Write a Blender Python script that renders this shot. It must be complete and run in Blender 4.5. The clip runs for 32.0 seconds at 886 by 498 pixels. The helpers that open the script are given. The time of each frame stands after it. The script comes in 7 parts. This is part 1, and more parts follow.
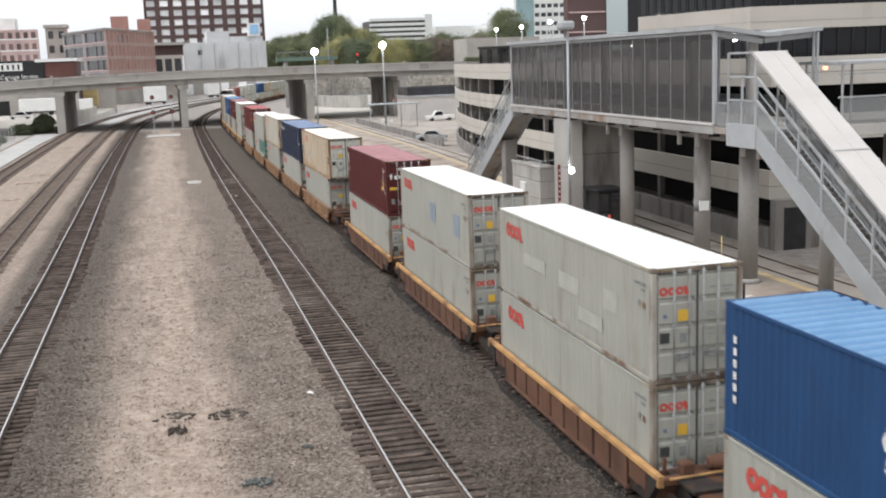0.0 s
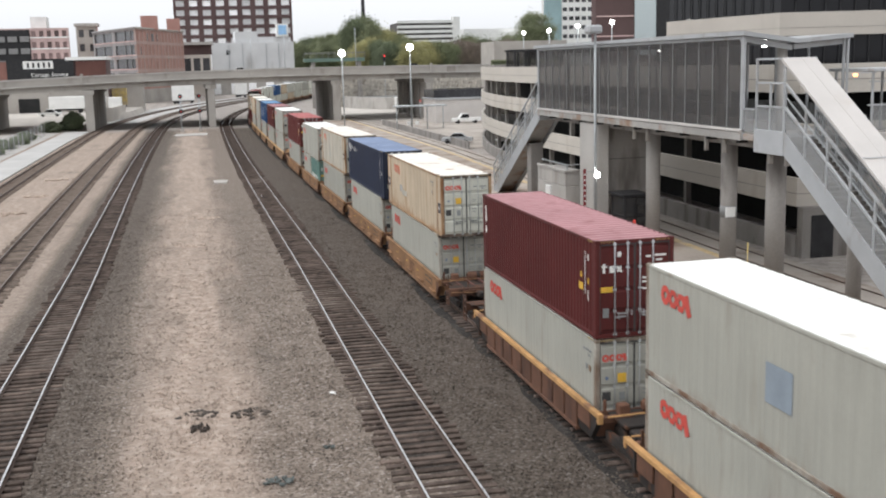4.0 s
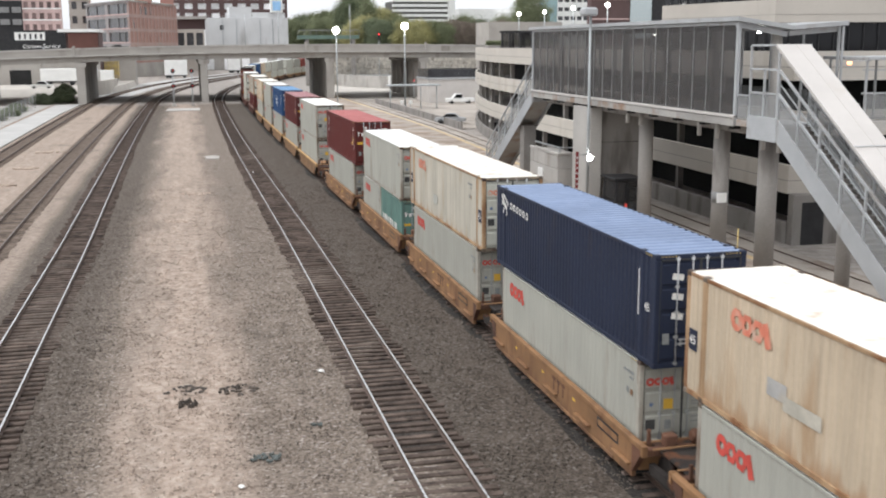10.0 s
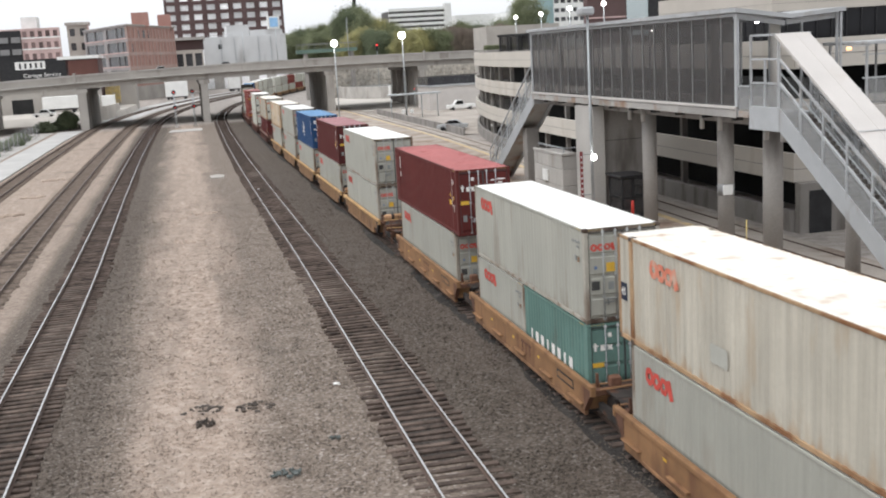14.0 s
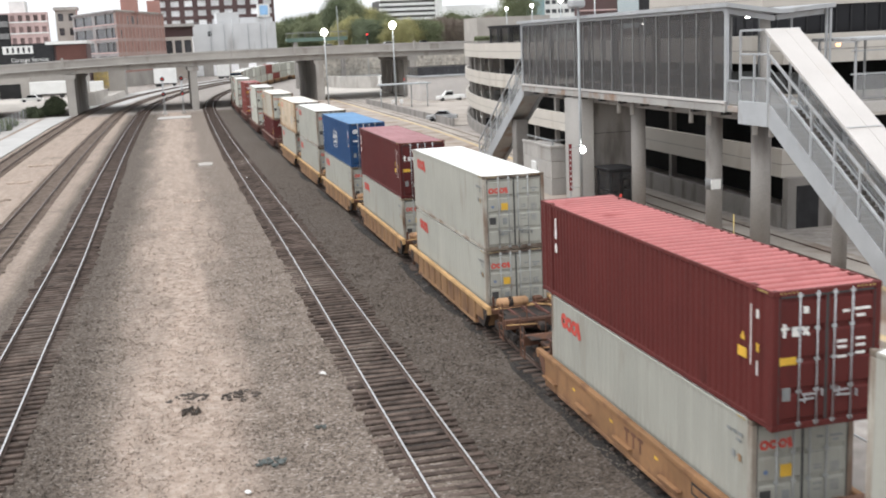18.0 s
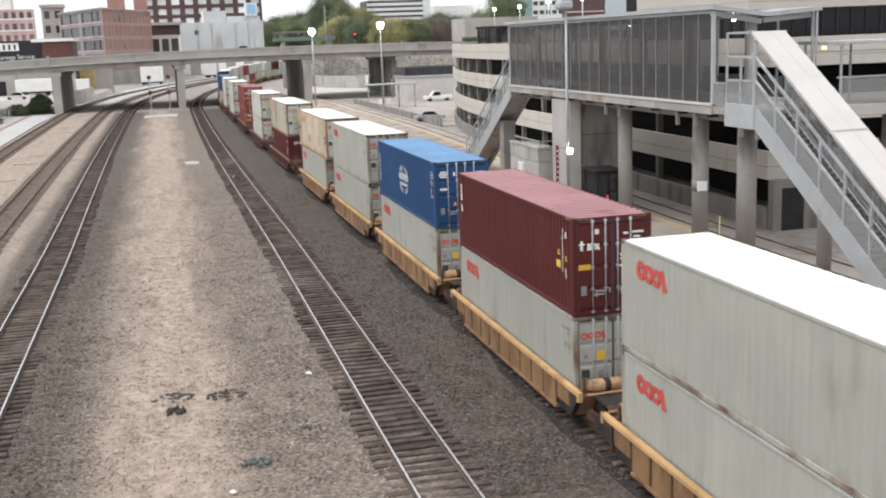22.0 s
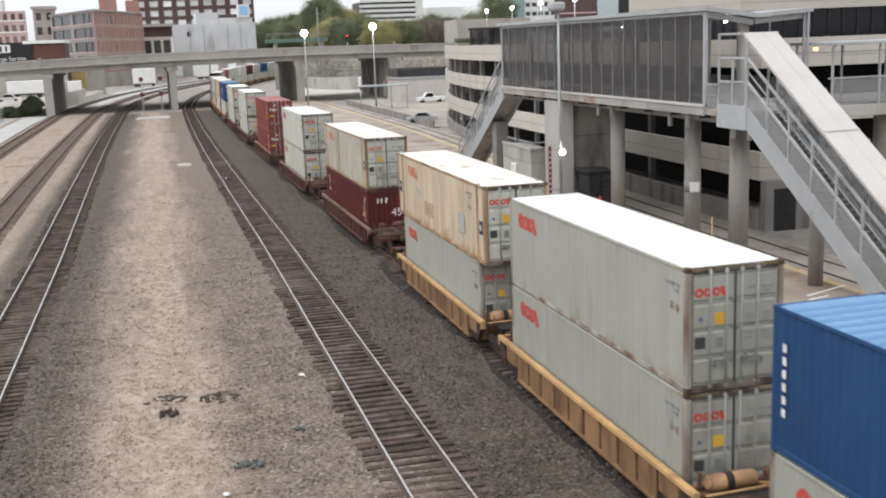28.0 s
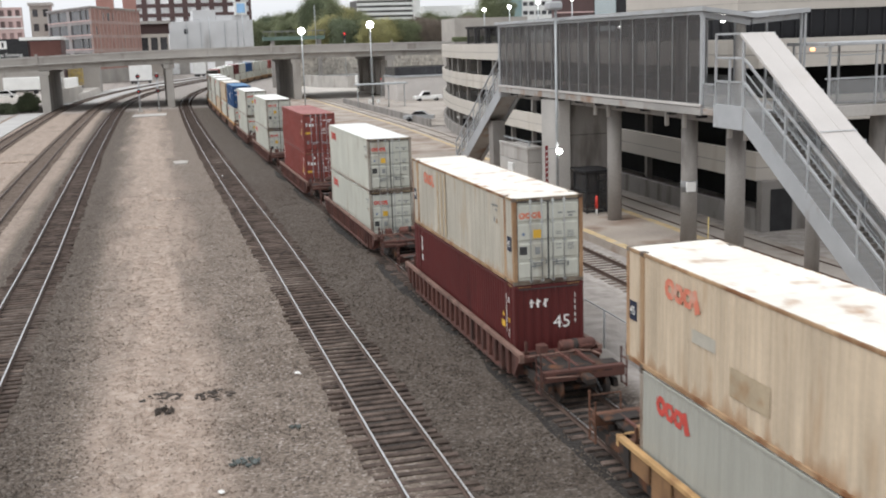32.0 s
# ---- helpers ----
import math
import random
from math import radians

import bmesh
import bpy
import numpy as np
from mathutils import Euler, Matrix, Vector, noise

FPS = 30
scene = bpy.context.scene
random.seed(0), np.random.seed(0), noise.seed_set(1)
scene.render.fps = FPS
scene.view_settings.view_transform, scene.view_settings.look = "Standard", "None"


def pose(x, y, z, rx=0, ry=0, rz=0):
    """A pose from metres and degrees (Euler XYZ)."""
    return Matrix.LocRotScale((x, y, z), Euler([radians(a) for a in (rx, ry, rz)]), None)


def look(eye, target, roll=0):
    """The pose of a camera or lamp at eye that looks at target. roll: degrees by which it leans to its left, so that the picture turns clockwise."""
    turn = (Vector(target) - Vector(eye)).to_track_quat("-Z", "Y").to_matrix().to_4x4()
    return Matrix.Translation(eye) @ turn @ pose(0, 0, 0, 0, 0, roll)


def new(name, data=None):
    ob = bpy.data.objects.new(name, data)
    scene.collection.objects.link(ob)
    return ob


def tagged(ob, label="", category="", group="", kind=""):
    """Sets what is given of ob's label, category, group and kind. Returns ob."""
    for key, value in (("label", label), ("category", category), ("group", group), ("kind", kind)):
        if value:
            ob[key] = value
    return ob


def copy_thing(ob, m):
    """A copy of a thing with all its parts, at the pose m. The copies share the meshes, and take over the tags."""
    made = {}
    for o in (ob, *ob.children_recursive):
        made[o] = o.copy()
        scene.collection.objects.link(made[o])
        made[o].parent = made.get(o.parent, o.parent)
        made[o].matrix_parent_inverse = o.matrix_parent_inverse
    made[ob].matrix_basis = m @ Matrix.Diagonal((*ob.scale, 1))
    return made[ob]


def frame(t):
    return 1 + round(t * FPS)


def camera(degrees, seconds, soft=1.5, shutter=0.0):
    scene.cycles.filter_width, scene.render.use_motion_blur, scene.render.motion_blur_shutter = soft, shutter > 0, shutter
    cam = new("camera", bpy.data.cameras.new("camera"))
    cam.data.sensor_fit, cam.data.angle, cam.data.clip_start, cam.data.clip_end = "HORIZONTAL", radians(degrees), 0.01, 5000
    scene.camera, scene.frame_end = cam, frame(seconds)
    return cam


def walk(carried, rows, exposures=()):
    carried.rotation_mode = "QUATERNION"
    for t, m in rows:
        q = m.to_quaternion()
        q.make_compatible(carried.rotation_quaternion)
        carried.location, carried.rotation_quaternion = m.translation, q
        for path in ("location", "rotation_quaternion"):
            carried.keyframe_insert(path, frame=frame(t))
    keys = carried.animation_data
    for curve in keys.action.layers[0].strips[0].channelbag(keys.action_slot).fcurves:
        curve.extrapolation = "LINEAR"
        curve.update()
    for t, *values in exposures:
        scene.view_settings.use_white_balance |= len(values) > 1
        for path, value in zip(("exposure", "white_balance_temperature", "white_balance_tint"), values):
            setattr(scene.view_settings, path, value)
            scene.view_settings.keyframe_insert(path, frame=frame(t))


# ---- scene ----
# Plan: y runs along the main tracks, x to the right of them, z = 0 is the top of the rails.
EYE = (0.0, 0.0, 11.15)
cam = camera(45.34, 32.0, soft=2.0, shutter=0.4)
TURNS = [
    (0, -14.29, -10.06, -2.14),
    (0.5, -14.13, -9.93, -1.38),
    (1, -13.78, -9.75, -1.73),
    (1.5, -13.70, -9.35, -2.00),
    (2, -13.78, -9.24, -1.13),
    (2.5, -13.97, -9.28, -1.40),
    (3, -13.58, -9.64, -1.51),
    (3.5, -13.05, -9.89, -1.66),
    (5.5, -13.63, -9.80, -0.63),
    (6, -14.35, -9.62, -0.75),
    (6.5, -13.91, -9.63, -0.66),
    (7, -12.23, -10.25, -0.41),
    (7.5, -12.33, -10.64, 0.02),
    (8, -12.87, -10.73, -0.05),
    (8.5, -13.20, -10.77, 0.09),
    (9, -13.31, -10.85, -0.01),
    (9.5, -13.26, -10.95, -0.06),
    (10, -13.46, -10.96, -0.32),
    (10.5, -13.26, -10.99, -2.14),
    (11, -11.96, -11.17, -3.52),
    (11.5, -10.96, -11.20, -3.23),
    (12, -11.01, -11.08, -1.91),
    (12.5, -11.25, -11.03, -1.69),
    (13, -12.04, -10.76, -2.90),
    (13.5, -12.53, -10.71, -3.68),
    (14, -12.99, -10.57, -3.40),
    (14.5, -13.24, -10.58, -3.32),
    (16.5, -13.57, -10.90, -2.76),
    (17, -13.53, -10.97, -2.71),
    (17.5, -13.53, -11.04, -2.66),
    (18, -13.63, -11.10, -2.58),
    (18.5, -13.69, -11.18, -2.67),
    (19, -13.68, -11.14, -2.79),
    (19.5, -13.80, -11.07, -2.75),
    (20, -13.88, -11.02, -2.68),
    (20.5, -13.89, -11.01, -2.57),
    (21, -14.00, -11.05, -2.46),
    (21.5, -14.07, -11.06, -2.50),
    (22, -14.36, -11.11, -2.16),
    (22.5, -14.49, -10.99, -2.28),
    (23, -14.47, -10.94, -2.30),
    (23.5, -14.32, -10.94, -2.22),
    (24, -14.16, -10.93, -2.30),
    (24.5, -14.29, -10.92, -2.42),
    (25, -14.46, -10.97, -2.43),
    (25.5, -14.53, -11.00, -2.35),
    (27.5, -14.84, -11.00, -2.28),
    (28, -14.75, -11.05, -2.21),
    (28.5, -14.61, -11.03, -1.99),
    (29, -14.63, -11.09, -2.04),
    (29.5, -14.79, -11.17, -2.08),
    (30, -14.94, -11.17, -2.15),
    (30.5, -15.05, -11.19, -2.26),
    (31, -15.13, -11.20, -2.21),
    (31.5, -15.06, -11.19, -2.09),
    (32, -14.95, -11.13, -1.92),
]
STOPS = [(0, 0.48), (1, 0.38), (3, 0.36), (6, 0.56), (9, 0.50), (11, 0.62), (12, 0.60), (14, 0.48), (17, 0.60), (18, 0.66), (20, 0.64), (21, 0.57), (23, 0.66), (24.5, 0.69), (28, 0.45), (30, 0.40), (32, 0.37)]
walk(cam, [(t, pose(*EYE, 0, 0, yaw) @ pose(0, 0, 0, 90 + pitch) @ pose(0, 0, 0, 0, 0, roll)) for t, yaw, pitch, roll in TURNS], STOPS)

# ---- light: a bright overcast sky ----
world = bpy.data.worlds.new("overcast_sky")
scene.world = world
world.use_nodes = True
wn, wl = world.node_tree.nodes, world.node_tree.links
sky = wn.new("ShaderNodeTexSky")
sky.sky_type, sky.sun_disc = "NISHITA", False
sky.sun_elevation, sky.sun_rotation = radians(62), radians(250)
sky.air_density, sky.dust_density, sky.ozone_density = 1.0, 2.0, 1.0
grey = wn.new("ShaderNodeHueSaturation")
grey.inputs["Saturation"].default_value = 0.04
grey.inputs["Value"].default_value = 1.12
wl.new(sky.outputs[0], grey.inputs["Color"])
veil = wn.new("ShaderNodeMix")
veil.data_type = "RGBA"
veil.inputs[0].default_value = 0.6
wl.new(grey.outputs[0], veil.inputs[6])
veil.inputs[7].default_value = (5.45, 5.65, 6.0, 1)
wl.new(veil.outputs[2], wn["Background"].inputs["Color"])
wn["Background"].inputs["Strength"].default_value = 0.15
sun_data = bpy.data.lights.new("sun", "SUN")
sun_data.energy, sun_data.angle, sun_data.color = 1.1, radians(40), (0.99, 0.99, 1.0)
sun = new("sun", sun_data)
sun.matrix_world = look((0, 0, 60), (30, 11, 0))


# ---- materials ----
def surface(name, col, rough=0.75, metal=0.0, var=0.25, scale=0.6, fine=14.0, bump=0.15, stain=None, amount=0.0,
            stain_scale=1.0, streak=1.0, rand=0.0, spec=0.4, glow=None, power=0.0, hem=None, runs=0.0):
    """A painted, mineral or metal surface: base colour with broad and fine variation, stains or rust, and relief."""
    m = bpy.data.materials.new(name)
    m.use_nodes = True
    n, l = m.node_tree.nodes, m.node_tree.links
    b = n["Principled BSDF"]
    b.inputs["Roughness"].default_value, b.inputs["Metallic"].default_value = rough, metal
    b.inputs["Specular IOR Level"].default_value = spec
    tc = n.new("ShaderNodeTexCoord")
    info = n.new("ShaderNodeObjectInfo")
    seed = n.new("ShaderNodeVectorMath")
    seed.operation = "SCALE"
    seed.inputs[0].default_value = (31.0, 17.0, 23.0)
    l.new(info.outputs["Random"], seed.inputs["Scale"])
    at = n.new("ShaderNodeVectorMath")
    l.new(tc.outputs["Object"], at.inputs[0])
    l.new(seed.outputs[0], at.inputs[1])

    def noise_tex(s, detail=4.0, stretch=None):
        t = n.new("ShaderNodeTexNoise")
        t.inputs["Scale"].default_value, t.inputs["Detail"].default_value = s, detail
        if stretch:
            mp = n.new("ShaderNodeMapping")
            mp.inputs["Scale"].default_value = stretch
            l.new(at.outputs[0], mp.inputs["Vector"])
            l.new(mp.outputs[0], t.inputs["Vector"])
        else:
            l.new(at.outputs[0], t.inputs["Vector"])
        return t

    def mapped(sock, a, b2, lo, hi):
        r = n.new("ShaderNodeMapRange")
        r.inputs["From Min"].default_value, r.inputs["From Max"].default_value = a, b2
        r.inputs["To Min"].default_value, r.inputs["To Max"].default_value = lo, hi
        l.new(sock, r.inputs["Value"])
        return r.outputs[0]

    broad, grain = noise_tex(scale, 5.0), noise_tex(fine, 3.0)
    f1 = mapped(broad.outputs["Fac"], 0.3, 0.7, 1 - var, 1 + var)
    f2 = mapped(grain.outputs["Fac"], 0.25, 0.75, 1 - var * 0.6, 1 + var * 0.6)
    mul = n.new("ShaderNodeMath")
    mul.operation = "MULTIPLY"
    l.new(f1, mul.inputs[0])
    l.new(f2, mul.inputs[1])
    last = mul.outputs[0]
    if runs:
        # thin vertical rain streaks
        fine_runs, broad_runs, m3, m4 = noise_tex(2.0, 4.0, (5.0, 5.0, 0.12)), noise_tex(0.9, 3.0, (3.0, 3.0, 0.2)), n.new("ShaderNodeMath"), n.new("ShaderNodeMath")
        m3.operation = m4.operation = "MULTIPLY"
        l.new(last, m3.inputs[0])
        l.new(mapped(fine_runs.outputs["Fac"], 0.3, 0.7, 1 - runs, 1 + runs * 0.6), m3.inputs[1])
        l.new(m3.outputs[0], m4.inputs[0])
        l.new(mapped(broad_runs.outputs["Fac"], 0.3, 0.7, 1 - runs * 0.8, 1 + runs * 0.6), m4.inputs[1])
        last = m4.outputs[0]
    if rand:
        m2 = n.new("ShaderNodeMath")
        m2.operation = "MULTIPLY"
        l.new(last, m2.inputs[0])
        l.new(mapped(info.outputs["Random"], 0, 1, 1 - rand, 1 + rand), m2.inputs[1])
        last = m2.outputs[0]
    tint = n.new("ShaderNodeVectorMath")
    tint.operation = "SCALE"
    tint.inputs[0].default_value = col
    l.new(last, tint.inputs["Scale"])
    out = tint.outputs[0]
    if stain:
        st = noise_tex(stain_scale, 6.0, (1.0, 1.0, 1.0 / streak))
        mix = n.new("ShaderNodeMix")
        mix.data_type = "RGBA"
        l.new(mapped(st.outputs["Fac"], 0.62 - amount * 0.3, 0.80 - amount * 0.3, 0.0, 0.9), mix.inputs[0])
        l.new(out, mix.inputs[6])
        mix.inputs[7].default_value = (*stain, 1)
        out = mix.outputs[2]
    if hem:
        # rust creeping up from the bottom edge, ragged
        height, rust, most = hem
        sep = n.new("ShaderNodeSeparateXYZ")
        l.new(tc.outputs["Object"], sep.inputs[0])
        rag = noise_tex(2.2, 8.0, (1.0, 1.0, 0.25))
        top = n.new("ShaderNodeMath")
        top.operation = "MULTIPLY"
        l.new(mapped(rag.outputs["Fac"], 0.35, 0.75, 0.05, 1.0), top.inputs[0])
        top.inputs[1].default_value = height
        over = n.new("ShaderNodeMath")
        over.operation = "DIVIDE"
        l.new(sep.outputs["Z"], over.inputs[0])
        l.new(top.outputs[0], over.inputs[1])
        mix = n.new("ShaderNodeMix")
        mix.data_type = "RGBA"
        l.new(mapped(over.outputs[0], 0.2, 1.3, most, 0.0), mix.inputs[0])
        l.new(out, mix.inputs[6])
        mix.inputs[7].default_value = (*rust, 1)
        out = mix.outputs[2]
    l.new(out, b.inputs["Base Color"])
    l.new(mapped(grain.outputs["Fac"], 0.3, 0.7, max(rough - 0.08, 0.03), min(rough + 0.08, 1.0)), b.inputs["Roughness"])
    if bump:
        bp = n.new("ShaderNodeBump")
        bp.inputs["Strength"].default_value, bp.inputs["Distance"].default_value = bump, 0.02
        l.new(grain.outputs["Fac"], bp.inputs["Height"])
        l.new(bp.outputs[0], b.inputs["Normal"])
    if glow:
        b.inputs["Emission Color"].default_value, b.inputs["Emission Strength"].default_value = (*glow, 1), power
    return m


def glass_like(name, col, rough=0.08, alpha=1.0, metal=0.0):
    m = bpy.data.materials.new(name)
    m.use_nodes = True
    b = m.node_tree.nodes["Principled BSDF"]
    b.inputs["Base Color"].default_value = (*col, 1)
    b.inputs["Roughness"].default_value, b.inputs["Alpha"].default_value, b.inputs["Metallic"].default_value = rough, alpha, metal
    b.inputs["Specular IOR Level"].default_value = 0.25
    return m


RUST = (0.16, 0.065, 0.03)
M = dict(
    rail=surface("rusty_rail_steel", (0.11, 0.075, 0.06), 0.7, 0.3, 0.3, 1.0, 30),
    railtop=surface("polished_railhead", (0.62, 0.62, 0.62), 0.28, 0.9, 0.12, 0.8, 20, 0.02),
    tie=surface("weathered_tie_wood", (0.108, 0.082, 0.069), 0.95, 0, 0.4, 1.5, 22, 0.6, (0.035, 0.027, 0.024), 0.35, 2.0, 1.0, 0.26, 0.15),
    concrete=surface("weathered_concrete", (0.28, 0.262, 0.245), 0.88, 0, 0.16, 0.35, 12, 0.2, (0.13, 0.112, 0.10), 0.32, 0.9, 4.0),
    concrete_light=surface("pale_concrete", (0.43, 0.41, 0.385), 0.85, 0, 0.14, 0.3, 9, 0.15, (0.28, 0.25, 0.22), 0.18, 0.6, 4.0),
    beige=surface("beige_precast", (0.47, 0.435, 0.39), 0.8, 0, 0.08, 0.25, 12, 0.08, (0.36, 0.32, 0.27), 0.12, 0.5, 5.0),
    steel=surface("galvanised_steel", (0.42, 0.44, 0.45), 0.5, 0.35, 0.12, 1.2, 25, 0.05),
    pale_paint=surface("pale_grey_paint", (0.39, 0.40, 0.41), 0.6, 0, 0.1, 0.7, 20, 0.04, (0.25, 0.22, 0.19), 0.15, 1.2, 3.0),
    # near-black that puts the shade of deep openings into the colour
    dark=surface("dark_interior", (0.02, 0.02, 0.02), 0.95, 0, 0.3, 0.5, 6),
    black=surface("black_metal", (0.025, 0.025, 0.027), 0.6, 0.2, 0.3, 1.5, 20),
    yellow=surface("worn_yellow_paint", (0.50, 0.38, 0.15), 0.75, 0, 0.2, 1.0, 15, 0.1, (0.38, 0.32, 0.26), 0.4, 1.2),
    white=surface("white_paint", (0.78, 0.78, 0.76), 0.6, 0, 0.07, 0.5, 12, 0.05),
    red=surface("red_paint", (0.62, 0.05, 0.035), 0.6, 0, 0.12, 1.0, 20, 0.03),
)


# ---- mesh helpers ----
def tag_structure(ob, label="", category=""):
    return tagged(ob, label, category, "", "structure")


def mesh_ob(name, verts, faces, material, parent=None, smooth=False):
    me = bpy.data.meshes.new(name)
    me.from_pydata(verts, [], faces)
    me.update()
    if material:
        me.materials.append(material)
    if smooth:
        me.shade_smooth()
    ob = new(name, me)
    ob.parent = parent
    return ob


def part(name, bm, material, parent, label=""):
    me = bpy.data.meshes.new(name)
    bm.to_mesh(me)
    bm.free()
    if material:
        me.materials.append(material)
    ob = new(name, me)
    ob.parent = parent
    return tagged(ob, label)


def boxes(*bs):
    """A bmesh of cuboids, each (x0, x1, y0, y1, z0, z1)."""
    bm = bmesh.new()
    for x0, x1, y0, y1, z0, z1 in bs:
        v = [bm.verts.new((x, y, z)) for z in (z0, z1) for x, y in ((x0, y0), (x1, y0), (x1, y1), (x0, y1))]
        for f in ((3, 2, 1, 0), (4, 5, 6, 7), (0, 1, 5, 4), (1, 2, 6, 5), (2, 3, 7, 6), (3, 0, 4, 7)):
            bm.faces.new([v[i] for i in f])
    return bm


def soft_box(b, w=0.02):
    """One cuboid with worn, bevelled edges."""
    bm = boxes(b)
    bmesh.ops.bevel(bm, geom=bm.edges[:], offset=w, segments=1, affect="EDGES")
    return bm


def add_bar(bm, p, q, w, h=None, up=(0, 0, 1)):
    """A rectangular bar from p to q, w wide across and h high."""
    h = h or w
    p, q = Vector(p), Vector(q)
    d = (q - p).normalized()
    up = Vector(up)
    if abs(d.dot(up)) > 0.98:
        up = Vector((0, 1, 0))
    side = d.cross(up).normalized()
    up = side.cross(d)
    a, b = side * w / 2, up * h / 2
    v = [bm.verts.new(c + s) for c in (p, q) for s in (-a - b, a - b, a + b, -a + b)]
    for f in ((3, 2, 1, 0), (4, 5, 6, 7), (0, 1, 5, 4), (1, 2, 6, 5), (2, 3, 7, 6), (3, 0, 4, 7)):
        bm.faces.new([v[i] for i in f])
    return bm


def bars(*bs):
    bm = bmesh.new()
    for b in bs:
        add_bar(bm, *b)
    return bm


def add_rod(bm, p, q, r, r2=None, n=10):
    """A round rod from p to q."""
    r2 = r if r2 is None else r2
    p, q = Vector(p), Vector(q)
    d = (q - p).normalized()
    side = d.cross(Vector((0, 0, 1)) if abs(d.z) < 0.9 else Vector((0, 1, 0))).normalized()
    up = side.cross(d)
    ring = [[bm.verts.new(c + (side * math.cos(a) + up * math.sin(a)) * rr) for a in [2 * math.pi * i / n for i in range(n)]]
            for c, rr in ((p, r), (q, r2))]
    for i in range(n):
        bm.faces.new((ring[0][i], ring[0][(i + 1) % n], ring[1][(i + 1) % n], ring[1][i])).smooth = True
    bm.faces.new(ring[0][::-1])
    bm.faces.new(ring[1])
    bmesh.ops.recalc_face_normals(bm, faces=bm.faces[:])
    return bm


def rods(*rs):
    bm = bmesh.new()
    for r in rs:
        add_rod(bm, *r)
    return bm


def prism(pts, z0, z1):
    """An upright prism on a plan outline, counter-clockwise."""
    bm = bmesh.new()
    lo, hi = [bm.verts.new((x, y, z0)) for x, y in pts], [bm.verts.new((x, y, z1)) for x, y in pts]
    k = len(pts)
    for i in range(k):
        bm.faces.new((lo[i], lo[(i + 1) % k], hi[(i + 1) % k], hi[i]))
    bm.faces.new(hi)
    bm.faces.new(lo[::-1])
    return bm


def side_prism(pts, x0, x1):
    """A prism on an outline in the (y, z) plane, from x0 to x1."""
    bm = bmesh.new()
    a, b = [bm.verts.new((x0, y, z)) for y, z in pts], [bm.verts.new((x1, y, z)) for y, z in pts]
    k = len(pts)
    for i in range(k):
        bm.faces.new((a[i], a[(i + 1) % k], b[(i + 1) % k], b[i]))
    bm.faces.new(b)
    bm.faces.new(a[::-1])
    bmesh.ops.recalc_face_normals(bm, faces=bm.faces[:])
    return bm


def empty(name, m=None, label="", category="", group="", kind=""):
    ob = new(name)
    if m is not None:
        ob.matrix_basis = m
    return tagged(ob, label, category, group, kind)


# ---- the line of the tracks: straight, then a curve to the right beyond the overpass ----
BEND, RADIUS = 203.0, 680.0


def on_line(s, off):
    """The point s metres along a track whose straight part lies at x = off, and its heading in degrees."""
    # a slight sway to the left ahead of the curve
    k = min(max((s - 62.0) / 146.0, 0.0), 1.0) * math.pi
    sway, lean = -0.43 * math.sin(k), (0.43 * math.pi / 146.0 * math.cos(k) if 0 < k < math.pi else 0.0)
    if s <= BEND:
        return off + sway, s, math.degrees(lean)
    r = RADIUS - off
    a = (s - BEND) / RADIUS
    return RADIUS - r * math.cos(a) + sway, BEND + r * math.sin(a), math.degrees(lean) - math.degrees(a)


def ribbon(off, profile, s0, s1, step=6.0, closed=True):
    """Vertices and faces of a profile (x, z) swept along a track."""
    ss = [s0] + [s for s in np.arange(s0, s1, step) if s > max(s0, 56.0)] + [s1]
    verts, faces, k = [], [], len(profile)
    for s in ss:
        x, y, h = on_line(s, off)
        c, w = math.cos(radians(h)), math.sin(radians(h))
        verts += [(x + c * px, y + w * px, pz) for px, pz in profile]
    for i in range(len(ss) - 1):
        for j in range(k if closed else k - 1):
            a, b = i * k + j, i * k + (j + 1) % k
            faces.append((a, b, b + k, a + k))
    if closed:
        faces += [tuple(range(k))[::-1], tuple(range((len(ss) - 1) * k, len(ss) * k))]
    return verts, faces


RAIL = [(-0.07, -0.16), (0.07, -0.16), (0.07, -0.14), (0.012, -0.12), (0.012, -0.04), (0.036, -0.03), (0.036, -0.004),
        (-0.036, -0.004), (-0.036, -0.03), (-0.012, -0.04), (-0.012, -0.12), (-0.07, -0.14)]
HEAD = [(-0.03, -0.004), (0.03, -0.004), (0.03, 0.0), (-0.03, 0.0)]


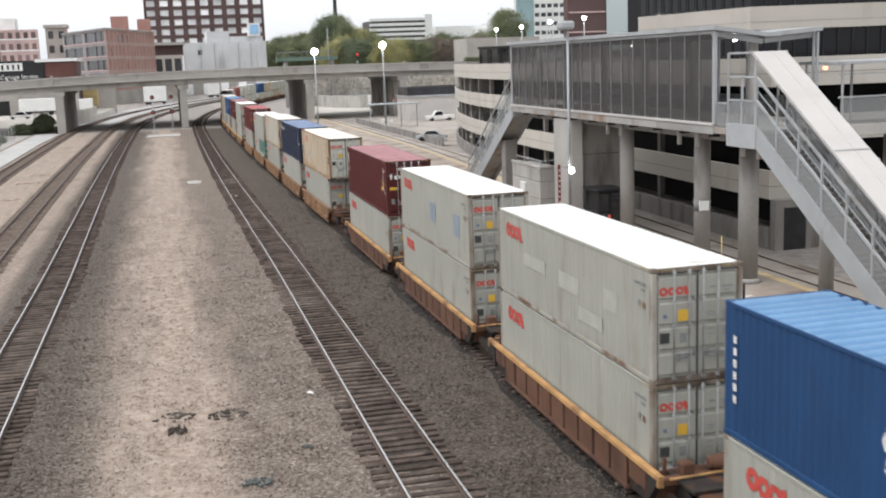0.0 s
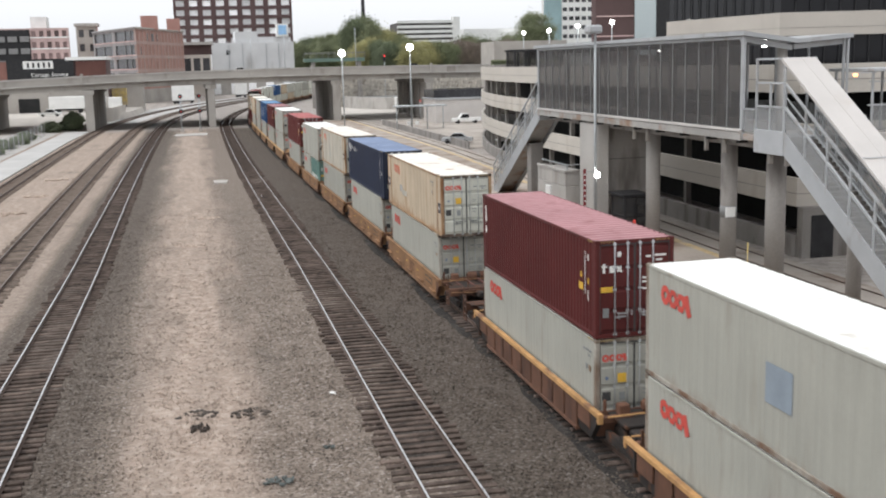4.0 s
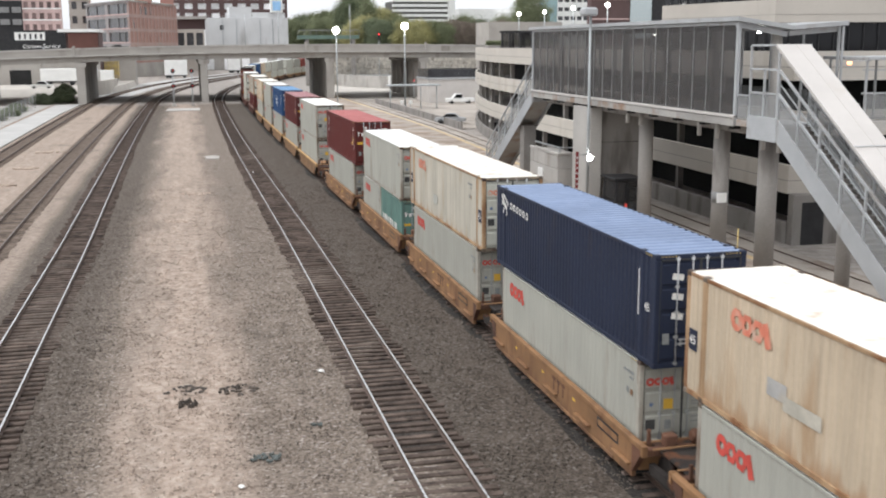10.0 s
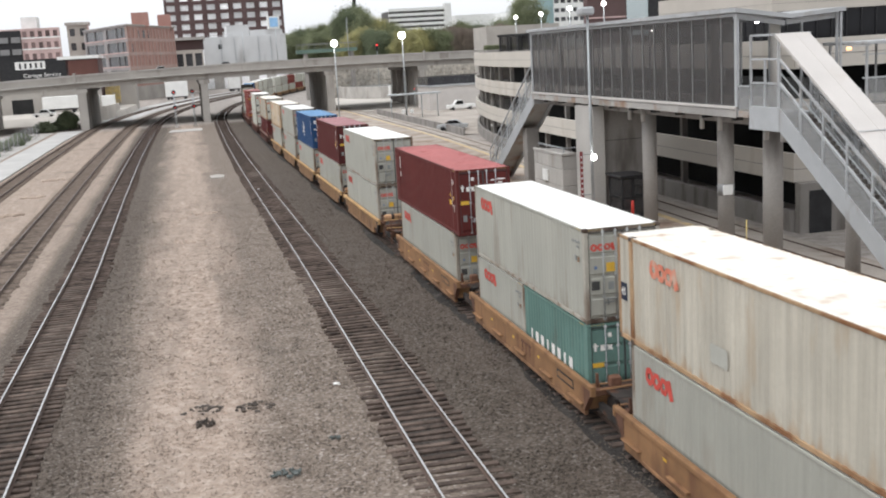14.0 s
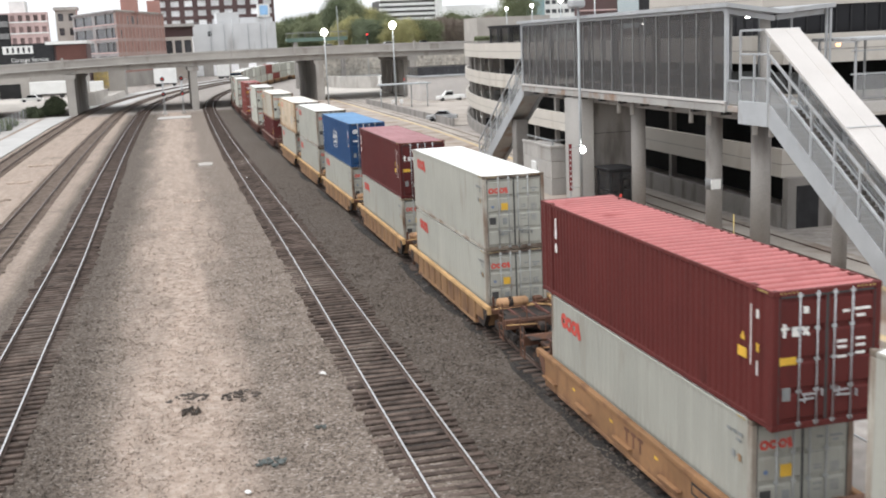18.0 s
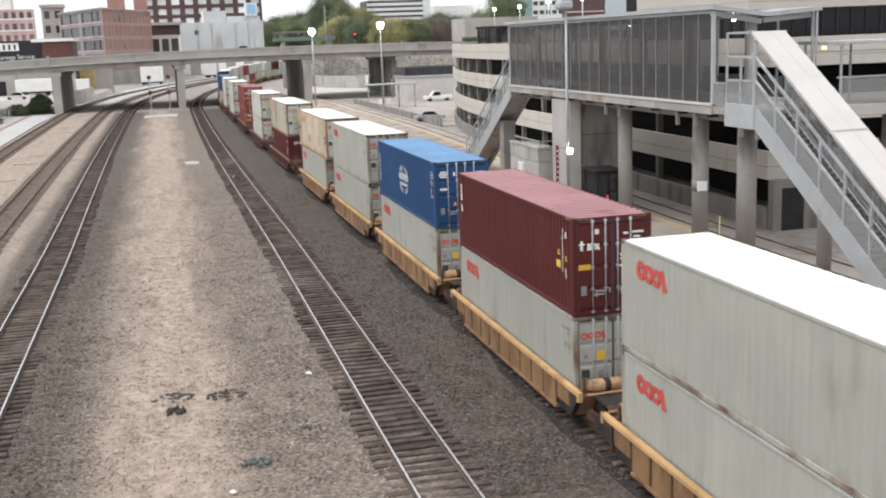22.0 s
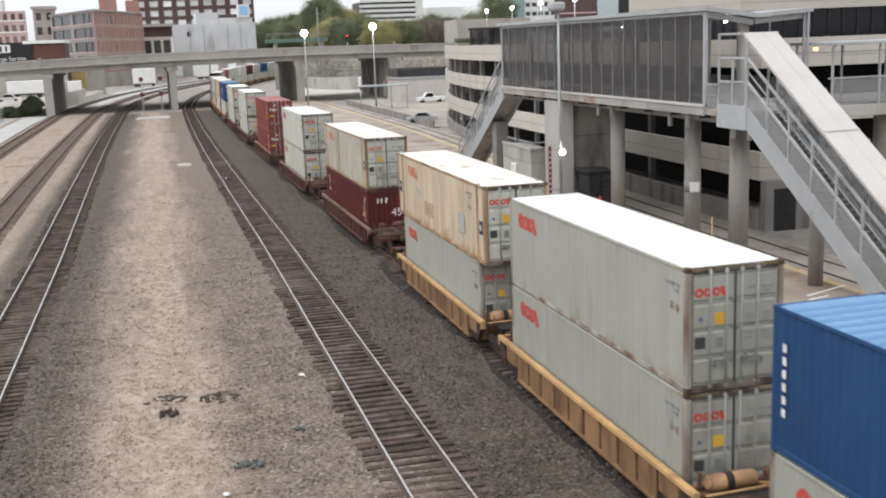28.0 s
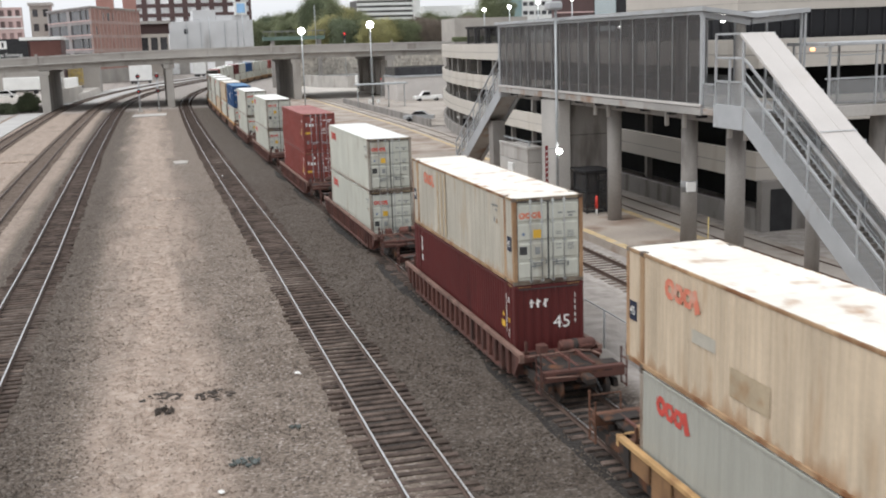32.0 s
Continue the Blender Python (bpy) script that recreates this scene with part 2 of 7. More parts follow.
# ---- ground ----
def ground_material(name):
    m = bpy.data.materials.new(name)
    m.use_nodes = True
    n, l = m.node_tree.nodes, m.node_tree.links
    b = n["Principled BSDF"]
    b.inputs["Roughness"].default_value, b.inputs["Specular IOR Level"].default_value = 0.95, 0.2
    tc = n.new("ShaderNodeTexCoord")
    sep = n.new("ShaderNodeSeparateXYZ")
    l.new(tc.outputs["Object"], sep.inputs[0])

    def noise_tex(s, d=5.0, stretch=None):
        t = n.new("ShaderNodeTexNoise")
        t.inputs["Scale"].default_value, t.inputs["Detail"].default_value = s, d
        src = tc.outputs["Object"]
        if stretch:
            mp = n.new("ShaderNodeMapping")
            mp.inputs["Scale"].default_value = stretch
            l.new(src, mp.inputs["Vector"])
            src = mp.outputs[0]
        l.new(src, t.inputs["Vector"])
        return t.outputs["Fac"]

    def ramp(sock, stops):
        r = n.new("ShaderNodeValToRGB")
        e = r.color_ramp.elements
        while len(e) < len(stops):
            e.new(0.5)
        for k, (p, c) in zip(e, stops):
            k.position, k.color = p, (*c, 1)
        l.new(sock, r.inputs[0])
        return r.outputs[0]

    def mix(fac, a, c):
        x = n.new("ShaderNodeMix")
        x.data_type = "RGBA"
        l.new(fac, x.inputs[0])
        l.new(a, x.inputs[6])
        l.new(c, x.inputs[7])
        return x.outputs[2]

    def math_node(op, a, c=None):
        x = n.new("ShaderNodeMath")
        x.operation = op
        for i, v in enumerate((a, c)):
            if v is not None:
                if hasattr(v, "is_linked"):
                    l.new(v, x.inputs[i])
                else:
                    x.inputs[i].default_value = v
        return x.outputs[0]

    stones = n.new("ShaderNodeTexVoronoi")
    stones.inputs["Scale"].default_value = 12.0
    l.new(tc.outputs["Object"], stones.inputs["Vector"])
    pebbles = n.new("ShaderNodeSeparateColor")
    l.new(stones.outputs["Color"], pebbles.inputs[0])

    def ranged(sock, a, c, lo, hi, smooth=False):
        r = n.new("ShaderNodeMapRange")
        r.interpolation_type = "SMOOTHSTEP" if smooth else "LINEAR"
        for k, v in zip(("From Min", "From Max", "To Min", "To Max"), (a, c, lo, hi)):
            r.inputs[k].default_value = v
        l.new(sock, r.inputs["Value"])
        return r.outputs[0]

    gravel = ramp(pebbles.outputs[0], [(0.0, (0.118, 0.096, 0.081)), (0.5, (0.190, 0.154, 0.126)), (0.88, (0.245, 0.203, 0.170)), (1.0, (0.34, 0.30, 0.27))])
    sand = ramp(noise_tex(3.0, 9.0), [(0.25, (0.27, 0.205, 0.163)), (0.5, (0.40, 0.317, 0.26)), (0.75, (0.52, 0.435, 0.37))])
    pale = ramp(noise_tex(2.0, 9.0), [(0.25, (0.25, 0.225, 0.205)), (0.75, (0.43, 0.395, 0.365))])
    # a dry, sandy service way runs between the tracks, ragged and patchy at its sides
    wob = math_node("ADD", math_node("MULTIPLY", math_node("SUBTRACT", noise_tex(0.07, 2.0, (1.0, 0.4, 1.0)), 0.5), 3.4), math_node("MULTIPLY", math_node("SUBTRACT", noise_tex(0.8, 9.0, (1.0, 0.13, 1.0)), 0.5), 4.2))
    dx = math_node("ABSOLUTE", math_node("ADD", math_node("ADD", sep.outputs["X"], 0.6), wob))
    band = ranged(dx, 0.5, 3.3, 1.0, 0.0, True)
    westward = ranged(math_node("ADD", sep.outputs["X"], math_node("MULTIPLY", wob, 0.5)), -13.6, -12.0, 0.9, 0.0, True)
    between = ranged(math_node("ABSOLUTE", math_node("ADD", math_node("ADD", sep.outputs["X"], 9.9), math_node("MULTIPLY", wob, 0.2))), 0.3, 1.4, 0.7, 0.0, True)
    mask = math_node("MAXIMUM", math_node("MAXIMUM", band, between), westward)
    mask = math_node("MULTIPLY", mask, ranged(noise_tex(1.8, 9.0, (1.0, 0.16, 1.0)), 0.3, 0.62, 0.6, 1.0))
    mask = math_node("MULTIPLY", mask, ranged(pebbles.outputs[1], 0.0, 1.0, 0.75, 1.0))
    dull = n.new("ShaderNodeVectorMath")
    dull.operation = "SCALE"
    l.new(gravel, dull.inputs[0])
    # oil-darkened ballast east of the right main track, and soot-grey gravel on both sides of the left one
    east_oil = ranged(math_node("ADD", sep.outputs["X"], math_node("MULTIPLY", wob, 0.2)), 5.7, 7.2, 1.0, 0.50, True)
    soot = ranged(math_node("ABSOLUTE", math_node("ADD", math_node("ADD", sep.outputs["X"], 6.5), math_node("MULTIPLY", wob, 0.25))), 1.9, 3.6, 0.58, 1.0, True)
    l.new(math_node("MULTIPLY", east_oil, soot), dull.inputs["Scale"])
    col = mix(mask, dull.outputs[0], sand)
    east = ranged(math_node("ADD", sep.outputs["X"], math_node("MULTIPLY", wob, 0.15)), 14.0, 15.2, 0.0, 1.0, True)
    col = mix(east, col, pale)
    beyond = ranged(sep.outputs["Y"], 208.0, 222.0, 0.0, 0.8, True)
    col = mix(beyond, col, pale)
    spots = ranged(noise_tex(0.30, 8.0, (1.0, 0.45, 1.0)), 0.60, 0.70, 0.0, 0.36, True)
    darkc = n.new("ShaderNodeRGB")
    darkc.outputs[0].default_value = (0.10, 0.085, 0.072, 1)
    col = mix(spots, col, darkc.outputs[0])
    l.new(col, b.inputs["Base Color"])
    bp = n.new("ShaderNodeBump")
    bp.inputs["Strength"].default_value, bp.inputs["Distance"].default_value = 0.5, 0.05
    l.new(math_node("ADD", math_node("MULTIPLY", stones.outputs["Distance"], -0.6), noise_tex(14.0, 6.0)), bp.inputs["Height"])
    l.new(bp.outputs[0], b.inputs["Normal"])
    return m


M["ground"] = ground_material("yard_ground")


def build_ground():
    xs = [-3000, -600, -120] + list(np.arange(-60, 60.1, 1.0)) + [120, 600, 3000]
    ys = [-600, -100, 0] + list(np.arange(16, 140.1, 1.5)) + list(np.arange(146, 300.1, 8)) + [400, 700, 1500, 4000]
    verts = []
    for y in ys:
        for x in xs:
            near = -14 < x < 20 and 16 < y < 150
            verts.append((x, y, -0.245 + (0.09 * noise.noise((x * 0.25, y * 0.12, 3)) + 0.05 * noise.noise((x * 0.9, y * 0.9, 8)) if near else 0)))
    k = len(xs)
    faces = [(j * k + i, j * k + i + 1, (j + 1) * k + i + 1, (j + 1) * k + i) for j in range(len(ys) - 1) for i in range(k - 1)]
    tag_structure(mesh_ob("ground", verts, faces, M["ground"], smooth=True), "sandy gravel yard ground between the railway tracks", "ground")


build_ground()


def ballast_material(name="ballast_stone", col=(0.05, 0.041, 0.035)):
    m = surface(name, col, 0.95, 0, 0.3, 0.4, 7.0, 0.3, (0.10, 0.085, 0.075), 0.12, 0.9, 1.0)
    n, l = m.node_tree.nodes, m.node_tree.links
    b = n["Principled BSDF"]
    tc = n.new("ShaderNodeTexCoord")
    v = n.new("ShaderNodeTexVoronoi")
    v.inputs["Scale"].default_value = 11.0
    l.new(tc.outputs["Object"], v.inputs["Vector"])
    hs = n.new("ShaderNodeSeparateColor")
    l.new(v.outputs["Color"], hs.inputs[0])
    r = n.new("ShaderNodeMapRange")
    r.inputs["To Min"].default_value, r.inputs["To Max"].default_value = 0.55, 1.5
    l.new(hs.outputs[0], r.inputs["Value"])
    s = n.new("ShaderNodeVectorMath")
    s.operation = "SCALE"
    src = b.inputs["Base Color"].links[0].from_socket
    l.new(src, s.inputs[0])
    l.new(r.outputs[0], s.inputs["Scale"])
    l.new(s.outputs[0], b.inputs["Base Color"])
    bp = n.new("ShaderNodeBump")
    bp.inputs["Strength"].default_value, bp.inputs["Distance"].default_value = 0.8, 0.05
    l.new(v.outputs["Distance"], bp.inputs["Height"])
    l.new(bp.outputs[0], b.inputs["Normal"])
    return m


M["ballast"] = ballast_material()
# train bed: oil stains plus the shade under the cars, both in the colour
M["oily_shaded_ballast"] = ballast_material("oil_and_shade_ballast", (0.028, 0.024, 0.021))
M["stone"] = ground_material("loose_stone")
M["dusty_tie"] = surface("dust_covered_tie_wood", (0.17, 0.135, 0.112), 0.95, 0, 0.35, 1.5, 22, 0.5, (0.26, 0.21, 0.175), 0.35, 1.6, 1.0, 0.3, 0.15)
M["dull_rail"] = surface("dull_siding_railhead", (0.20, 0.17, 0.155), 0.6, 0.4, 0.2, 0.8, 20, 0.05)


def island_tint(m, lo, hi):
    """Each stone of the joined rest gets its own shade."""
    n, l = m.node_tree.nodes, m.node_tree.links
    b = n["Principled BSDF"]
    g = n.new("ShaderNodeNewGeometry")
    r = n.new("ShaderNodeMapRange")
    r.inputs["To Min"].default_value, r.inputs["To Max"].default_value = lo, hi
    l.new(g.outputs["Random Per Island"], r.inputs["Value"])
    s = n.new("ShaderNodeVectorMath")
    s.operation = "SCALE"
    l.new(b.inputs["Base Color"].links[0].from_socket, s.inputs[0])
    l.new(r.outputs[0], s.inputs["Scale"])
    l.new(s.outputs[0], b.inputs["Base Color"])


island_tint(M["stone"], 0.72, 1.32)

TRACKS = {"main_left": (-6.61, 20, 560, 1.3), "main_right": (6.11, 20, 560, 1.3), "train": (12.17, 8, 700, 1.35),
          "yard_inner": (-11.35, 40, 480, 1.4), "yard_outer": (-18.5, 70, 480, 1.4)}
TIE_PITCH = 0.50


def build_track(name, off, s0, s1, half, parts_to, label):
    thing = tag_structure(empty("railway_track"), label, "railway track")
    prof = [(-half, -0.42), (half, -0.42), (half - 0.35, -0.30), (0.80, -0.235), (-0.80, -0.235), (-half + 0.35, -0.30)]
    if name == "train":
        prof = [(-2.2, -0.42), (2.2, -0.42), (1.6, -0.245), (0.9, -0.21), (-0.9, -0.21), (-1.6, -0.245)]
    v, f = ribbon(off, prof, s0 - 4, s1)
    siding = name.startswith("yard")
    wood = M["dusty_tie"] if siding else M["tie"]
    mesh_ob("ballast_bed", v, f, M["ground"] if siding else M["oily_shaded_ballast"] if name == "train" else M["ballast"], thing)
    for sgn in (-1, 1):
        v, f = ribbon(off + sgn * 0.755, RAIL, s0 - 4, s1)
        rail = mesh_ob("rail", v, f, M["rail"], thing)
        v, f = ribbon(off + sgn * 0.755, HEAD, s0 - 4, s1)
        tagged(mesh_ob("running_surface", v, f, M["dull_rail"] if siding else M["railtop"], rail), "dull brown top of the rail" if siding else "bright polished top of the rail")
    rnd = random.Random(name)
    shapes = []
    for i in range(6):
        bm = soft_box((-1.27 - rnd.random() * 0.12, 1.27 + rnd.random() * 0.12, -0.115, 0.115, -0.33, -0.155 - 0.012 * rnd.random()), 0.018)
        for vert in bm.verts:
            vert.co += Vector((rnd.uniform(-0.03, 0.03), rnd.uniform(-0.012, 0.012), rnd.uniform(-0.008, 0.006)))
        me = bpy.data.meshes.new("tie")
        bm.to_mesh(me)
        bm.free()
        me.materials.append(wood)
        shapes.append(me)
    rest_v, rest_f = [], []
    s = s0
    while s < s1:
        x, y, h = on_line(s, off)
        if s < parts_to:
            t = new("tie", rnd.choice(shapes))
            t.parent = thing
            t.matrix_basis = pose(x + rnd.uniform(-0.11, 0.11), y + rnd.uniform(-0.05, 0.05), rnd.uniform(-0.02, 0.006), 0, 0, h + rnd.uniform(-1.8, 1.8))
        else:
            k = len(rest_v)
            c, w = math.cos(radians(h)), math.sin(radians(h))
            for z in (-0.3, -0.16):
                for a, b in ((-1.3, -0.11), (1.3, -0.11), (1.3, 0.11), (-1.3, 0.11)):
                    rest_v.append((x + a * c - b * w, y + a * w + b * c, z))
            rest_f += [tuple(k + i for i in q) for q in ((4, 5, 6, 7), (0, 1, 5, 4), (1, 2, 6, 5), (2, 3, 7, 6), (3, 0, 4, 7))]
        s += TIE_PITCH
    tagged(mesh_ob("far_ties", rest_v, rest_f, wood, thing), kind="stuff")


def scatter_stones():
    """Loose stones on the near ground, one joined sheet of small solids."""
    rng = np.random.default_rng(5)
    count = 60000
    y = 24 + 82 * (1 - np.sqrt(1 - rng.random(count))) ** 1.15
    x = -5.3 + 16.3 * rng.random(count)
    keep = (np.abs(x - 6.11) > 0.82) & (np.abs(x - 12.17) > 0.9)
    x, y = x[keep], y[keep]
    n = len(x)
    size = 0.018 + 0.045 * rng.random(n) ** 2.5
    base = np.array([(1, 0, 0), (0, 1, 0), (-1, 0, 0), (0, -1, 0), (0, 0, 0.7), (0, 0, -0.5)], float)
    ang = rng.random(n) * 6.283
    jit = 0.65 + 0.7 * rng.random((n, 6, 1))
    pts = base[None] * jit * size[:, None, None]
    c, s = np.cos(ang)[:, None], np.sin(ang)[:, None]
    px, py = pts[..., 0] * c - pts[..., 1] * s, pts[..., 0] * s + pts[..., 1] * c
    z = np.array([-0.245 + 0.09 * noise.noise((a * 0.25, b * 0.12, 3)) + 0.05 * noise.noise((a * 0.9, b * 0.9, 8)) for a, b in zip(x, y)])
    v = np.stack([px + x[:, None], py + y[:, None], pts[..., 2] + z[:, None] + size[:, None] * 0.2], -1).reshape(-1, 3)
    tri = np.array([(0, 1, 4), (1, 2, 4), (2, 3, 4), (3, 0, 4), (1, 0, 5), (2, 1, 5), (3, 2, 5), (0, 3, 5)])
    f = (tri[None] + 6 * np.arange(n)[:, None, None]).reshape(-1, 3)
    tagged(mesh_ob("gravel", v.tolist(), f.tolist(), M["stone"]), "loose grey and tan stones on the yard ground", "gravel", "", "stuff")


scatter_stones()


# ---- the train ----
LOGO_RED = surface("faded_red_lettering", (0.52, 0.075, 0.058), 0.65, 0, 0.15, 2.0, 25, 0.02)
LOGO_FADED = surface("bleached_orange_lettering", (0.60, 0.19, 0.12), 0.65, 0, 0.2, 2.0, 25, 0.02, (0.46, 0.40, 0.32), 0.3, 2.0)
MARK_WHITE = surface("white_lettering", (0.75, 0.74, 0.71), 0.65, 0, 0.12, 2.0, 25, 0.02)
MARK_GREY = surface("grey_stencil_marks", (0.22, 0.23, 0.23), 0.7, 0, 0.2, 3.0, 25, 0.02)
MARK_YELLOW = surface("yellow_caution_plate", (0.66, 0.40, 0.05), 0.6, 0, 0.12, 2.0, 25, 0.02)
MARK_TAN = surface("dull_height_stripe", (0.34, 0.25, 0.09), 0.7, 0, 0.2, 3.0, 25, 0.02)
MARK_BLUE = surface("small_blue_label", (0.12, 0.17, 0.28), 0.6, 0, 0.12, 2.0, 25, 0.02)
MARK_ORANGE = surface("orange_hazard_label", (0.75, 0.30, 0.10), 0.6, 0, 0.12, 2.0, 25, 0.02)
GALV = surface("dull_zinc_locking_bar", (0.40, 0.41, 0.42), 0.5, 0.3, 0.15, 2.0, 25, 0.02)
PALE_BAR = surface("bluish_grey_locking_bar", (0.34, 0.35, 0.345), 0.6, 0.0, 0.14, 2.0, 25, 0.02, (0.17, 0.12, 0.09), 0.2, 1.0)
GASKET = surface("black_door_gasket", (0.05, 0.05, 0.05), 0.8, 0, 0.2, 3.0, 20)


def paint(name, col, stain, amount, var=0.12, rand=0.08, hem=None, runs=0.06):
    return surface(name, col, 0.62, 0, var, 0.45, 9.0, 0.06, stain, amount, 1.3, 3.5, rand, spec=0.25, hem=hem, runs=runs)


PAINT = dict(
    grey=paint("grey_white_container_paint", (0.355, 0.353, 0.312), (0.27, 0.25, 0.21), 0.17, 0.06, 0.06, (0.5, (0.24, 0.20, 0.15), 0.5), 0.06),
    white=paint("white_container_paint", (0.50, 0.505, 0.445), (0.34, 0.30, 0.24), 0.12, 0.07, 0.06, (0.5, (0.3, 0.24, 0.18), 0.5)),
    cream=paint("stained_cream_container_paint", (0.53, 0.437, 0.325), (0.38, 0.265, 0.165), 0.20, 0.09, 0.06, (0.8, (0.31, 0.17, 0.08), 0.78), 0.15),
    pale=paint("chalky_cream_container_paint", (0.46, 0.432, 0.368), (0.39, 0.31, 0.22), 0.18, 0.08, 0.05, (0.6, (0.33, 0.20, 0.10), 0.7), 0.15),
    maroon=paint("maroon_container_paint", (0.088, 0.0175, 0.0165), (0.055, 0.016, 0.015), 0.15),
    ruby=paint("warm_maroon_container_paint", (0.105, 0.021, 0.0185), (0.07, 0.018, 0.016), 0.15),
    rosy=paint("faded_red_container_paint", (0.215, 0.055, 0.046), (0.15, 0.04, 0.03), 0.2),
    navy=paint("navy_container_paint", (0.0185, 0.0255, 0.050), (0.03, 0.027, 0.034), 0.10),
    blue=paint("bright_blue_container_paint", (0.0175, 0.061, 0.158), (0.02, 0.05, 0.12), 0.1),
    green=paint("sea_green_container_paint", (0.12, 0.21, 0.185), (0.10, 0.12, 0.10), 0.15),
)


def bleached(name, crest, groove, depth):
    """A bleached corrugated roof with rib shading coloured in: crests paler, grooves darker."""
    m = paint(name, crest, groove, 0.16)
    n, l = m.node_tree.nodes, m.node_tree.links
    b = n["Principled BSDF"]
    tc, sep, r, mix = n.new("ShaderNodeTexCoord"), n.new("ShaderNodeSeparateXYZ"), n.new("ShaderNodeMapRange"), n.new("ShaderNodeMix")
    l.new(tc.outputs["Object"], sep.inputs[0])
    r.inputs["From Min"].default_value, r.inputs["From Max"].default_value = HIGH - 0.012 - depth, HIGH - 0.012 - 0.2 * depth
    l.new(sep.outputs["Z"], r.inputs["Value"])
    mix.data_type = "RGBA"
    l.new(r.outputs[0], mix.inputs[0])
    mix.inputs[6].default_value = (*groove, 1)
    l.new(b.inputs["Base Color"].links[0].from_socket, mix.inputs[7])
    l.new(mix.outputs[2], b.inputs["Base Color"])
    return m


WIDTH, HIGH = 2.438, 2.896
# roof paints are toned apart from the walls, most of them far paler
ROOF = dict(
    grey=paint("pale_white_roof", (0.80, 0.80, 0.77), (0.52, 0.48, 0.42), 0.10, 0.08),
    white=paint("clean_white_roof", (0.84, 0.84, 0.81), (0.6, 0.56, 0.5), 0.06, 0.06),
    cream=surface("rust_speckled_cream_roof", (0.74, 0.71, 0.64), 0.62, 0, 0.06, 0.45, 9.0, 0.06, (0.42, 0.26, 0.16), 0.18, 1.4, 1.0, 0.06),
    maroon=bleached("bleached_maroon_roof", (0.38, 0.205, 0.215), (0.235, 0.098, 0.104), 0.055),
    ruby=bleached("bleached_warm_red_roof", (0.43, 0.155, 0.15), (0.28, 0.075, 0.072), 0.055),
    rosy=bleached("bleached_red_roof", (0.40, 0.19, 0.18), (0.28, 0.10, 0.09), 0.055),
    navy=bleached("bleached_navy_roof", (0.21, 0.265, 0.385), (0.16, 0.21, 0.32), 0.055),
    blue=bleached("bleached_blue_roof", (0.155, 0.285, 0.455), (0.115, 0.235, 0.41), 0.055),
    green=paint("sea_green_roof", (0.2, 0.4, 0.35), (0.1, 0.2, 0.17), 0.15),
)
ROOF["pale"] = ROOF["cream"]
TRIM = dict(cream=paint("rusty_container_frame", (0.38, 0.255, 0.15), (0.18, 0.078, 0.034), 0.60, 0.22),
            grey=paint("rust_edged_grey_frame", (0.36, 0.34, 0.295), (0.13, 0.066, 0.036), 0.56, 0.18),
            edge=paint("rusted_grey_fitting", (0.20, 0.165, 0.13), (0.05, 0.03, 0.022), 0.66, 0.2))
TRIM["white"] = TRIM["grey"]
TRIM["pale"] = TRIM["cream"]
PALE_KINDS = ("grey", "white", "cream", "pale")


def wave_wall(length, z0, z1, depth=0.034, pitch=0.28, margin=0.16):
    """A corrugated sheet in the (y, z) plane; the ribs stand towards +x. Points from one end to the other."""
    n = max(1, round((length - 2 * margin) / pitch))
    p = (length - 2 * margin) / n
    ys = [(-length / 2, 0.0), (-length / 2 + margin, 0.0)]
    for i in range(n):
        a = -length / 2 + margin + i * p
        ys += [(a + p * 0.20, -depth), (a + p * 0.50, -depth), (a + p * 0.70, 0.0), (a + p, 0.0)]
    ys.append((length / 2, 0.0))
    bm = bmesh.new()
    rows = [[bm.verts.new((d, y, z)) for y, d in ys] for z in (z0, z1)]
    for i in range(len(ys) - 1):
        bm.faces.new((rows[0][i], rows[0][i + 1], rows[1][i + 1], rows[1][i]))
    return bm


def turned(bm, m):
    bmesh.ops.transform(bm, matrix=m, verts=bm.verts[:])
    return bm


def ring_shape(bm, cx, cz, r, w, x, n=14, squash=1.0):
    """A flat ring in the plane x = const, seen from -x."""
    a = [[bm.verts.new((x, cx - math.cos(t) * q * squash, cz + math.sin(t) * q)) for t in [2 * math.pi * i / n for i in range(n)]] for q in (r, r - w)]
    for i in range(n):
        bm.faces.new((a[0][i], a[0][(i + 1) % n], a[1][(i + 1) % n], a[1][i]))


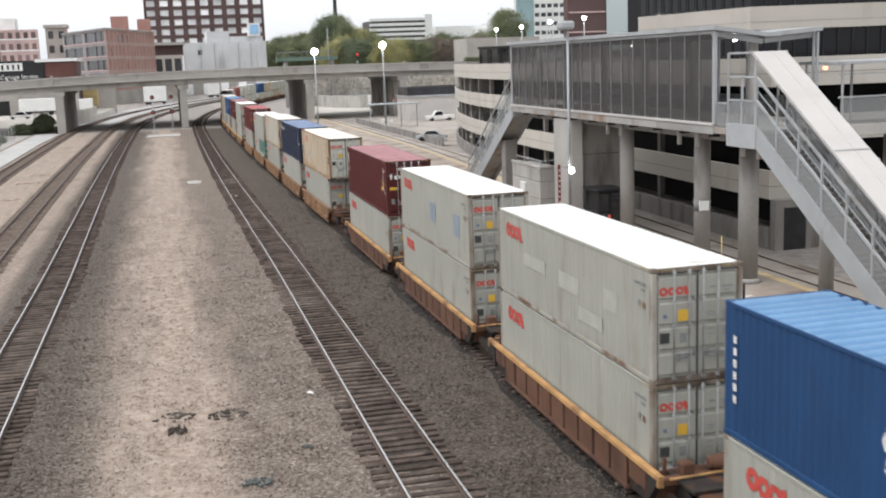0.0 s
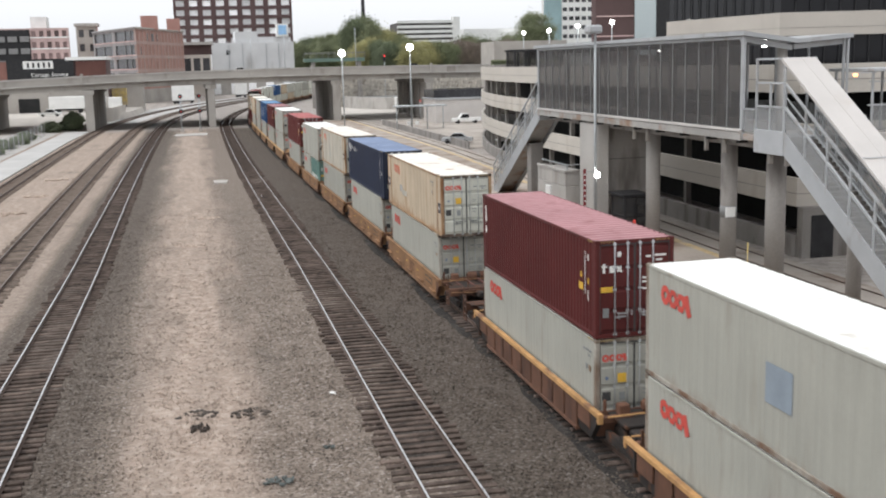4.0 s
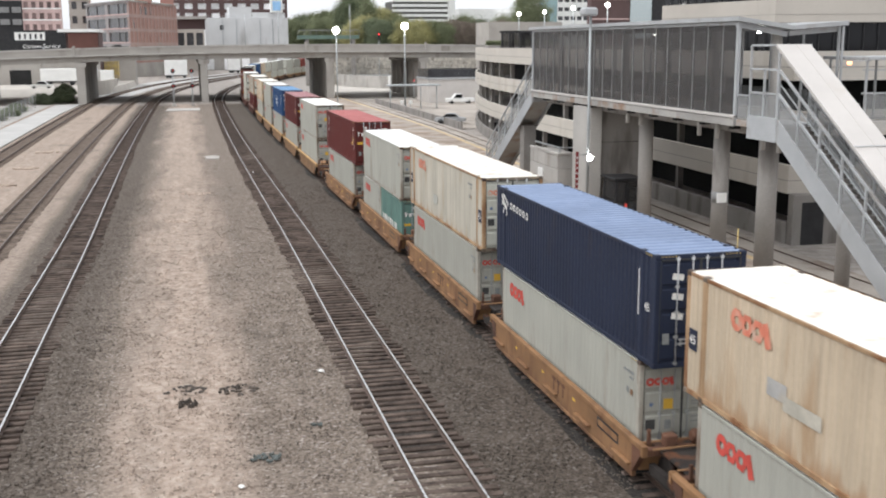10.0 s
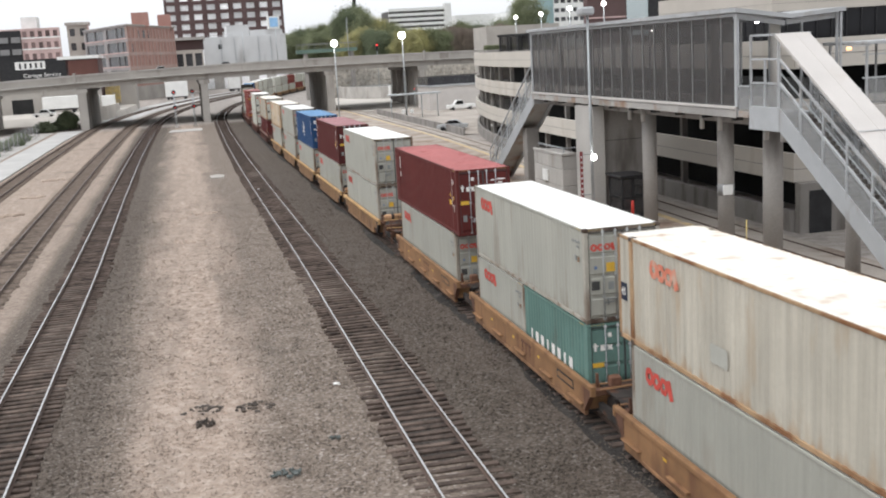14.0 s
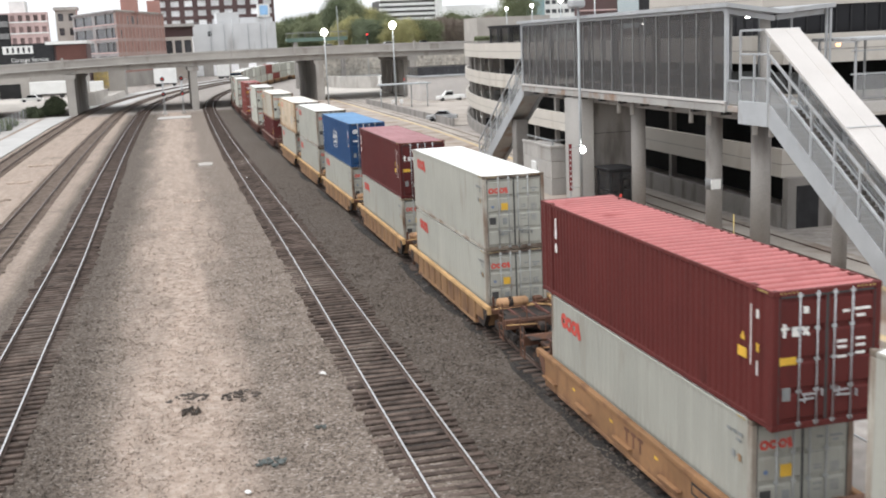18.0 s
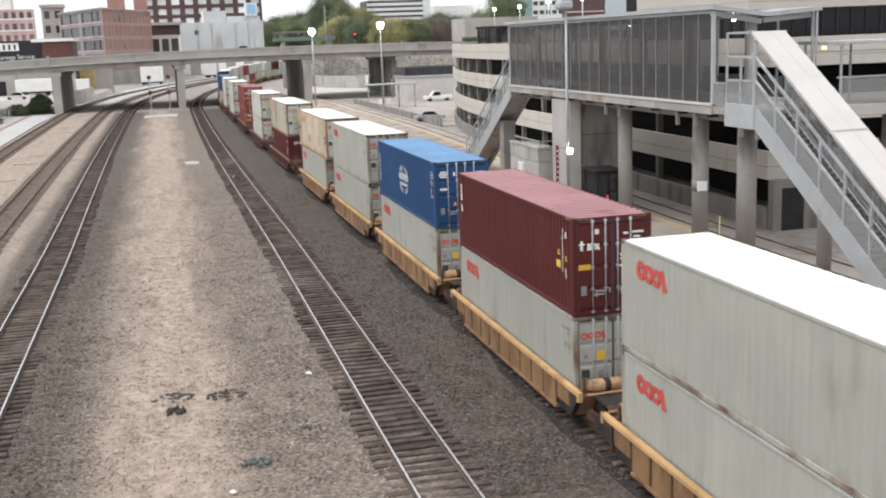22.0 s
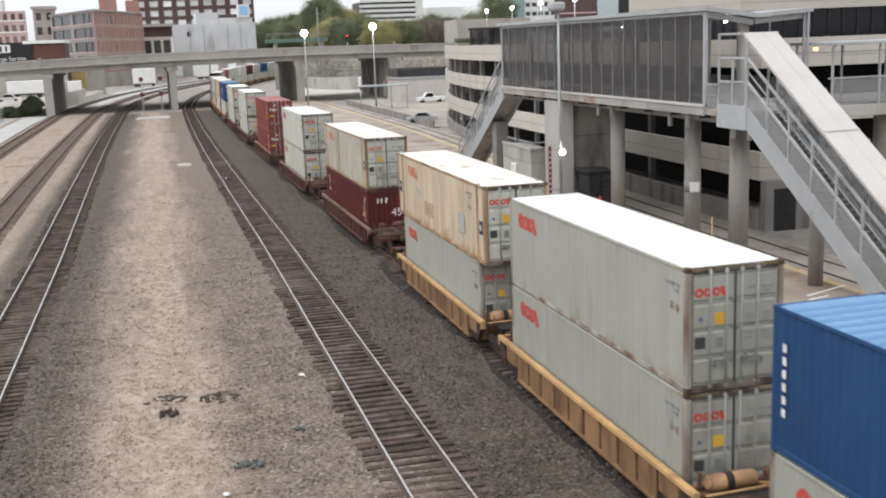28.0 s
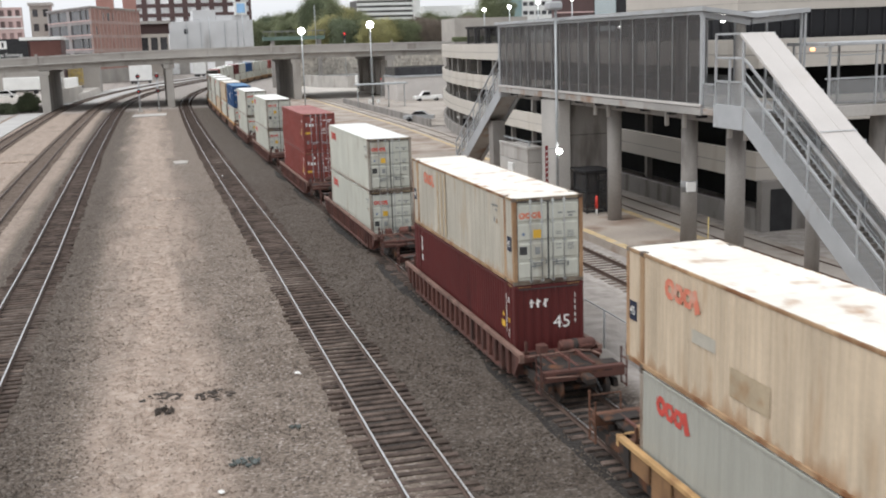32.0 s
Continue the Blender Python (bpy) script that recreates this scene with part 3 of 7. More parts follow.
def side_marks(kind, length):
    """The emblem on the long side (seen from -x): plain shapes in their colour. Returns a list of (name, bmesh, material, label)."""
    x = -WIDTH / 2 - 0.006
    out = []
    near, far = -length / 2, length / 2
    if kind in PALE_KINDS:
        shift = 1.15 if length > 13 else 0.0
        bm = bmesh.new()
        ring_shape(bm, far - shift - 1.16, 2.30, 0.25, 0.16, x, 10)
        ring_shape(bm, far - shift - 1.58, 2.28, 0.25, 0.15, x, 6)
        ring_shape(bm, far - shift - 2.00, 2.27, 0.25, 0.15, x, 6)
        add_bar(bm, (x + 0.003, far - shift - 2.26, 2.50), (x + 0.003, far - shift - 2.44, 2.02), 0.006, 0.22, (0, 1, 0))
        out.append(("emblem", bm, LOGO_FADED if kind in ("cream", "pale") and length > 13 else LOGO_RED, "faded red plain emblem"))
        bm = bmesh.new()
        off = 1.55 if length > 13 else 0.34
        for k in range(3):
            add_bar(bm, (x, near + off + 0.24 * k, 2.45 - 0.005 * k), (x, near + off + 0.17 + 0.24 * k, 2.45 - 0.005 * k), 0.006, 0.075)
        add_bar(bm, (x, near + off + 0.05, 2.30), (x, near + off + 0.27, 2.30), 0.006, 0.06)
        add_bar(bm, (x, near + off + 0.38, 2.02), (x, near + off + 0.38, 1.86), 0.006, 0.12, (0, 1, 0))
        out.append(("stencil", bm, MARK_GREY, "small grey stencil marks"))
        bm = bmesh.new()
        add_bar(bm, (x, near + off + 0.12, 2.00), (x, near + off + 0.12, 1.84), 0.006, 0.11, (0, 1, 0))
        out.append(("side_label", bm, TRIM["cream"], "small tan label"))
    elif kind in ("maroon", "rosy", "ruby"):
        bm = bmesh.new()
        off = 0.50 if length < 13 else 1.36
        add_bar(bm, (x, far - off, 2.50), (x, far - off, 2.18), 0.006, 0.13, (0, 1, 0))
        for k, z in enumerate((2.02, 1.56)):
            pts = [bm.verts.new((x, far - off + a, z + b)) for a, b in ((0.10, 0.0), (0.05, 0.15), (-0.07, 0.16), (-0.11, 0.03 - 0.06 * k), (-0.06, -0.15), (0.07, -0.16 + 0.05 * k))]
            bm.faces.new(pts)
        out.append(("emblem", bm, MARK_WHITE, "white plain upright shapes"))
        bm = bmesh.new()
        add_bar(bm, (x, near + 1.34, 1.39), (x, near + 0.98, 1.39), 0.006, 0.22)
        add_bar(bm, (x, near + 1.22, 1.70), (x, near + 1.06, 1.70), 0.006, 0.08)
        add_bar(bm, (x, near + 1.18, 1.78), (x, near + 1.10, 1.78), 0.006, 0.08)
        add_bar(bm, (x, near + 0.61, 1.63), (x, near + 0.51, 1.63), 0.006, 0.17)
        out.append(("caution_plate", bm, MARK_YELLOW, "yellow caution plates"))
        bm = bmesh.new()
        add_bar(bm, (x, near + 0.82, 2.50), (x, near + 0.82, 1.20), 0.006, 0.035, (0, 1, 0))
        add_bar(bm, (x, near + 0.57, 2.42), (x, near + 0.57, 2.24), 0.006, 0.09, (0, 1, 0))
        add_bar(bm, (x, near + 0.57, 1.35), (x, near + 0.57, 1.04), 0.006, 0.045, (0, 1, 0))
        out.append(("stencil", bm, MARK_WHITE, "small white stencil marks"))
    elif kind == "blue":
        bm = bmesh.new()
        for r, w, lo, hi in ((1.0, 0.15, 28, 66), (1.0, 0.15, 76, 150), (1.0, 0.15, 208, 248), (1.0, 0.15, 258, 330), (0.55, 0.14, 30, 78), (0.55, 0.14, 104, 150), (0.55, 0.14, 215, 255), (0.55, 0.14, 285, 325)):
            arc = [radians(lo + (hi - lo) * k / 8) for k in range(9)]
            a = [[bm.verts.new((x, 0.03 - math.cos(t) * q, 1.47 + 0.70 * math.sin(t))) for t in arc] for q in (r, r - w)]
            for k in range(8):
                bm.faces.new((a[0][k], a[0][k + 1], a[1][k + 1], a[1][k]))
        for k in range(5):
            ring_shape(bm, 0.80 - 0.39 * k, 1.60, 0.19, 0.10, x, 6)
        for k in range(8):
            add_bar(bm, (x, 0.82 - 0.22 * k, 1.32), (x, 0.82 - 0.22 * k, 1.16), 0.006, 0.11 if k % 3 else 0.06, (0, 1, 0))
        out.append(("emblem", bm, MARK_WHITE, "white round plain emblem"))
        bm = bmesh.new()
        for k in range(6):
            z = 2.22 - 0.255 * k
            add_bar(bm, (x, far - 0.43, z), (x, far - 0.43, z - 0.16), 0.006, 0.11, (0, 1, 0))
        for k in range(9):
            z = 2.47 - 0.135 * k
            add_bar(bm, (x, near + 0.56, z), (x, near + 0.56, z - 0.09), 0.006, 0.05, (0, 1, 0))
        add_bar(bm, (x, near + 0.34, 2.42), (x, near + 0.34, 2.15), 0.006, 0.07, (0, 1, 0))
        out.append(("stencil", bm, MARK_WHITE, "white upright marks"))
        bm = bmesh.new()
        for z in (1.96, 1.38):
            add_bar(bm, (x, near + 0.40, z), (x, near + 0.28, z), 0.006, 0.15)
        out.append(("side_label", bm, MARK_ORANGE, "small orange label"))
    elif kind == "navy":
        bm = bmesh.new()
        for a, p, q, r, w in ((0.62, 2.62, 1.05, 2.30, 0.10), (0.70, 2.42, 1.25, 2.20, 0.13), (0.85, 2.66, 1.10, 2.52, 0.08), (1.15, 2.50, 1.40, 2.34, 0.09), (0.95, 2.18, 0.80, 1.98, 0.06), (1.25, 2.16, 1.20, 1.94, 0.06), (0.60, 2.30, 0.80, 2.34, 0.05)):
            add_bar(bm, (x, length / 2 - a, p), (x, length / 2 - q, r), 0.006, w)
        for k in range(6):
            ring_shape(bm, length / 2 - 1.75 - 0.36 * k, 2.36 - 0.02 * k, 0.13, 0.055, x, 8)
        out.append(("emblem", bm, MARK_WHITE, "white plain emblem and lettering shapes"))
        bm = bmesh.new()
        add_bar(bm, (x, -length / 2 + 0.95, 2.4), (x, -length / 2 + 0.95, 1.2), 0.006, 0.045, (0, 1, 0))
        out.append(("stencil", bm, MARK_WHITE, "small white stencil marks"))
    elif kind == "green":
        bm = bmesh.new()
        for k in range(8):
            add_bar(bm, (x, 2.3 - 0.55 * k, 1.35), (x, 2.3 - 0.55 * k, 0.8), 0.006, 0.3 if k % 3 else 0.15, (0, 1, 0))
        out.append(("lettering", bm, MARK_WHITE, "row of large white lettering bars"))
    return out


def number_mesh(text, size):
    cu = bpy.data.curves.new("number", "FONT")
    cu.body, cu.size, cu.align_x, cu.align_y, cu.extrude = text, size, "CENTER", "CENTER", 0.003
    ob = bpy.data.objects.new("number", cu)
    scene.collection.objects.link(ob)
    dg = bpy.context.evaluated_depsgraph_get()
    me = bpy.data.meshes.new_from_object(ob.evaluated_get(dg))
    bpy.data.objects.remove(ob)
    bpy.data.curves.remove(cu)
    return me


def build_container(kind, length, label, doors=True, patches=(), detail=True):
    """A high-cube container, near end (doors) towards -y, standing on z = 0."""
    c = empty("shipping_container", None, label, "container", "containers on the train")
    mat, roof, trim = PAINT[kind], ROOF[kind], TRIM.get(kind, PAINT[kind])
    fitting = TRIM["edge"] if kind in PALE_KINDS else trim
    hx, hy = WIDTH / 2, length / 2
    for sgn in (-1, 1):
        bm = wave_wall(length - 0.30, 0.14, HIGH - 0.09, {"grey": 0.012, "white": 0.014, "cream": 0.026, "pale": 0.032, "navy": 0.03, "blue": 0.03}.get(kind, 0.04), 0.30 if kind in ("grey", "white") else 0.27)
        turned(bm, Matrix.Translation((sgn * (hx - 0.012), 0, 0)) @ Matrix.Diagonal((sgn, 1, 1, 1)))
        bmesh.ops.recalc_face_normals(bm, faces=bm.faces[:])
        if sgn < 0:
            bmesh.ops.reverse_faces(bm, faces=[f for f in bm.faces if f.normal.x > 0.3])
        part("side_wall", bm, mat, c)
        part("top_rail", soft_box((sgn * hx - 0.05 if sgn > 0 else -hx, hx if sgn > 0 else -hx + 0.05, -hy + 0.17, hy - 0.17, HIGH - 0.10, HIGH - 0.015), 0.012), trim if kind in ("cream", "pale") else mat, c)
        part("bottom_rail", soft_box((hx - 0.06 if sgn > 0 else -hx, hx if sgn > 0 else -hx + 0.06, -hy + 0.17, hy - 0.17, 0.02, 0.15), 0.012), trim, c)
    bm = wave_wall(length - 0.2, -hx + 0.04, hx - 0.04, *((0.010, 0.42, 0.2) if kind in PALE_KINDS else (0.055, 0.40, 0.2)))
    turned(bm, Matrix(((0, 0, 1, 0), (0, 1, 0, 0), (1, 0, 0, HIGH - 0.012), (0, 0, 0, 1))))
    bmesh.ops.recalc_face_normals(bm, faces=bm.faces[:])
    part("roof", bm, roof, c, "corrugated roof paler than the walls")
    part("floor", boxes((-hx + 0.05, hx - 0.05, -hy + 0.05, hy - 0.05, 0.03, 0.12)), M["black"], c)
    posts = [-hy, hy] + ([-6.096, 6.096] if length > 13 else [])
    for y in posts:
        inner = abs(abs(y) - hy) > 0.1
        for sgn in (-1, 1):
            w = 0.17 if not inner else 0.20
            y0, y1 = (y, y + w) if y < 0 else (y - w, y)
            x0, x1 = (hx - 0.15, hx + (0.004 if inner else 0)) if sgn > 0 else (-hx - (0.004 if inner else 0), -hx + 0.15)
            part("corner_post" if not inner else "lifting_post", soft_box((x0, x1, y0, y1, 0.118 if not inner else 0.15, HIGH - (0.118 if not inner else 0.1)), 0.02), trim, c)
            for z in (0.0, HIGH - 0.118) if detail else ():
                part("corner_casting", soft_box((x0 - (0.003 if sgn < 0 else 0), x1 + (0.003 if sgn > 0 else 0), y0 - (0.003 if y < 0 else 0), y1 + (0.003 if y > 0 else 0), z, z + 0.118), 0.014), fitting, c)
    # far end
    bm = wave_wall(WIDTH - 0.3, 0.14, HIGH - 0.12)
    turned(bm, Matrix.Translation((0, hy - 0.03, 0)) @ Matrix.Rotation(radians(90), 4, "Z"))
    part("front_wall", bm, mat, c)
    for z in (0.0, HIGH - 0.12):
        for y in (-hy + 0.015, hy - 0.075):
            part("end_sill" if z == 0 else "end_header", soft_box((-hx + 0.15, hx - 0.15, y, y + 0.06, z, z + 0.14 if z == 0 else HIGH - 0.01), 0.01), fitting, c)
    light = kind in PALE_KINDS
    if detail:
        # striped height marks at the upper corners of the near end and the side
        bm = bmesh.new()
        for k in range(5):
            for sgn in (-1, 1):
                add_bar(bm, (sgn * (0.66 + 0.09 * k), -hy + 0.012, HIGH - 0.052), (sgn * (0.70 + 0.09 * k), -hy + 0.012, HIGH - 0.05), 0.004, 0.035)
            add_bar(bm, (-hx - 0.004, -hy + 0.22 + 0.08 * k, HIGH - 0.05), (-hx - 0.004, -hy + 0.26 + 0.08 * k, HIGH - 0.05), 0.004, 0.05)
        tagged(part("height_mark", bm, MARK_TAN, c, "dull yellow height stripes"), kind="stuff")
        # thin black strip paints the shade of the recess below the header
        part("header_groove", boxes((-hx + 0.17, hx - 0.17, -hy + 0.004, -hy + 0.0135, HIGH - 0.150, HIGH - 0.115)), GASKET, c)
    if doors:
        y = -hy + 0.022
        for sgn in (-1, 1):
            x0, x1 = (-hx + 0.16, -0.012) if sgn < 0 else (0.012, hx - 0.16)
            outline = [(-hy + 0.085, 0.15), (-hy + 0.065, 0.15)]
            for k in range(4):
                z = 0.22 + k * 0.635
                outline += [(-hy + 0.065, z), (-hy + 0.026, z + 0.03), (-hy + 0.026, z + 0.50), (-hy + 0.065, z + 0.54)]
            outline += [(-hy + 0.065, HIGH - 0.155), (-hy + 0.085, HIGH - 0.155)]
            leaf = PAINT["white"] if kind in ("cream", "pale") else mat
            door = part("door", side_prism(outline, x0, x1), leaf, c)
            if not detail:
                continue
            part("door_frame", boxes((x0, x0 + 0.05, -hy + 0.024, -hy + 0.05, 0.16, HIGH - 0.16)), leaf, door)
            part("door_frame", boxes((x1 - 0.05, x1, -hy + 0.024, -hy + 0.05, 0.16, HIGH - 0.16)), leaf, door)
            part("hinge_gasket", boxes((x0 - 0.03, x0, -hy + 0.01, -hy + 0.05, 0.16, HIGH - 0.14) if sgn < 0 else (x1, x1 + 0.03, -hy + 0.01, -hy + 0.05, 0.16, HIGH - 0.14)), GASKET, door)
            part("gasket", boxes((x0 - 0.012 if sgn > 0 else x1 - 0.02, x0 + 0.02 if sgn > 0 else x1 + 0.012, -hy + 0.018, -hy + 0.06, 0.15, HIGH - 0.16)), GASKET, door)
            for x in ((-0.62, -0.22) if sgn < 0 else (0.16, 0.56)):
                bm = rods(((x, -hy + 0.004, 0.06), (x, -hy + 0.004, HIGH - 0.05), 0.02, 0.02, 6))
                for z in (0.12, 0.80, 1.44, 2.08, HIGH - 0.12):
                    add_bar(bm, (x - 0.055, -hy + 0.014, z), (x + 0.055, -hy + 0.014, z), 0.03, 0.06)
                part("locking_bar", bm, PALE_BAR if light else GALV, door)
                z = 0.62 if x in (-0.62, 0.56) else 0.72
                part("handle", bars(((x, -hy - 0.012, z), (x + (0.34 if x in (-0.62, 0.16) else -0.34), -hy - 0.012, z + 0.015), 0.02, 0.04), ((x + 0.12, -hy - 0.008, z - 0.06), (x + 0.12, -hy - 0.008, z + 0.09), 0.02, 0.06)), MARK_GREY if light else GALV, door)
        bm = bmesh.new()
        if light:
            for k in range(3):
                ring_shape(bm, -0.90 + 0.215 * k, 2.31, 0.115, 0.07, 0, 10 if not k else 6)
            add_bar(bm, (0, -0.33, 2.42), (0, -0.28, 2.20), 0.004, 0.10, (0, 1, 0))
            turned(bm, Matrix(((0, 1, 0, 0), (1, 0, 0, y), (0, 0, 1, 0), (0, 0, 0, 1))))
            bmesh.ops.recalc_face_normals(bm, faces=bm.faces[:])
            tagged(part("door_emblem", bm, LOGO_FADED if kind == "pale" else LOGO_RED, c, "small red plain emblem"), kind="stuff")
            part("caution_plate", boxes((-0.52, -0.25, y - 0.004, y, 1.55, 1.83)), MARK_YELLOW, c, "yellow caution plate")
            part("data_plate", boxes((-1.0, -0.74, y - 0.004, y, 1.02, 1.29)), GASKET, c, "black data plate")
            part("data_plate", boxes((-0.47, -0.29, y - 0.004, y, 1.0, 1.25)), MARK_GREY, c, "grey data plate")
            part("round_label", rods(((-0.86, y, 1.70), (-0.86, y - 0.005, 1.70), 0.055, 0.055, 10)), MARK_BLUE, c, "small blue round label")
            bm = bmesh.new()
            for xa, xb, z in ((0.34, 0.50, 2.34), (0.66, 0.96, 2.33), (0.72, 0.86, 2.23)):
                add_bar(bm, (xa, y, z), (xb, y, z), 0.004, 0.055)
            for z in (1.71, 1.64, 1.29, 1.16):
                add_bar(bm, (0.27, y, z), (0.47, y, z), 0.004, 0.03)
            for z in (1.62, 1.20):
                for k in range(5):
                    add_bar(bm, (0.68, y, z - 0.1 + 0.05 * k), (0.90, y, z - 0.1 + 0.05 * k), 0.004, 0.022)
            tagged(part("door_stencil", bm, MARK_GREY, c, "small grey stencil lines"), kind="stuff")
        else:
            if kind == "blue":
                for k in range(3):
                    add_bar(bm, (-1.0 + 0.05 * abs(k - 1), y, 2.44 - 0.1 * k), (-0.62 - 0.05 * abs(k - 1), y, 2.44 - 0.1 * k), 0.004, 0.075)
                add_bar(bm, (-0.97, y, 1.71), (-0.67, y, 1.71), 0.004, 0.10)
                add_bar(bm, (-0.38, y, 2.35), (-0.28, y, 2.35), 0.004, 0.15)
                part("hazard_label", prism([(-0.42, -0.02), (-0.22, -0.02), (-0.32, 0.16)], 0, 0.004), MARK_ORANGE, c, "orange triangle label").matrix_basis = pose(0, y, 1.0, 90)
            elif kind == "navy":
                for k in range(3):
                    add_bar(bm, (-0.75, y, 2.35 - 0.5 * k), (-0.45, y, 2.30 - 0.5 * k), 0.004, 0.16)
            else:
                add_bar(bm, (-0.95, y, 2.22), (-0.95, y, 1.94), 0.004, 0.075, (1, 0, 0))
                add_bar(bm, (-1.03, y, 2.12), (-0.85, y, 2.12), 0.004, 0.05)
                add_bar(bm, (-0.78, y, 2.04), (-0.63, y, 2.04), 0.004, 0.20)
                add_bar(bm, (-0.56, y, 2.13), (-0.40, y, 1.95), 0.004, 0.07)
                add_bar(bm, (-0.54, y, 1.96), (-0.42, y, 2.12), 0.004, 0.06)
                add_bar(bm, (-0.54, y, 2.47), (-0.42, y, 2.47), 0.004, 0.15)
                part("caution_plate", boxes((-1.05, -0.68, y - 0.004, y, 1.37, 1.53)), MARK_YELLOW, c, "yellow caution plate")
            for xa, xb, z in ((0.34, 0.50, 2.36), (0.62, 0.98, 2.38), (0.66, 0.86, 2.24), (0.24, 0.46, 1.74), (0.24, 0.46, 1.62), (0.24, 0.46, 1.42), (0.66, 0.88, 1.76), (0.66, 0.88, 1.62), (0.66, 0.88, 1.46)):
                add_bar(bm, (xa, y, z), (xb, y, z), 0.004, 0.06)
            tagged(part("lettering", bm, MARK_WHITE, c, "white lettering bars"), kind="stuff")
            part("data_plate", boxes((-0.98, -0.80, y - 0.004, y, 0.62, 0.90)), MARK_GREY, c, "grey data plate")
    else:
        bm = wave_wall(WIDTH - 0.3, 0.14, HIGH - 0.12)
        turned(bm, Matrix.Translation((0, -hy + 0.03, 0)) @ Matrix.Rotation(radians(-90), 4, "Z"))
        bmesh.ops.recalc_face_normals(bm, faces=bm.faces[:])
        part("rear_wall", bm, mat, c)
        me = number_mesh("45", 0.62)
        me.materials.append(MARK_WHITE)
        nb = new("size_number", me)
        nb.parent, nb.matrix_basis = c, pose(0.45, -hy + 0.022, 1.55, 90)
        bm = bmesh.new()
        for k, xx in enumerate((-0.62, -0.40, -0.14)):
            add_bar(bm, (xx, -hy + 0.02, 2.4), (xx, -hy + 0.02, 2.12), 0.004, 0.07, (1, 0, 0))
            add_bar(bm, (xx - 0.07, -hy + 0.02, 2.3 - 0.05 * k), (xx + 0.1, -hy + 0.02, 2.3 + 0.04 * k), 0.004, 0.05)
        for k in range(5):
            add_bar(bm, (0.92, -hy + 0.02, 2.5 - 0.22 * k), (0.92, -hy + 0.02, 2.36 - 0.22 * k), 0.004, 0.03, (1, 0, 0))
        tagged(part("lettering", bm, MARK_WHITE, c, "white lettering bars"), kind="stuff")
        part("caution_plate", boxes((0.55, 0.85, -hy + 0.015, -hy + 0.02, 0.3, 0.42)), MARK_YELLOW, c)
    if length > 13 and kind in ("cream", "pale", "navy"):
        me = number_mesh("45", 0.30)
        me.materials.append(MARK_WHITE)
        for yy in (-hy + 0.42, hy - 0.40) if kind != "navy" else (-hy + 0.42,):
            zz = 1.35 if kind != "navy" else 1.5
            nb = new("size_number", me)
            nb.parent, nb.matrix_basis = c, pose(-hx - 0.016, yy, zz, 90, 0, -90)
            if kind != "navy":
                part("number_ground", boxes((-hx - 0.008, -hx + 0.01, yy - 0.19, yy + 0.19, zz - 0.24, zz + 0.24)), PAINT["navy"], c, "dark square behind the number")
    for name, bm, mt, lab in side_marks(kind, length):
        tagged(part(name, bm, mt, c, lab), kind="stuff")
    for y, z, w, h, mt in patches:
        part("repair_patch", boxes((-hx - 0.003, -hx, y - w / 2, y + w / 2, z - h / 2, z + h / 2)), mt, c, "flat repaired patch on the side")
    return c


CAR_PAINT = dict(
    yellow=surface("weathered_yellow_car_paint", (0.235, 0.132, 0.064), 0.75, 0, 0.25, 0.6, 9, 0.1, (0.11, 0.055, 0.032), 0.42, 1.4, 3.0),
    ochre=surface("ochre_car_paint", (0.255, 0.137, 0.065), 0.75, 0, 0.22, 0.6, 9, 0.1, (0.14, 0.065, 0.035), 0.32, 1.4, 3.0, hem=(0.7, (0.12, 0.06, 0.035), 0.7)),
    rust=surface("rusty_brown_car_paint", (0.125, 0.06, 0.037), 0.8, 0, 0.3, 0.6, 9, 0.15, (0.07, 0.035, 0.025), 0.35, 1.4, 3.0),
    brown=surface("dark_brown_car_paint", (0.105, 0.045, 0.035), 0.8, 0, 0.3, 0.6, 9, 0.15, (0.05, 0.03, 0.025), 0.35, 1.4, 3.0),
)
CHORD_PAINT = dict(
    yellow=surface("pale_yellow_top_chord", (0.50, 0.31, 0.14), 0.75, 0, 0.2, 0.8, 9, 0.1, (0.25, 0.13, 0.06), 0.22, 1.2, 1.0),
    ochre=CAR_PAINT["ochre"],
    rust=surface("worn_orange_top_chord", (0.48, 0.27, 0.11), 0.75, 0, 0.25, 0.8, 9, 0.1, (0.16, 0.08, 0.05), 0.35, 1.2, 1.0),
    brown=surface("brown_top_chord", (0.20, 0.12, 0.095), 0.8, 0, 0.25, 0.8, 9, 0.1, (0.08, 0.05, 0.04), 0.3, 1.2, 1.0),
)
TANK = surface("pale_rusty_tank", (0.40, 0.235, 0.125), 0.7, 0, 0.25, 1.0, 12, 0.1, (0.14, 0.07, 0.04), 0.4, 2.0)
# grime, darkened further to hold the shade under and between the cars
GRIME_SHADE = surface("grimy_shaded_steel", (0.036, 0.030, 0.027), 0.85, 0.2, 0.35, 1.5, 16, 0.2, RUST, 0.3, 2.0)
WHEELS = []


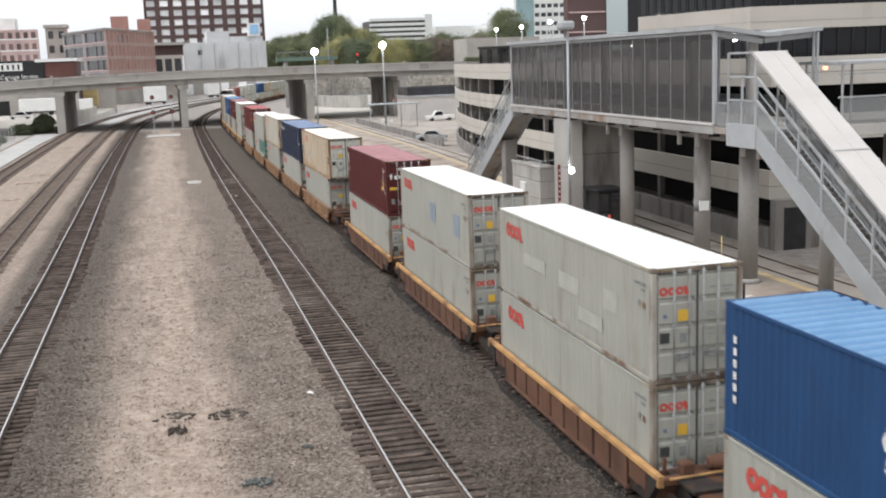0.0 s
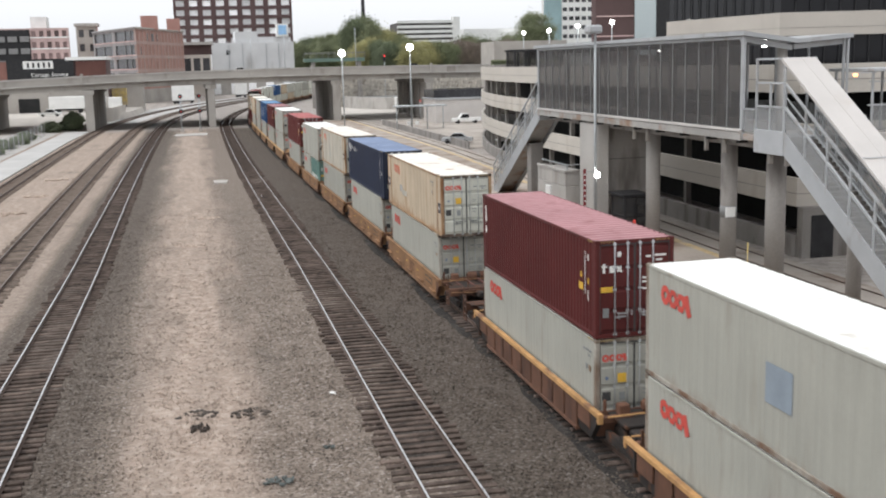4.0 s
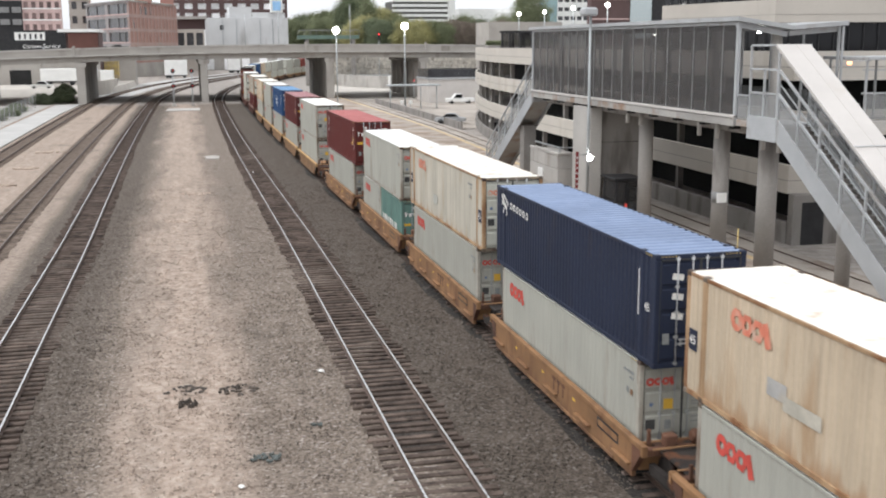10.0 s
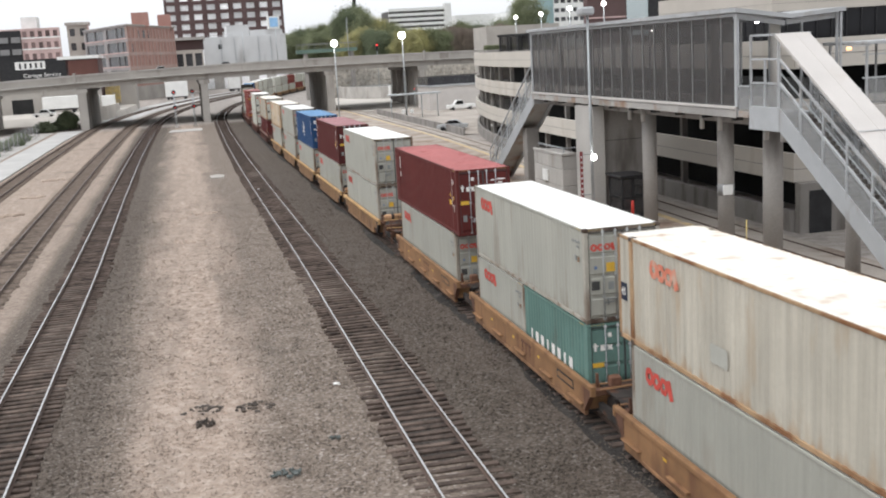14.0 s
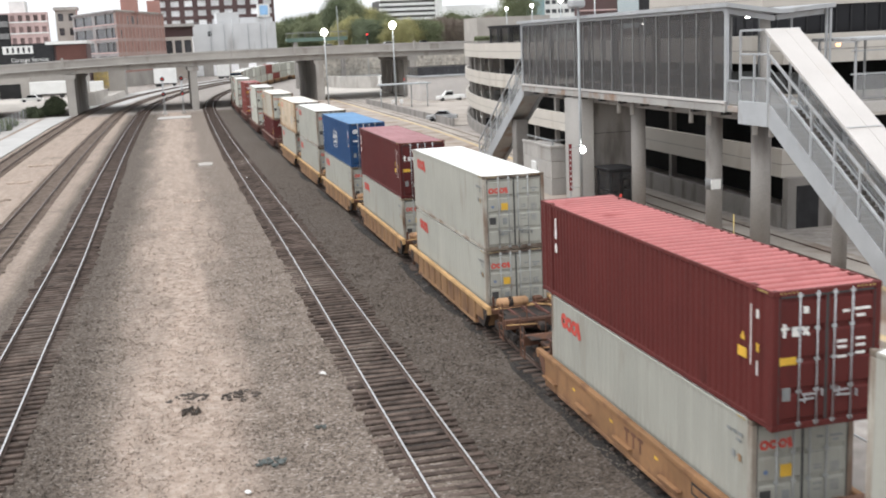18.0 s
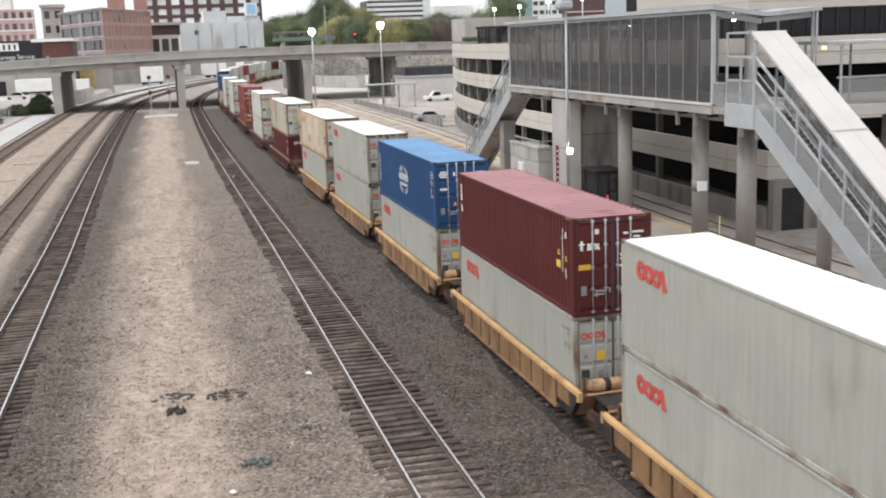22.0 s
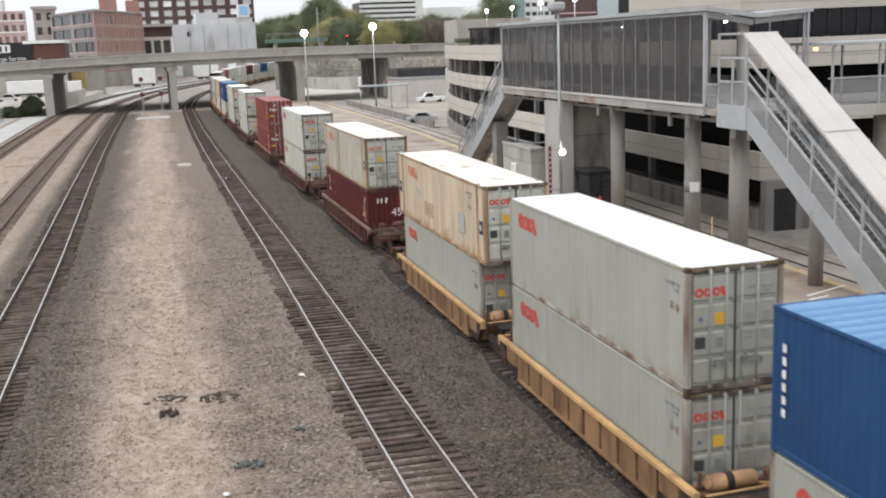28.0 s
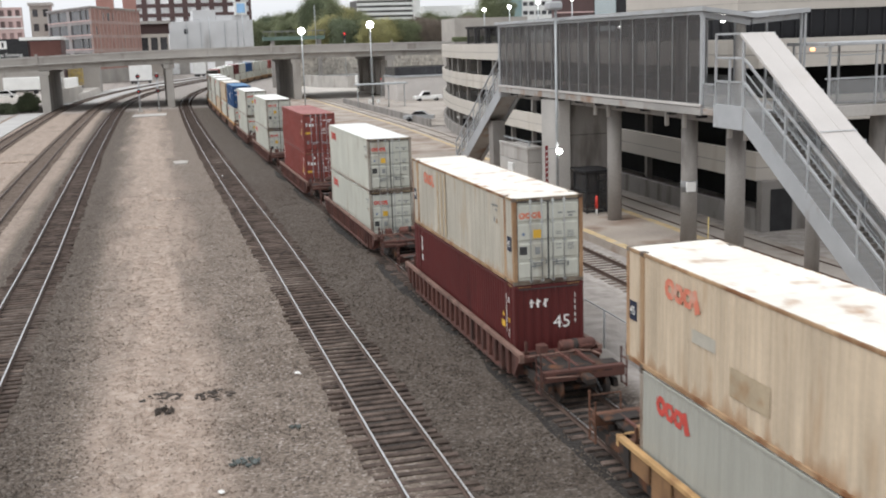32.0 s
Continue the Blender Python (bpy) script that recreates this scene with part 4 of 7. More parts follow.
def build_truck(car, y):
    """A two-axle truck under a car at y."""
    t = part("truck", boxes((-1.15, -1.0, y - 1.15, y + 1.15, 0.36, 0.62), (1.0, 1.15, y - 1.15, y + 1.15, 0.36, 0.62), (-1.1, 1.1, y - 0.2, y + 0.2, 0.4, 0.75)), GRIME_SHADE, car)
    for d in (-0.89, 0.89):
        bm = rods(((-0.83, 0, 0), (-0.69, 0, 0), 0.42, 0.42, 20), ((0.69, 0, 0), (0.83, 0, 0), 0.42, 0.42, 20), ((-1.0, 0, 0), (1.0, 0, 0), 0.08, 0.08, 8))
        w = part("wheelset", bm, GRIME_SHADE, t)
        w.location = (0, y + d, 0.42)
        WHEELS.append(w)


def build_well(paint_kind, well, pitch, front_end, back_end, label, shape, detail=True):
    """One well of a container car. Origin: middle of the well, on the rail top. front_end: a full car end with platform and coupler."""
    c = empty("well_car", None, label, "railway wagon", "wells of the train")
    body, chord = CAR_PAINT[paint_kind], CHORD_PAINT[paint_kind]
    endpaint = CAR_PAINT["brown"] if paint_kind == "brown" else CAR_PAINT["rust"]
    h = well / 2
    for sgn in (-1, 1):
        x0, x1 = sorted((sgn * 1.30, sgn * 1.47))
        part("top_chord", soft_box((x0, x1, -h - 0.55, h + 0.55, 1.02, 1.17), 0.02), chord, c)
        xa, xb = sorted((sgn * 1.30, sgn * (1.43 if shape == "smooth" else 1.34)))
        # on ribbed cars the dark plate paints the shaded gaps between panels
        part("side_plate", soft_box((xa, xb, -h, h, 0.10 if shape == "smooth" else 0.16, 1.02), 0.01), GRIME_SHADE if shape == "ribbed" else body, c)
        part("bottom_chord", soft_box((min(sgn * 1.2, sgn * 1.46), max(sgn * 1.2, sgn * 1.46), -h + 1.2, h - 1.2, 0.10, 0.22), 0.02), body, c)
        n = {"ribbed": 11, "posted": 20}.get(shape, 5)
        for i in range(n):
            y = -h + 0.60 + (2 * h - 1.2) * i / (n - 1)
            if shape == "ribbed":
                w = (2 * h - 1.2) / (n - 1) / 2 - 0.07
                xr = sorted((sgn * 1.36, sgn * 1.43))
                part("side_panel", soft_box((xr[0], xr[1], y - w, y + w, 0.50 if i in (0, n - 1) else 0.17, 1.015), 0.015), body, c)
            elif shape == "posted":
                if sgn < 0 or i % 4 == 0:
                    xr = sorted((sgn * 1.342, sgn * 1.455))
                    part("side_post", soft_box((xr[0], xr[1], y - 0.09, y + 0.09, 0.17, 1.015), 0.012), body, c)
            else:
                xr = sorted((sgn * 1.432, sgn * 1.56))
                part("foot_ledge", soft_box((xr[0], xr[1], y - 0.55, y + 0.55, 0.42, 0.47), 0.01), chord, c)
                if detail and sgn < 0:
                    part("stencil_plate", boxes((-1.437, -1.432, y + 0.75, y + 0.95, 0.72, 0.80)), MARK_YELLOW, c)
        if shape == "smooth" and detail and sgn < 0:
            bm = bmesh.new()
            for k in range(3):
                add_bar(bm, (-1.435, -0.2 - 0.42 * k, 0.93), (-1.435, -0.2 - 0.42 * k, 0.50), 0.005, 0.10, (0, 1, 0))
                add_bar(bm, (-1.435, -0.03 - 0.42 * k, 0.88), (-1.435, -0.37 - 0.42 * k, 0.88), 0.005, 0.10)
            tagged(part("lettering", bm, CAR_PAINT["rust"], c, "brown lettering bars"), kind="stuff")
            part("dark_placard", boxes((-1.437, -1.432, -h + 0.9, -h + 2.4, 0.62, 0.92)), M["black"], c, "dark placard frame")
            part("placard_panel", boxes((-1.441, -1.4375, -h + 0.98, -h + 2.32, 0.68, 0.86)), body, c)
        for e in (-1, 1):
            part("end_gusset", side_prism([(e * h, 0.25), (e * (h + 0.5), 0.85), (e * (h + 0.5), 1.02), (e * h, 1.02)], min(sgn * 1.28, sgn * 1.44), max(sgn * 1.28, sgn * 1.44)), GRIME_SHADE if shape == "ribbed" else endpaint, c)
    part("well_floor", boxes((-1.28, 1.28, -h + 0.05, h - 0.05, 0.16, 0.22)), M["black"], c)
    for e, full in ((-1, front_end), (1, back_end)):
        y0 = e * (h + 0.02)
        y1 = e * (pitch / 2 - 0.12) if not full else e * (h + 2.55)
        a, b = sorted((y0, y1))
        part("end_bulkhead", soft_box((-1.28, 1.28, min(y0, y0 + e * 0.1), max(y0, y0 + e * 0.1), 0.3, 1.05), 0.01), body, c)
        deck = part("end_deck", soft_box((-0.95, 0.95, a, b, 0.93, 1.03), 0.02), GRIME_SHADE, c)
        part("bolster", soft_box((-1.42, 1.42, y0 + e * 0.35, y0 + e * 0.6, 0.85, 1.04) if e > 0 else (-1.42, 1.42, y0 + e * 0.6, y0 + e * 0.35, 0.85, 1.04), 0.02), endpaint, c)
        part("centre_sill", soft_box((-0.3, 0.3, a, b, 0.68, 0.92), 0.02), GRIME_SHADE, c)
        ox = 0.0 if paint_kind == "yellow" else 1.0
        yt = y0 + e * 0.42
        tank = part("brake_cylinder", rods(((ox - 0.95, yt, 1.24), (ox + 0.15, yt, 1.24), 0.19, 0.19, 14), ((ox - 1.02, yt, 1.24), (ox - 0.95, yt, 1.24), 0.12, 0.19, 14), ((ox + 0.15, yt, 1.24), (ox + 0.22, yt, 1.24), 0.19, 0.12, 14)), TANK if paint_kind == "yellow" else endpaint, c, "rusty brake cylinder")
        part("tank_strap", rods(((ox - 0.58, yt, 1.24), (ox - 0.40, yt, 1.24), 0.20, 0.20, 14)), GRIME_SHADE, tank)
        part("air_pipe", rods(((0.2, y0 + e * 0.5, 1.12), (0.95, y0 + e * 0.8, 1.10), 0.035, 0.035, 6), ((0.95, y0 + e * 0.8, 1.10), (1.1, y0 + e * 1.2, 1.06), 0.035, 0.035, 6), ((-1.2, y0 + e * 0.75, 1.10), (0.5, y0 + e * 0.75, 1.13), 0.03, 0.03, 6)), chord, c)
        vx = 0.45 if paint_kind == "yellow" else -0.80
        part("valve_box", soft_box((vx, vx + 0.35, min(y0 + e * 0.3, y0 + e * 0.6), max(y0 + e * 0.3, y0 + e * 0.6), 1.04, 1.38), 0.04), endpaint, c)
        part("corner_step", soft_box((-1.47, -1.30, min(y0 + e * 0.56, y0 + e * 0.66), max(y0 + e * 0.56, y0 + e * 0.66), 0.86, 1.17), 0.015), chord, c)
        part("deck_frame", bars(((0.3, y0 + e * 0.2, 1.04), (0.9, y0 + e * 0.9, 1.35), 0.07), ((0.9, y0 + e * 0.2, 1.04), (0.9, y0 + e * 0.9, 1.35), 0.07)), endpaint, c)
        part("deck_post", bars(((-1.1, y0 + e * 0.25, 1.04), (-1.1, y0 + e * 0.25, 1.45), 0.08)), endpaint, c)
        if full:
            for k in range(3):
                xk = -0.7 + 0.55 * k
                part("deck_rib", soft_box((xk, xk + 0.10, a + 0.3, b - 0.3, 1.03, 1.10 + 0.03 * k), 0.015), CAR_PAINT["brown"], deck)
            part("uncoupling_lever", rods(((-1.3, y1 + e * 0.06, 0.95), (-0.1, y1 + e * 0.10, 0.90), 0.025, 0.025, 6)), chord, c)
            part("air_hose", rods(((0.35, y1 + e * 0.02, 0.75), (0.42, y1 + e * 0.30, 0.45), 0.035, 0.035, 6), ((0.42, y1 + e * 0.30, 0.45), (0.30, y1 + e * 0.55, 0.55), 0.035, 0.035, 6)), M["black"], c)
            part("end_sill", soft_box((-1.35, 1.35, min(y1, y1 - e * 0.22), max(y1, y1 - e * 0.22), 0.75, 1.1), 0.02), endpaint, c)
            part("walkway_grating", soft_box((-1.25, 1.25, min(y1 - e * 0.75, y1 - e * 0.25), max(y1 - e * 0.75, y1 - e * 0.25), 1.05, 1.1), 0.01), GRIME_SHADE, c)
            part("coupler", soft_box((-0.16, 0.16, min(y1, y1 + e * 0.55), max(y1, y1 + e * 0.55), 0.72, 0.98), 0.05), GRIME_SHADE, c)
            for sgn in (-1, 1):
                bm = bars(*[((sgn * 1.42, y1 - e * 0.05, 0.4 + 0.28 * k), (sgn * 1.42, y1 - e * 0.45, 0.4 + 0.28 * k), 0.035) for k in range(4)],
                          ((sgn * 1.42, y1 - e * 0.05, 0.35), (sgn * 1.42, y1 - e * 0.05, 1.75), 0.04), ((sgn * 1.42, y1 - e * 0.45, 0.35), (sgn * 1.42, y1 - e * 0.45, 1.55), 0.04))
                part("end_ladder", bm, endpaint, c)
            part("handrail", bars(((-1.42, y1 - e * 0.05, 1.6), (-0.5, y1 - e * 0.05, 1.6), 0.035), ((-0.5, y1 - e * 0.05, 1.6), (-0.5, y1 - e * 0.05, 1.05), 0.035)), endpaint, c)
    return c


# near end of each stack at the clip's start, upper and lower load, kind of car; the last figure is the stack's own well pitch
STACKS = [
    (7.2, "blue", "grey", "rust"), (22.86, "grey_worn", "grey", "rust"), (38.8, "grey_patched", "grey", "rust"), (54.5, "maroon", "grey", "rust"),
    (74.8, "cream45", "grey", "ochre"), (90.2, "navy45", "grey", "ochre"), (105.9, "pale45", "grey", "ochre"), (121.4, "grey", "pair20", "ochre"), (137.35, "maroon45", "grey", "ochre"),
    (156.9, "grey", "grey", "yellow"), (172.4, "maroon", "grey", "yellow"), (188.4, "blue", "grey", "yellow"), (204.0, "grey", "grey", "yellow"), (219.8, "cream45_patched", "grey", "yellow"),
    (242.1, "pale45_striped", "tex45", "brown"), (265.5, "white", "white", "brown"), (289.2, "rosy", "rosy", "brown"), (313.6, "white", "white", "brown"), (335.4, "white", "white", "brown"),
    (355.0, "blue", "white", "rust"), (370.6, "cream", "white", "rust"), (386.2, "white", "cream", "rust"), (401.8, "white", "white", "rust"), (417.4, "grey", "white", "rust"),
    (437.6, "white", "white", "yellow"), (453.2, "grey", "white", "yellow"), (468.8, "rosy", "white", "yellow"), (484.4, "white", "rosy", "yellow"), (500.0, "white", "white", "yellow"),
    (520.2, "white", "white", "yellow"), (535.8, "maroon", "white", "yellow"), (551.4, "white", "white", "yellow"), (567.0, "blue", "white", "yellow"), (582.6, "white", "white", "yellow"), (598.2, "white", "white", "yellow"), (613.8, "rosy", "white", "yellow"),
]
CAR_ENDS = {3, 8, 13, 14, 15, 16, 17, 18, 23, 28}
LOAD_LABELS = {
    "grey": "grey-white steel shipping container with red emblem", "white": "white steel shipping container with red emblem",
    "grey_worn": "grey-white container with pale scuffs on its side", "grey_patched": "grey-white container with bluish repair patches on its side",
    "cream45": "rust-streaked cream long container with red emblem", "cream": "stained cream shipping container", "cream45_patched": "rust-streaked cream long container with faded blue patch",
    "pale45": "chalky cream long container with rusty edges", "pale45_striped": "chalky white long container with tan stripes and rusty frame",
    "maroon": "maroon corrugated shipping container with bleached roof", "maroon45": "long maroon corrugated container with bleached pink roof",
    "rosy": "faded red corrugated shipping container", "navy45": "long navy blue container with white emblem", "blue": "bright blue container with round white emblem",
    "tex45": "long maroon container with white number 45 on its end", "short_white": "short white container beside a green one", "short_green": "short sea-green container with white lettering bars",
}
PATCH_GREY = surface("bluish_repair_patch", (0.24, 0.285, 0.33), 0.65, 0, 0.1, 2, 15, 0.03)
PATCH_FADED = surface("faded_cream_patch", (0.43, 0.405, 0.345), 0.65, 0, 0.14, 2, 15, 0.03)
PATCH_BLUE = surface("faded_blue_repair_patch", (0.385, 0.38, 0.37), 0.65, 0, 0.14, 2, 15, 0.03, (0.40, 0.34, 0.26), 0.25, 1.5)
PATCH_TAN = surface("rust_tinted_patch", (0.40, 0.325, 0.225), 0.65, 0, 0.14, 2, 15, 0.03, (0.30, 0.17, 0.08), 0.25, 1.5)
PATCH_PALE = surface("pale_scuffed_patch", (0.40, 0.40, 0.36), 0.65, 0, 0.1, 2, 15, 0.03)


def build_load(key, detail=True):
    lab = LOAD_LABELS[key]
    if not detail:
        return build_container(key, 12.192, lab, True, (), False)
    if key == "grey_worn":
        return build_container("grey", 12.192, lab, True, [(2.4, 1.55, 2.0, 0.42, PATCH_PALE), (-0.6, 1.5, 1.6, 0.5, PATCH_PALE), (-2.2, 0.8, 1.7, 0.4, PATCH_PALE), (-3.6, 1.6, 0.9, 0.55, PATCH_PALE)])
    if key == "grey_patched":
        return build_container("grey", 12.192, lab, True, [(-0.3, 1.5, 1.0, 0.85, PATCH_GREY), (-4.2, 1.45, 0.9, 0.9, PATCH_GREY)])
    if key == "cream45":
        return build_container("cream", 13.716, lab, True, [(2.9, 1.3, 0.7, 0.36, PATCH_BLUE), (2.0, 1.12, 1.3, 0.30, PATCH_FADED)])
    if key == "cream45_patched":
        return build_container("cream", 13.716, lab, True, [(-3.85, 1.15, 0.85, 0.75, PATCH_BLUE), (1.15, 0.95, 1.5, 0.62, PATCH_TAN), (3.0, 1.5, 1.0, 0.30, PATCH_FADED)])
    if key in ("pale45", "pale45_striped"):
        return build_container("pale", 13.716, lab, True, [(1.2, 0.95, 0.8, 0.45, PATCH_PALE)] if key == "pale45" else [(2.6 - 0.55 * k, 1.47, 0.30, 2.55, PATCH_TAN) for k in range(3)])
    if key == "maroon45":
        return build_container("ruby", 13.716, lab)
    if key == "navy45":
        return build_container("navy", 13.716, lab)
    if key == "tex45":
        return build_container("maroon", 13.716, lab, False)
    if key in ("short_white", "short_green"):
        return build_container("grey" if key == "short_white" else "green", 6.058, lab)
    return build_container(key, 12.192, lab)


TRAVEL = [(0, 0.0), (4, 26.38), (8, 52.81), (12, 79.21), (14, 92.39), (16, 105.52), (18, 118.59), (20, 131.61), (22, 144.58), (24, 157.52), (28, 183.36), (32, 209.21)]
TRAIN = []  # (object, place of its middle along the line at the start, height)
made = {}


def load_of(key, detail=True):
    if (key, detail) not in made:
        made[key, detail] = build_load(key, detail)
        return made[key, detail]
    return copy_thing(made[key, detail], Matrix())


def set_on_line(ob, s, z):
    x, y, h = on_line(s, 12.17)
    return pose(x, y, z, 0, 0, h)


FLOOR = 0.245
wells = {}
for i, (near, up, low, car) in enumerate(STACKS):
    single = car == "brown"
    mid = near + 6.096
    if low == "pair20":
        short = [load_of("short_green"), load_of("short_white")]
        for ob in short:
            ob.scale = (1, 1, 0.895)
        TRAIN.append((short[0], near + 3.03, FLOOR))
        TRAIN.append((short[1], near + 12.192 - 3.03, FLOOR))
    else:
        TRAIN.append((load_of(low, i < 19), mid, FLOOR))
    TRAIN.append((load_of(up, i < 19), mid, FLOOR + (HIGH if low != "pair20" else 2.592) + 0.012))
    front, back = single or (i - 1) in CAR_ENDS, single or i in CAR_ENDS
    key = (car, front, back)
    lab = {"rust": "rust-brown articulated well car with worn orange edge", "ochre": "ochre-yellow articulated well car with smooth sides",
           "yellow": "yellow articulated well car with ribbed sides", "brown": "dark brown single well car with ribbed sides"}[car]
    if key not in wells:
        w = build_well(car, 14.6 if single else 12.5, 15.7, front, back, lab, "smooth" if car == "ochre" else "posted" if car == "brown" else "ribbed")
        build_truck(w, -(8.6 if single else (7.95 if front else 7.85)))
        if back:
            build_truck(w, 8.6 if single else 7.95)
        wells[key] = w
    else:
        w = copy_thing(wells[key], Matrix())
        if i < 19:
            WHEELS += [o for o in w.children_recursive if o.name.startswith("wheelset")]
    TRAIN.append((w, mid, 0.0))

for args in (("main_left", "gravelled railway track with worn ties"), ("main_right", "gravelled railway track with dark wooden ties"), ("train", "railway track under the container train"),
             ("yard_inner", "rusty siding track with weathered ties"), ("yard_outer", "rusty siding track beside the pale paving")):
    off, s0, s1, half = TRACKS[args[0]]
    build_track(args[0], off, s0, s1, half, {"main_left": 118, "main_right": 122, "train": 60, "yard_inner": 80, "yard_outer": 90}[args[0]], args[1])


# ---- station side: platform, tracks, walkway over them, parking building ----
M["lot_paving"] = surface("worn_lot_paving", (0.38, 0.34, 0.30), 0.9, 0, 0.2, 0.25, 8, 0.2, (0.20, 0.15, 0.12), 0.2, 0.3)
M["edge_paint"] = surface("faded_platform_edge", (0.54, 0.41, 0.23), 0.8, 0, 0.2, 1.0, 15, 0.1, (0.42, 0.37, 0.32), 0.4, 1.2)
M["paving"] = surface("worn_platform_paving", (0.365, 0.315, 0.27), 0.9, 0, 0.22, 0.25, 8, 0.2, (0.20, 0.125, 0.085), 0.42, 0.3)
M["dull_steel"] = surface("dull_grey_mullion", (0.23, 0.23, 0.23), 0.6, 0.1, 0.12, 1.2, 20, 0.04)
M["screen"] = glass_like("tinted_screen_panel", (0.070, 0.065, 0.063), 0.45, 0.62)
M["mesh"] = glass_like("fine_wire_mesh", (0.34, 0.345, 0.345), 0.6, 0.45)
M["wire"] = glass_like("sparse_fence_wire", (0.3, 0.3, 0.3), 0.6, 0.10)
M["rust_concrete"] = surface("rust_stained_concrete", (0.36, 0.345, 0.325), 0.85, 0, 0.15, 0.4, 10, 0.15, (0.24, 0.125, 0.06), 0.36, 0.6, 1.0, 0.1)
M["window_dark"] = glass_like("dark_window_glass", (0.012, 0.012, 0.014), 0.10)
M["deckroof"] = surface("white_roof_sheet", (0.54, 0.51, 0.485), 0.55, 0, 0.06, 0.5, 12, 0.04, (0.5, 0.46, 0.42), 0.1, 0.8)
M["lamp_on"] = surface("lit_lamp_glass", (0.9, 0.9, 0.88), 0.4, 0, 0.02, 1, 5, 0, glow=(1.0, 0.98, 0.94), power=14.0)
M["lamp_orange"] = surface("lit_orange_lamp", (0.9, 0.5, 0.3), 0.4, 0, 0.02, 1, 5, 0, glow=(1.0, 0.42, 0.16), power=2.2)


def edge_x(y):
    k = min(max((y - 40) / 110.0, 0), 1)
    return 28.2 + 3.5 * k * k * (3 - 2 * k)


def build_platform():
    ys = [-20] + list(range(20, 240, 10))
    plat = tag_structure(empty("platform"), "long station platform of worn tan paving", "platform")
    v, f = [], []
    for y in ys:
        e = edge_x(y)
        v += [(23.1, y, -0.3), (23.1, y, 0.2), (e, y, 0.2), (e, y, -0.3)]
    for i in range(len(ys) - 1):
        f += [(i * 4 + j, i * 4 + j + 1, i * 4 + j + 5, i * 4 + j + 4) for j in range(3)]
    f += [(0, 3, 2, 1), tuple(len(v) - 4 + j for j in range(4))]
    mesh_ob("platform_slab", [(a, b, c) for a, b, c in v], [tuple(q[::-1]) for q in f], M["paving"], plat)
    for left in (True, False):
        v, f = [], []
        for y in ys:
            a = 23.12 if left else edge_x(y) - 0.55
            v += [(a, y, 0.204), (a + 0.5, y, 0.204)]
        f = [(i * 2, i * 2 + 1, i * 2 + 3, i * 2 + 2) for i in range(len(ys) - 1)]
        mesh_ob("edge_strip", v, f, M["edge_paint"], plat)
    for x0, y0, x1, y1 in ((25.5, 37.6, 28.0, 38.6), (24.2, 41.6, 25.0, 41.9), (25.2, 37.0, 26.3, 37.3)):
        part("painted_line", bars(((x0, y0, 0.204), (x1, y1, 0.204), 0.12, 0.004)), M["white"], plat)


build_platform()


def line_track(center, s0, s1, label, parts_to, bed_top=-0.19, bed=None):
    """A track on a gently bent line given by its x for each y."""
    thing = tag_structure(empty("railway_track"), label, "railway track")
    ys = list(np.arange(s0, s1 + 0.1, 8.0))
    for name, prof, shift, mat in [("ballast_bed", [(-1.75, -0.34), (1.75, -0.34), (1.55, bed_top), (-1.55, bed_top)], 0, bed or M["stone"]), ("rail", RAIL, -0.755, M["rail"]), ("rail", RAIL, 0.755, M["rail"])]:
        v, f, k = [], [], len(prof)
        for y in ys:
            v += [(center(y) + shift + px, y, pz) for px, pz in prof]
        for i in range(len(ys) - 1):
            f += [(i * k + j, i * k + (j + 1) % k, (i + 1) * k + (j + 1) % k, (i + 1) * k + j) for j in range(k)]
        ob = mesh_ob(name, v, f, mat, thing)
        if name == "rail":
            v = [(center(y) + shift + px, y, pz) for y in ys for px, pz in HEAD]
            f = [(i * 4 + j, i * 4 + (j + 1) % 4, i * 4 + 4 + (j + 1) % 4, i * 4 + 4 + j) for i in range(len(ys) - 1) for j in range(4)]
            mesh_ob("running_surface", v, f, M["rail"], ob)
    bm = soft_box((-1.28, 1.28, -0.115, 0.115, -0.33, -0.16), 0.018)
    me = bpy.data.meshes.new("tie")
    bm.to_mesh(me)
    bm.free()
    me.materials.append(M["dusty_tie"])
    rnd = random.Random(label)
    s = s0
    while s < parts_to:
        t = new("tie", me)
        t.parent = thing
        t.matrix_basis = pose(center(s) + rnd.uniform(-0.06, 0.06), s, rnd.uniform(-0.012, 0.004), 0, 0, rnd.uniform(-1, 1))
        s += 0.55


line_track(lambda y: 21.0, 14, 142, "siding track between fence and platform", 60)
line_track(lambda y: edge_x(y) + 1.85, 22, 238, "platform track sunk in dirt beside the parking building", 22, -0.06, M["lot_paving"])


def build_fence():
    fence = empty("chain_link_fence", None, "low galvanised chain-link fence beside the train track", "fence")
    for i in range(22):
        y = 14 + i * 3.0
        part("post", rods(((15.4, y, -0.3), (15.4, y, 1.25), 0.035, 0.035, 8)), M["steel"], fence)
        part("panel", boxes((15.395, 15.405, y + 0.03, y + 2.97, -0.2, 1.15)), M["wire"], fence)
    part("top_rail", rods(((15.4, 14, 1.22), (15.4, 77, 1.22), 0.025, 0.025, 6)), M["steel"], fence)


build_fence()


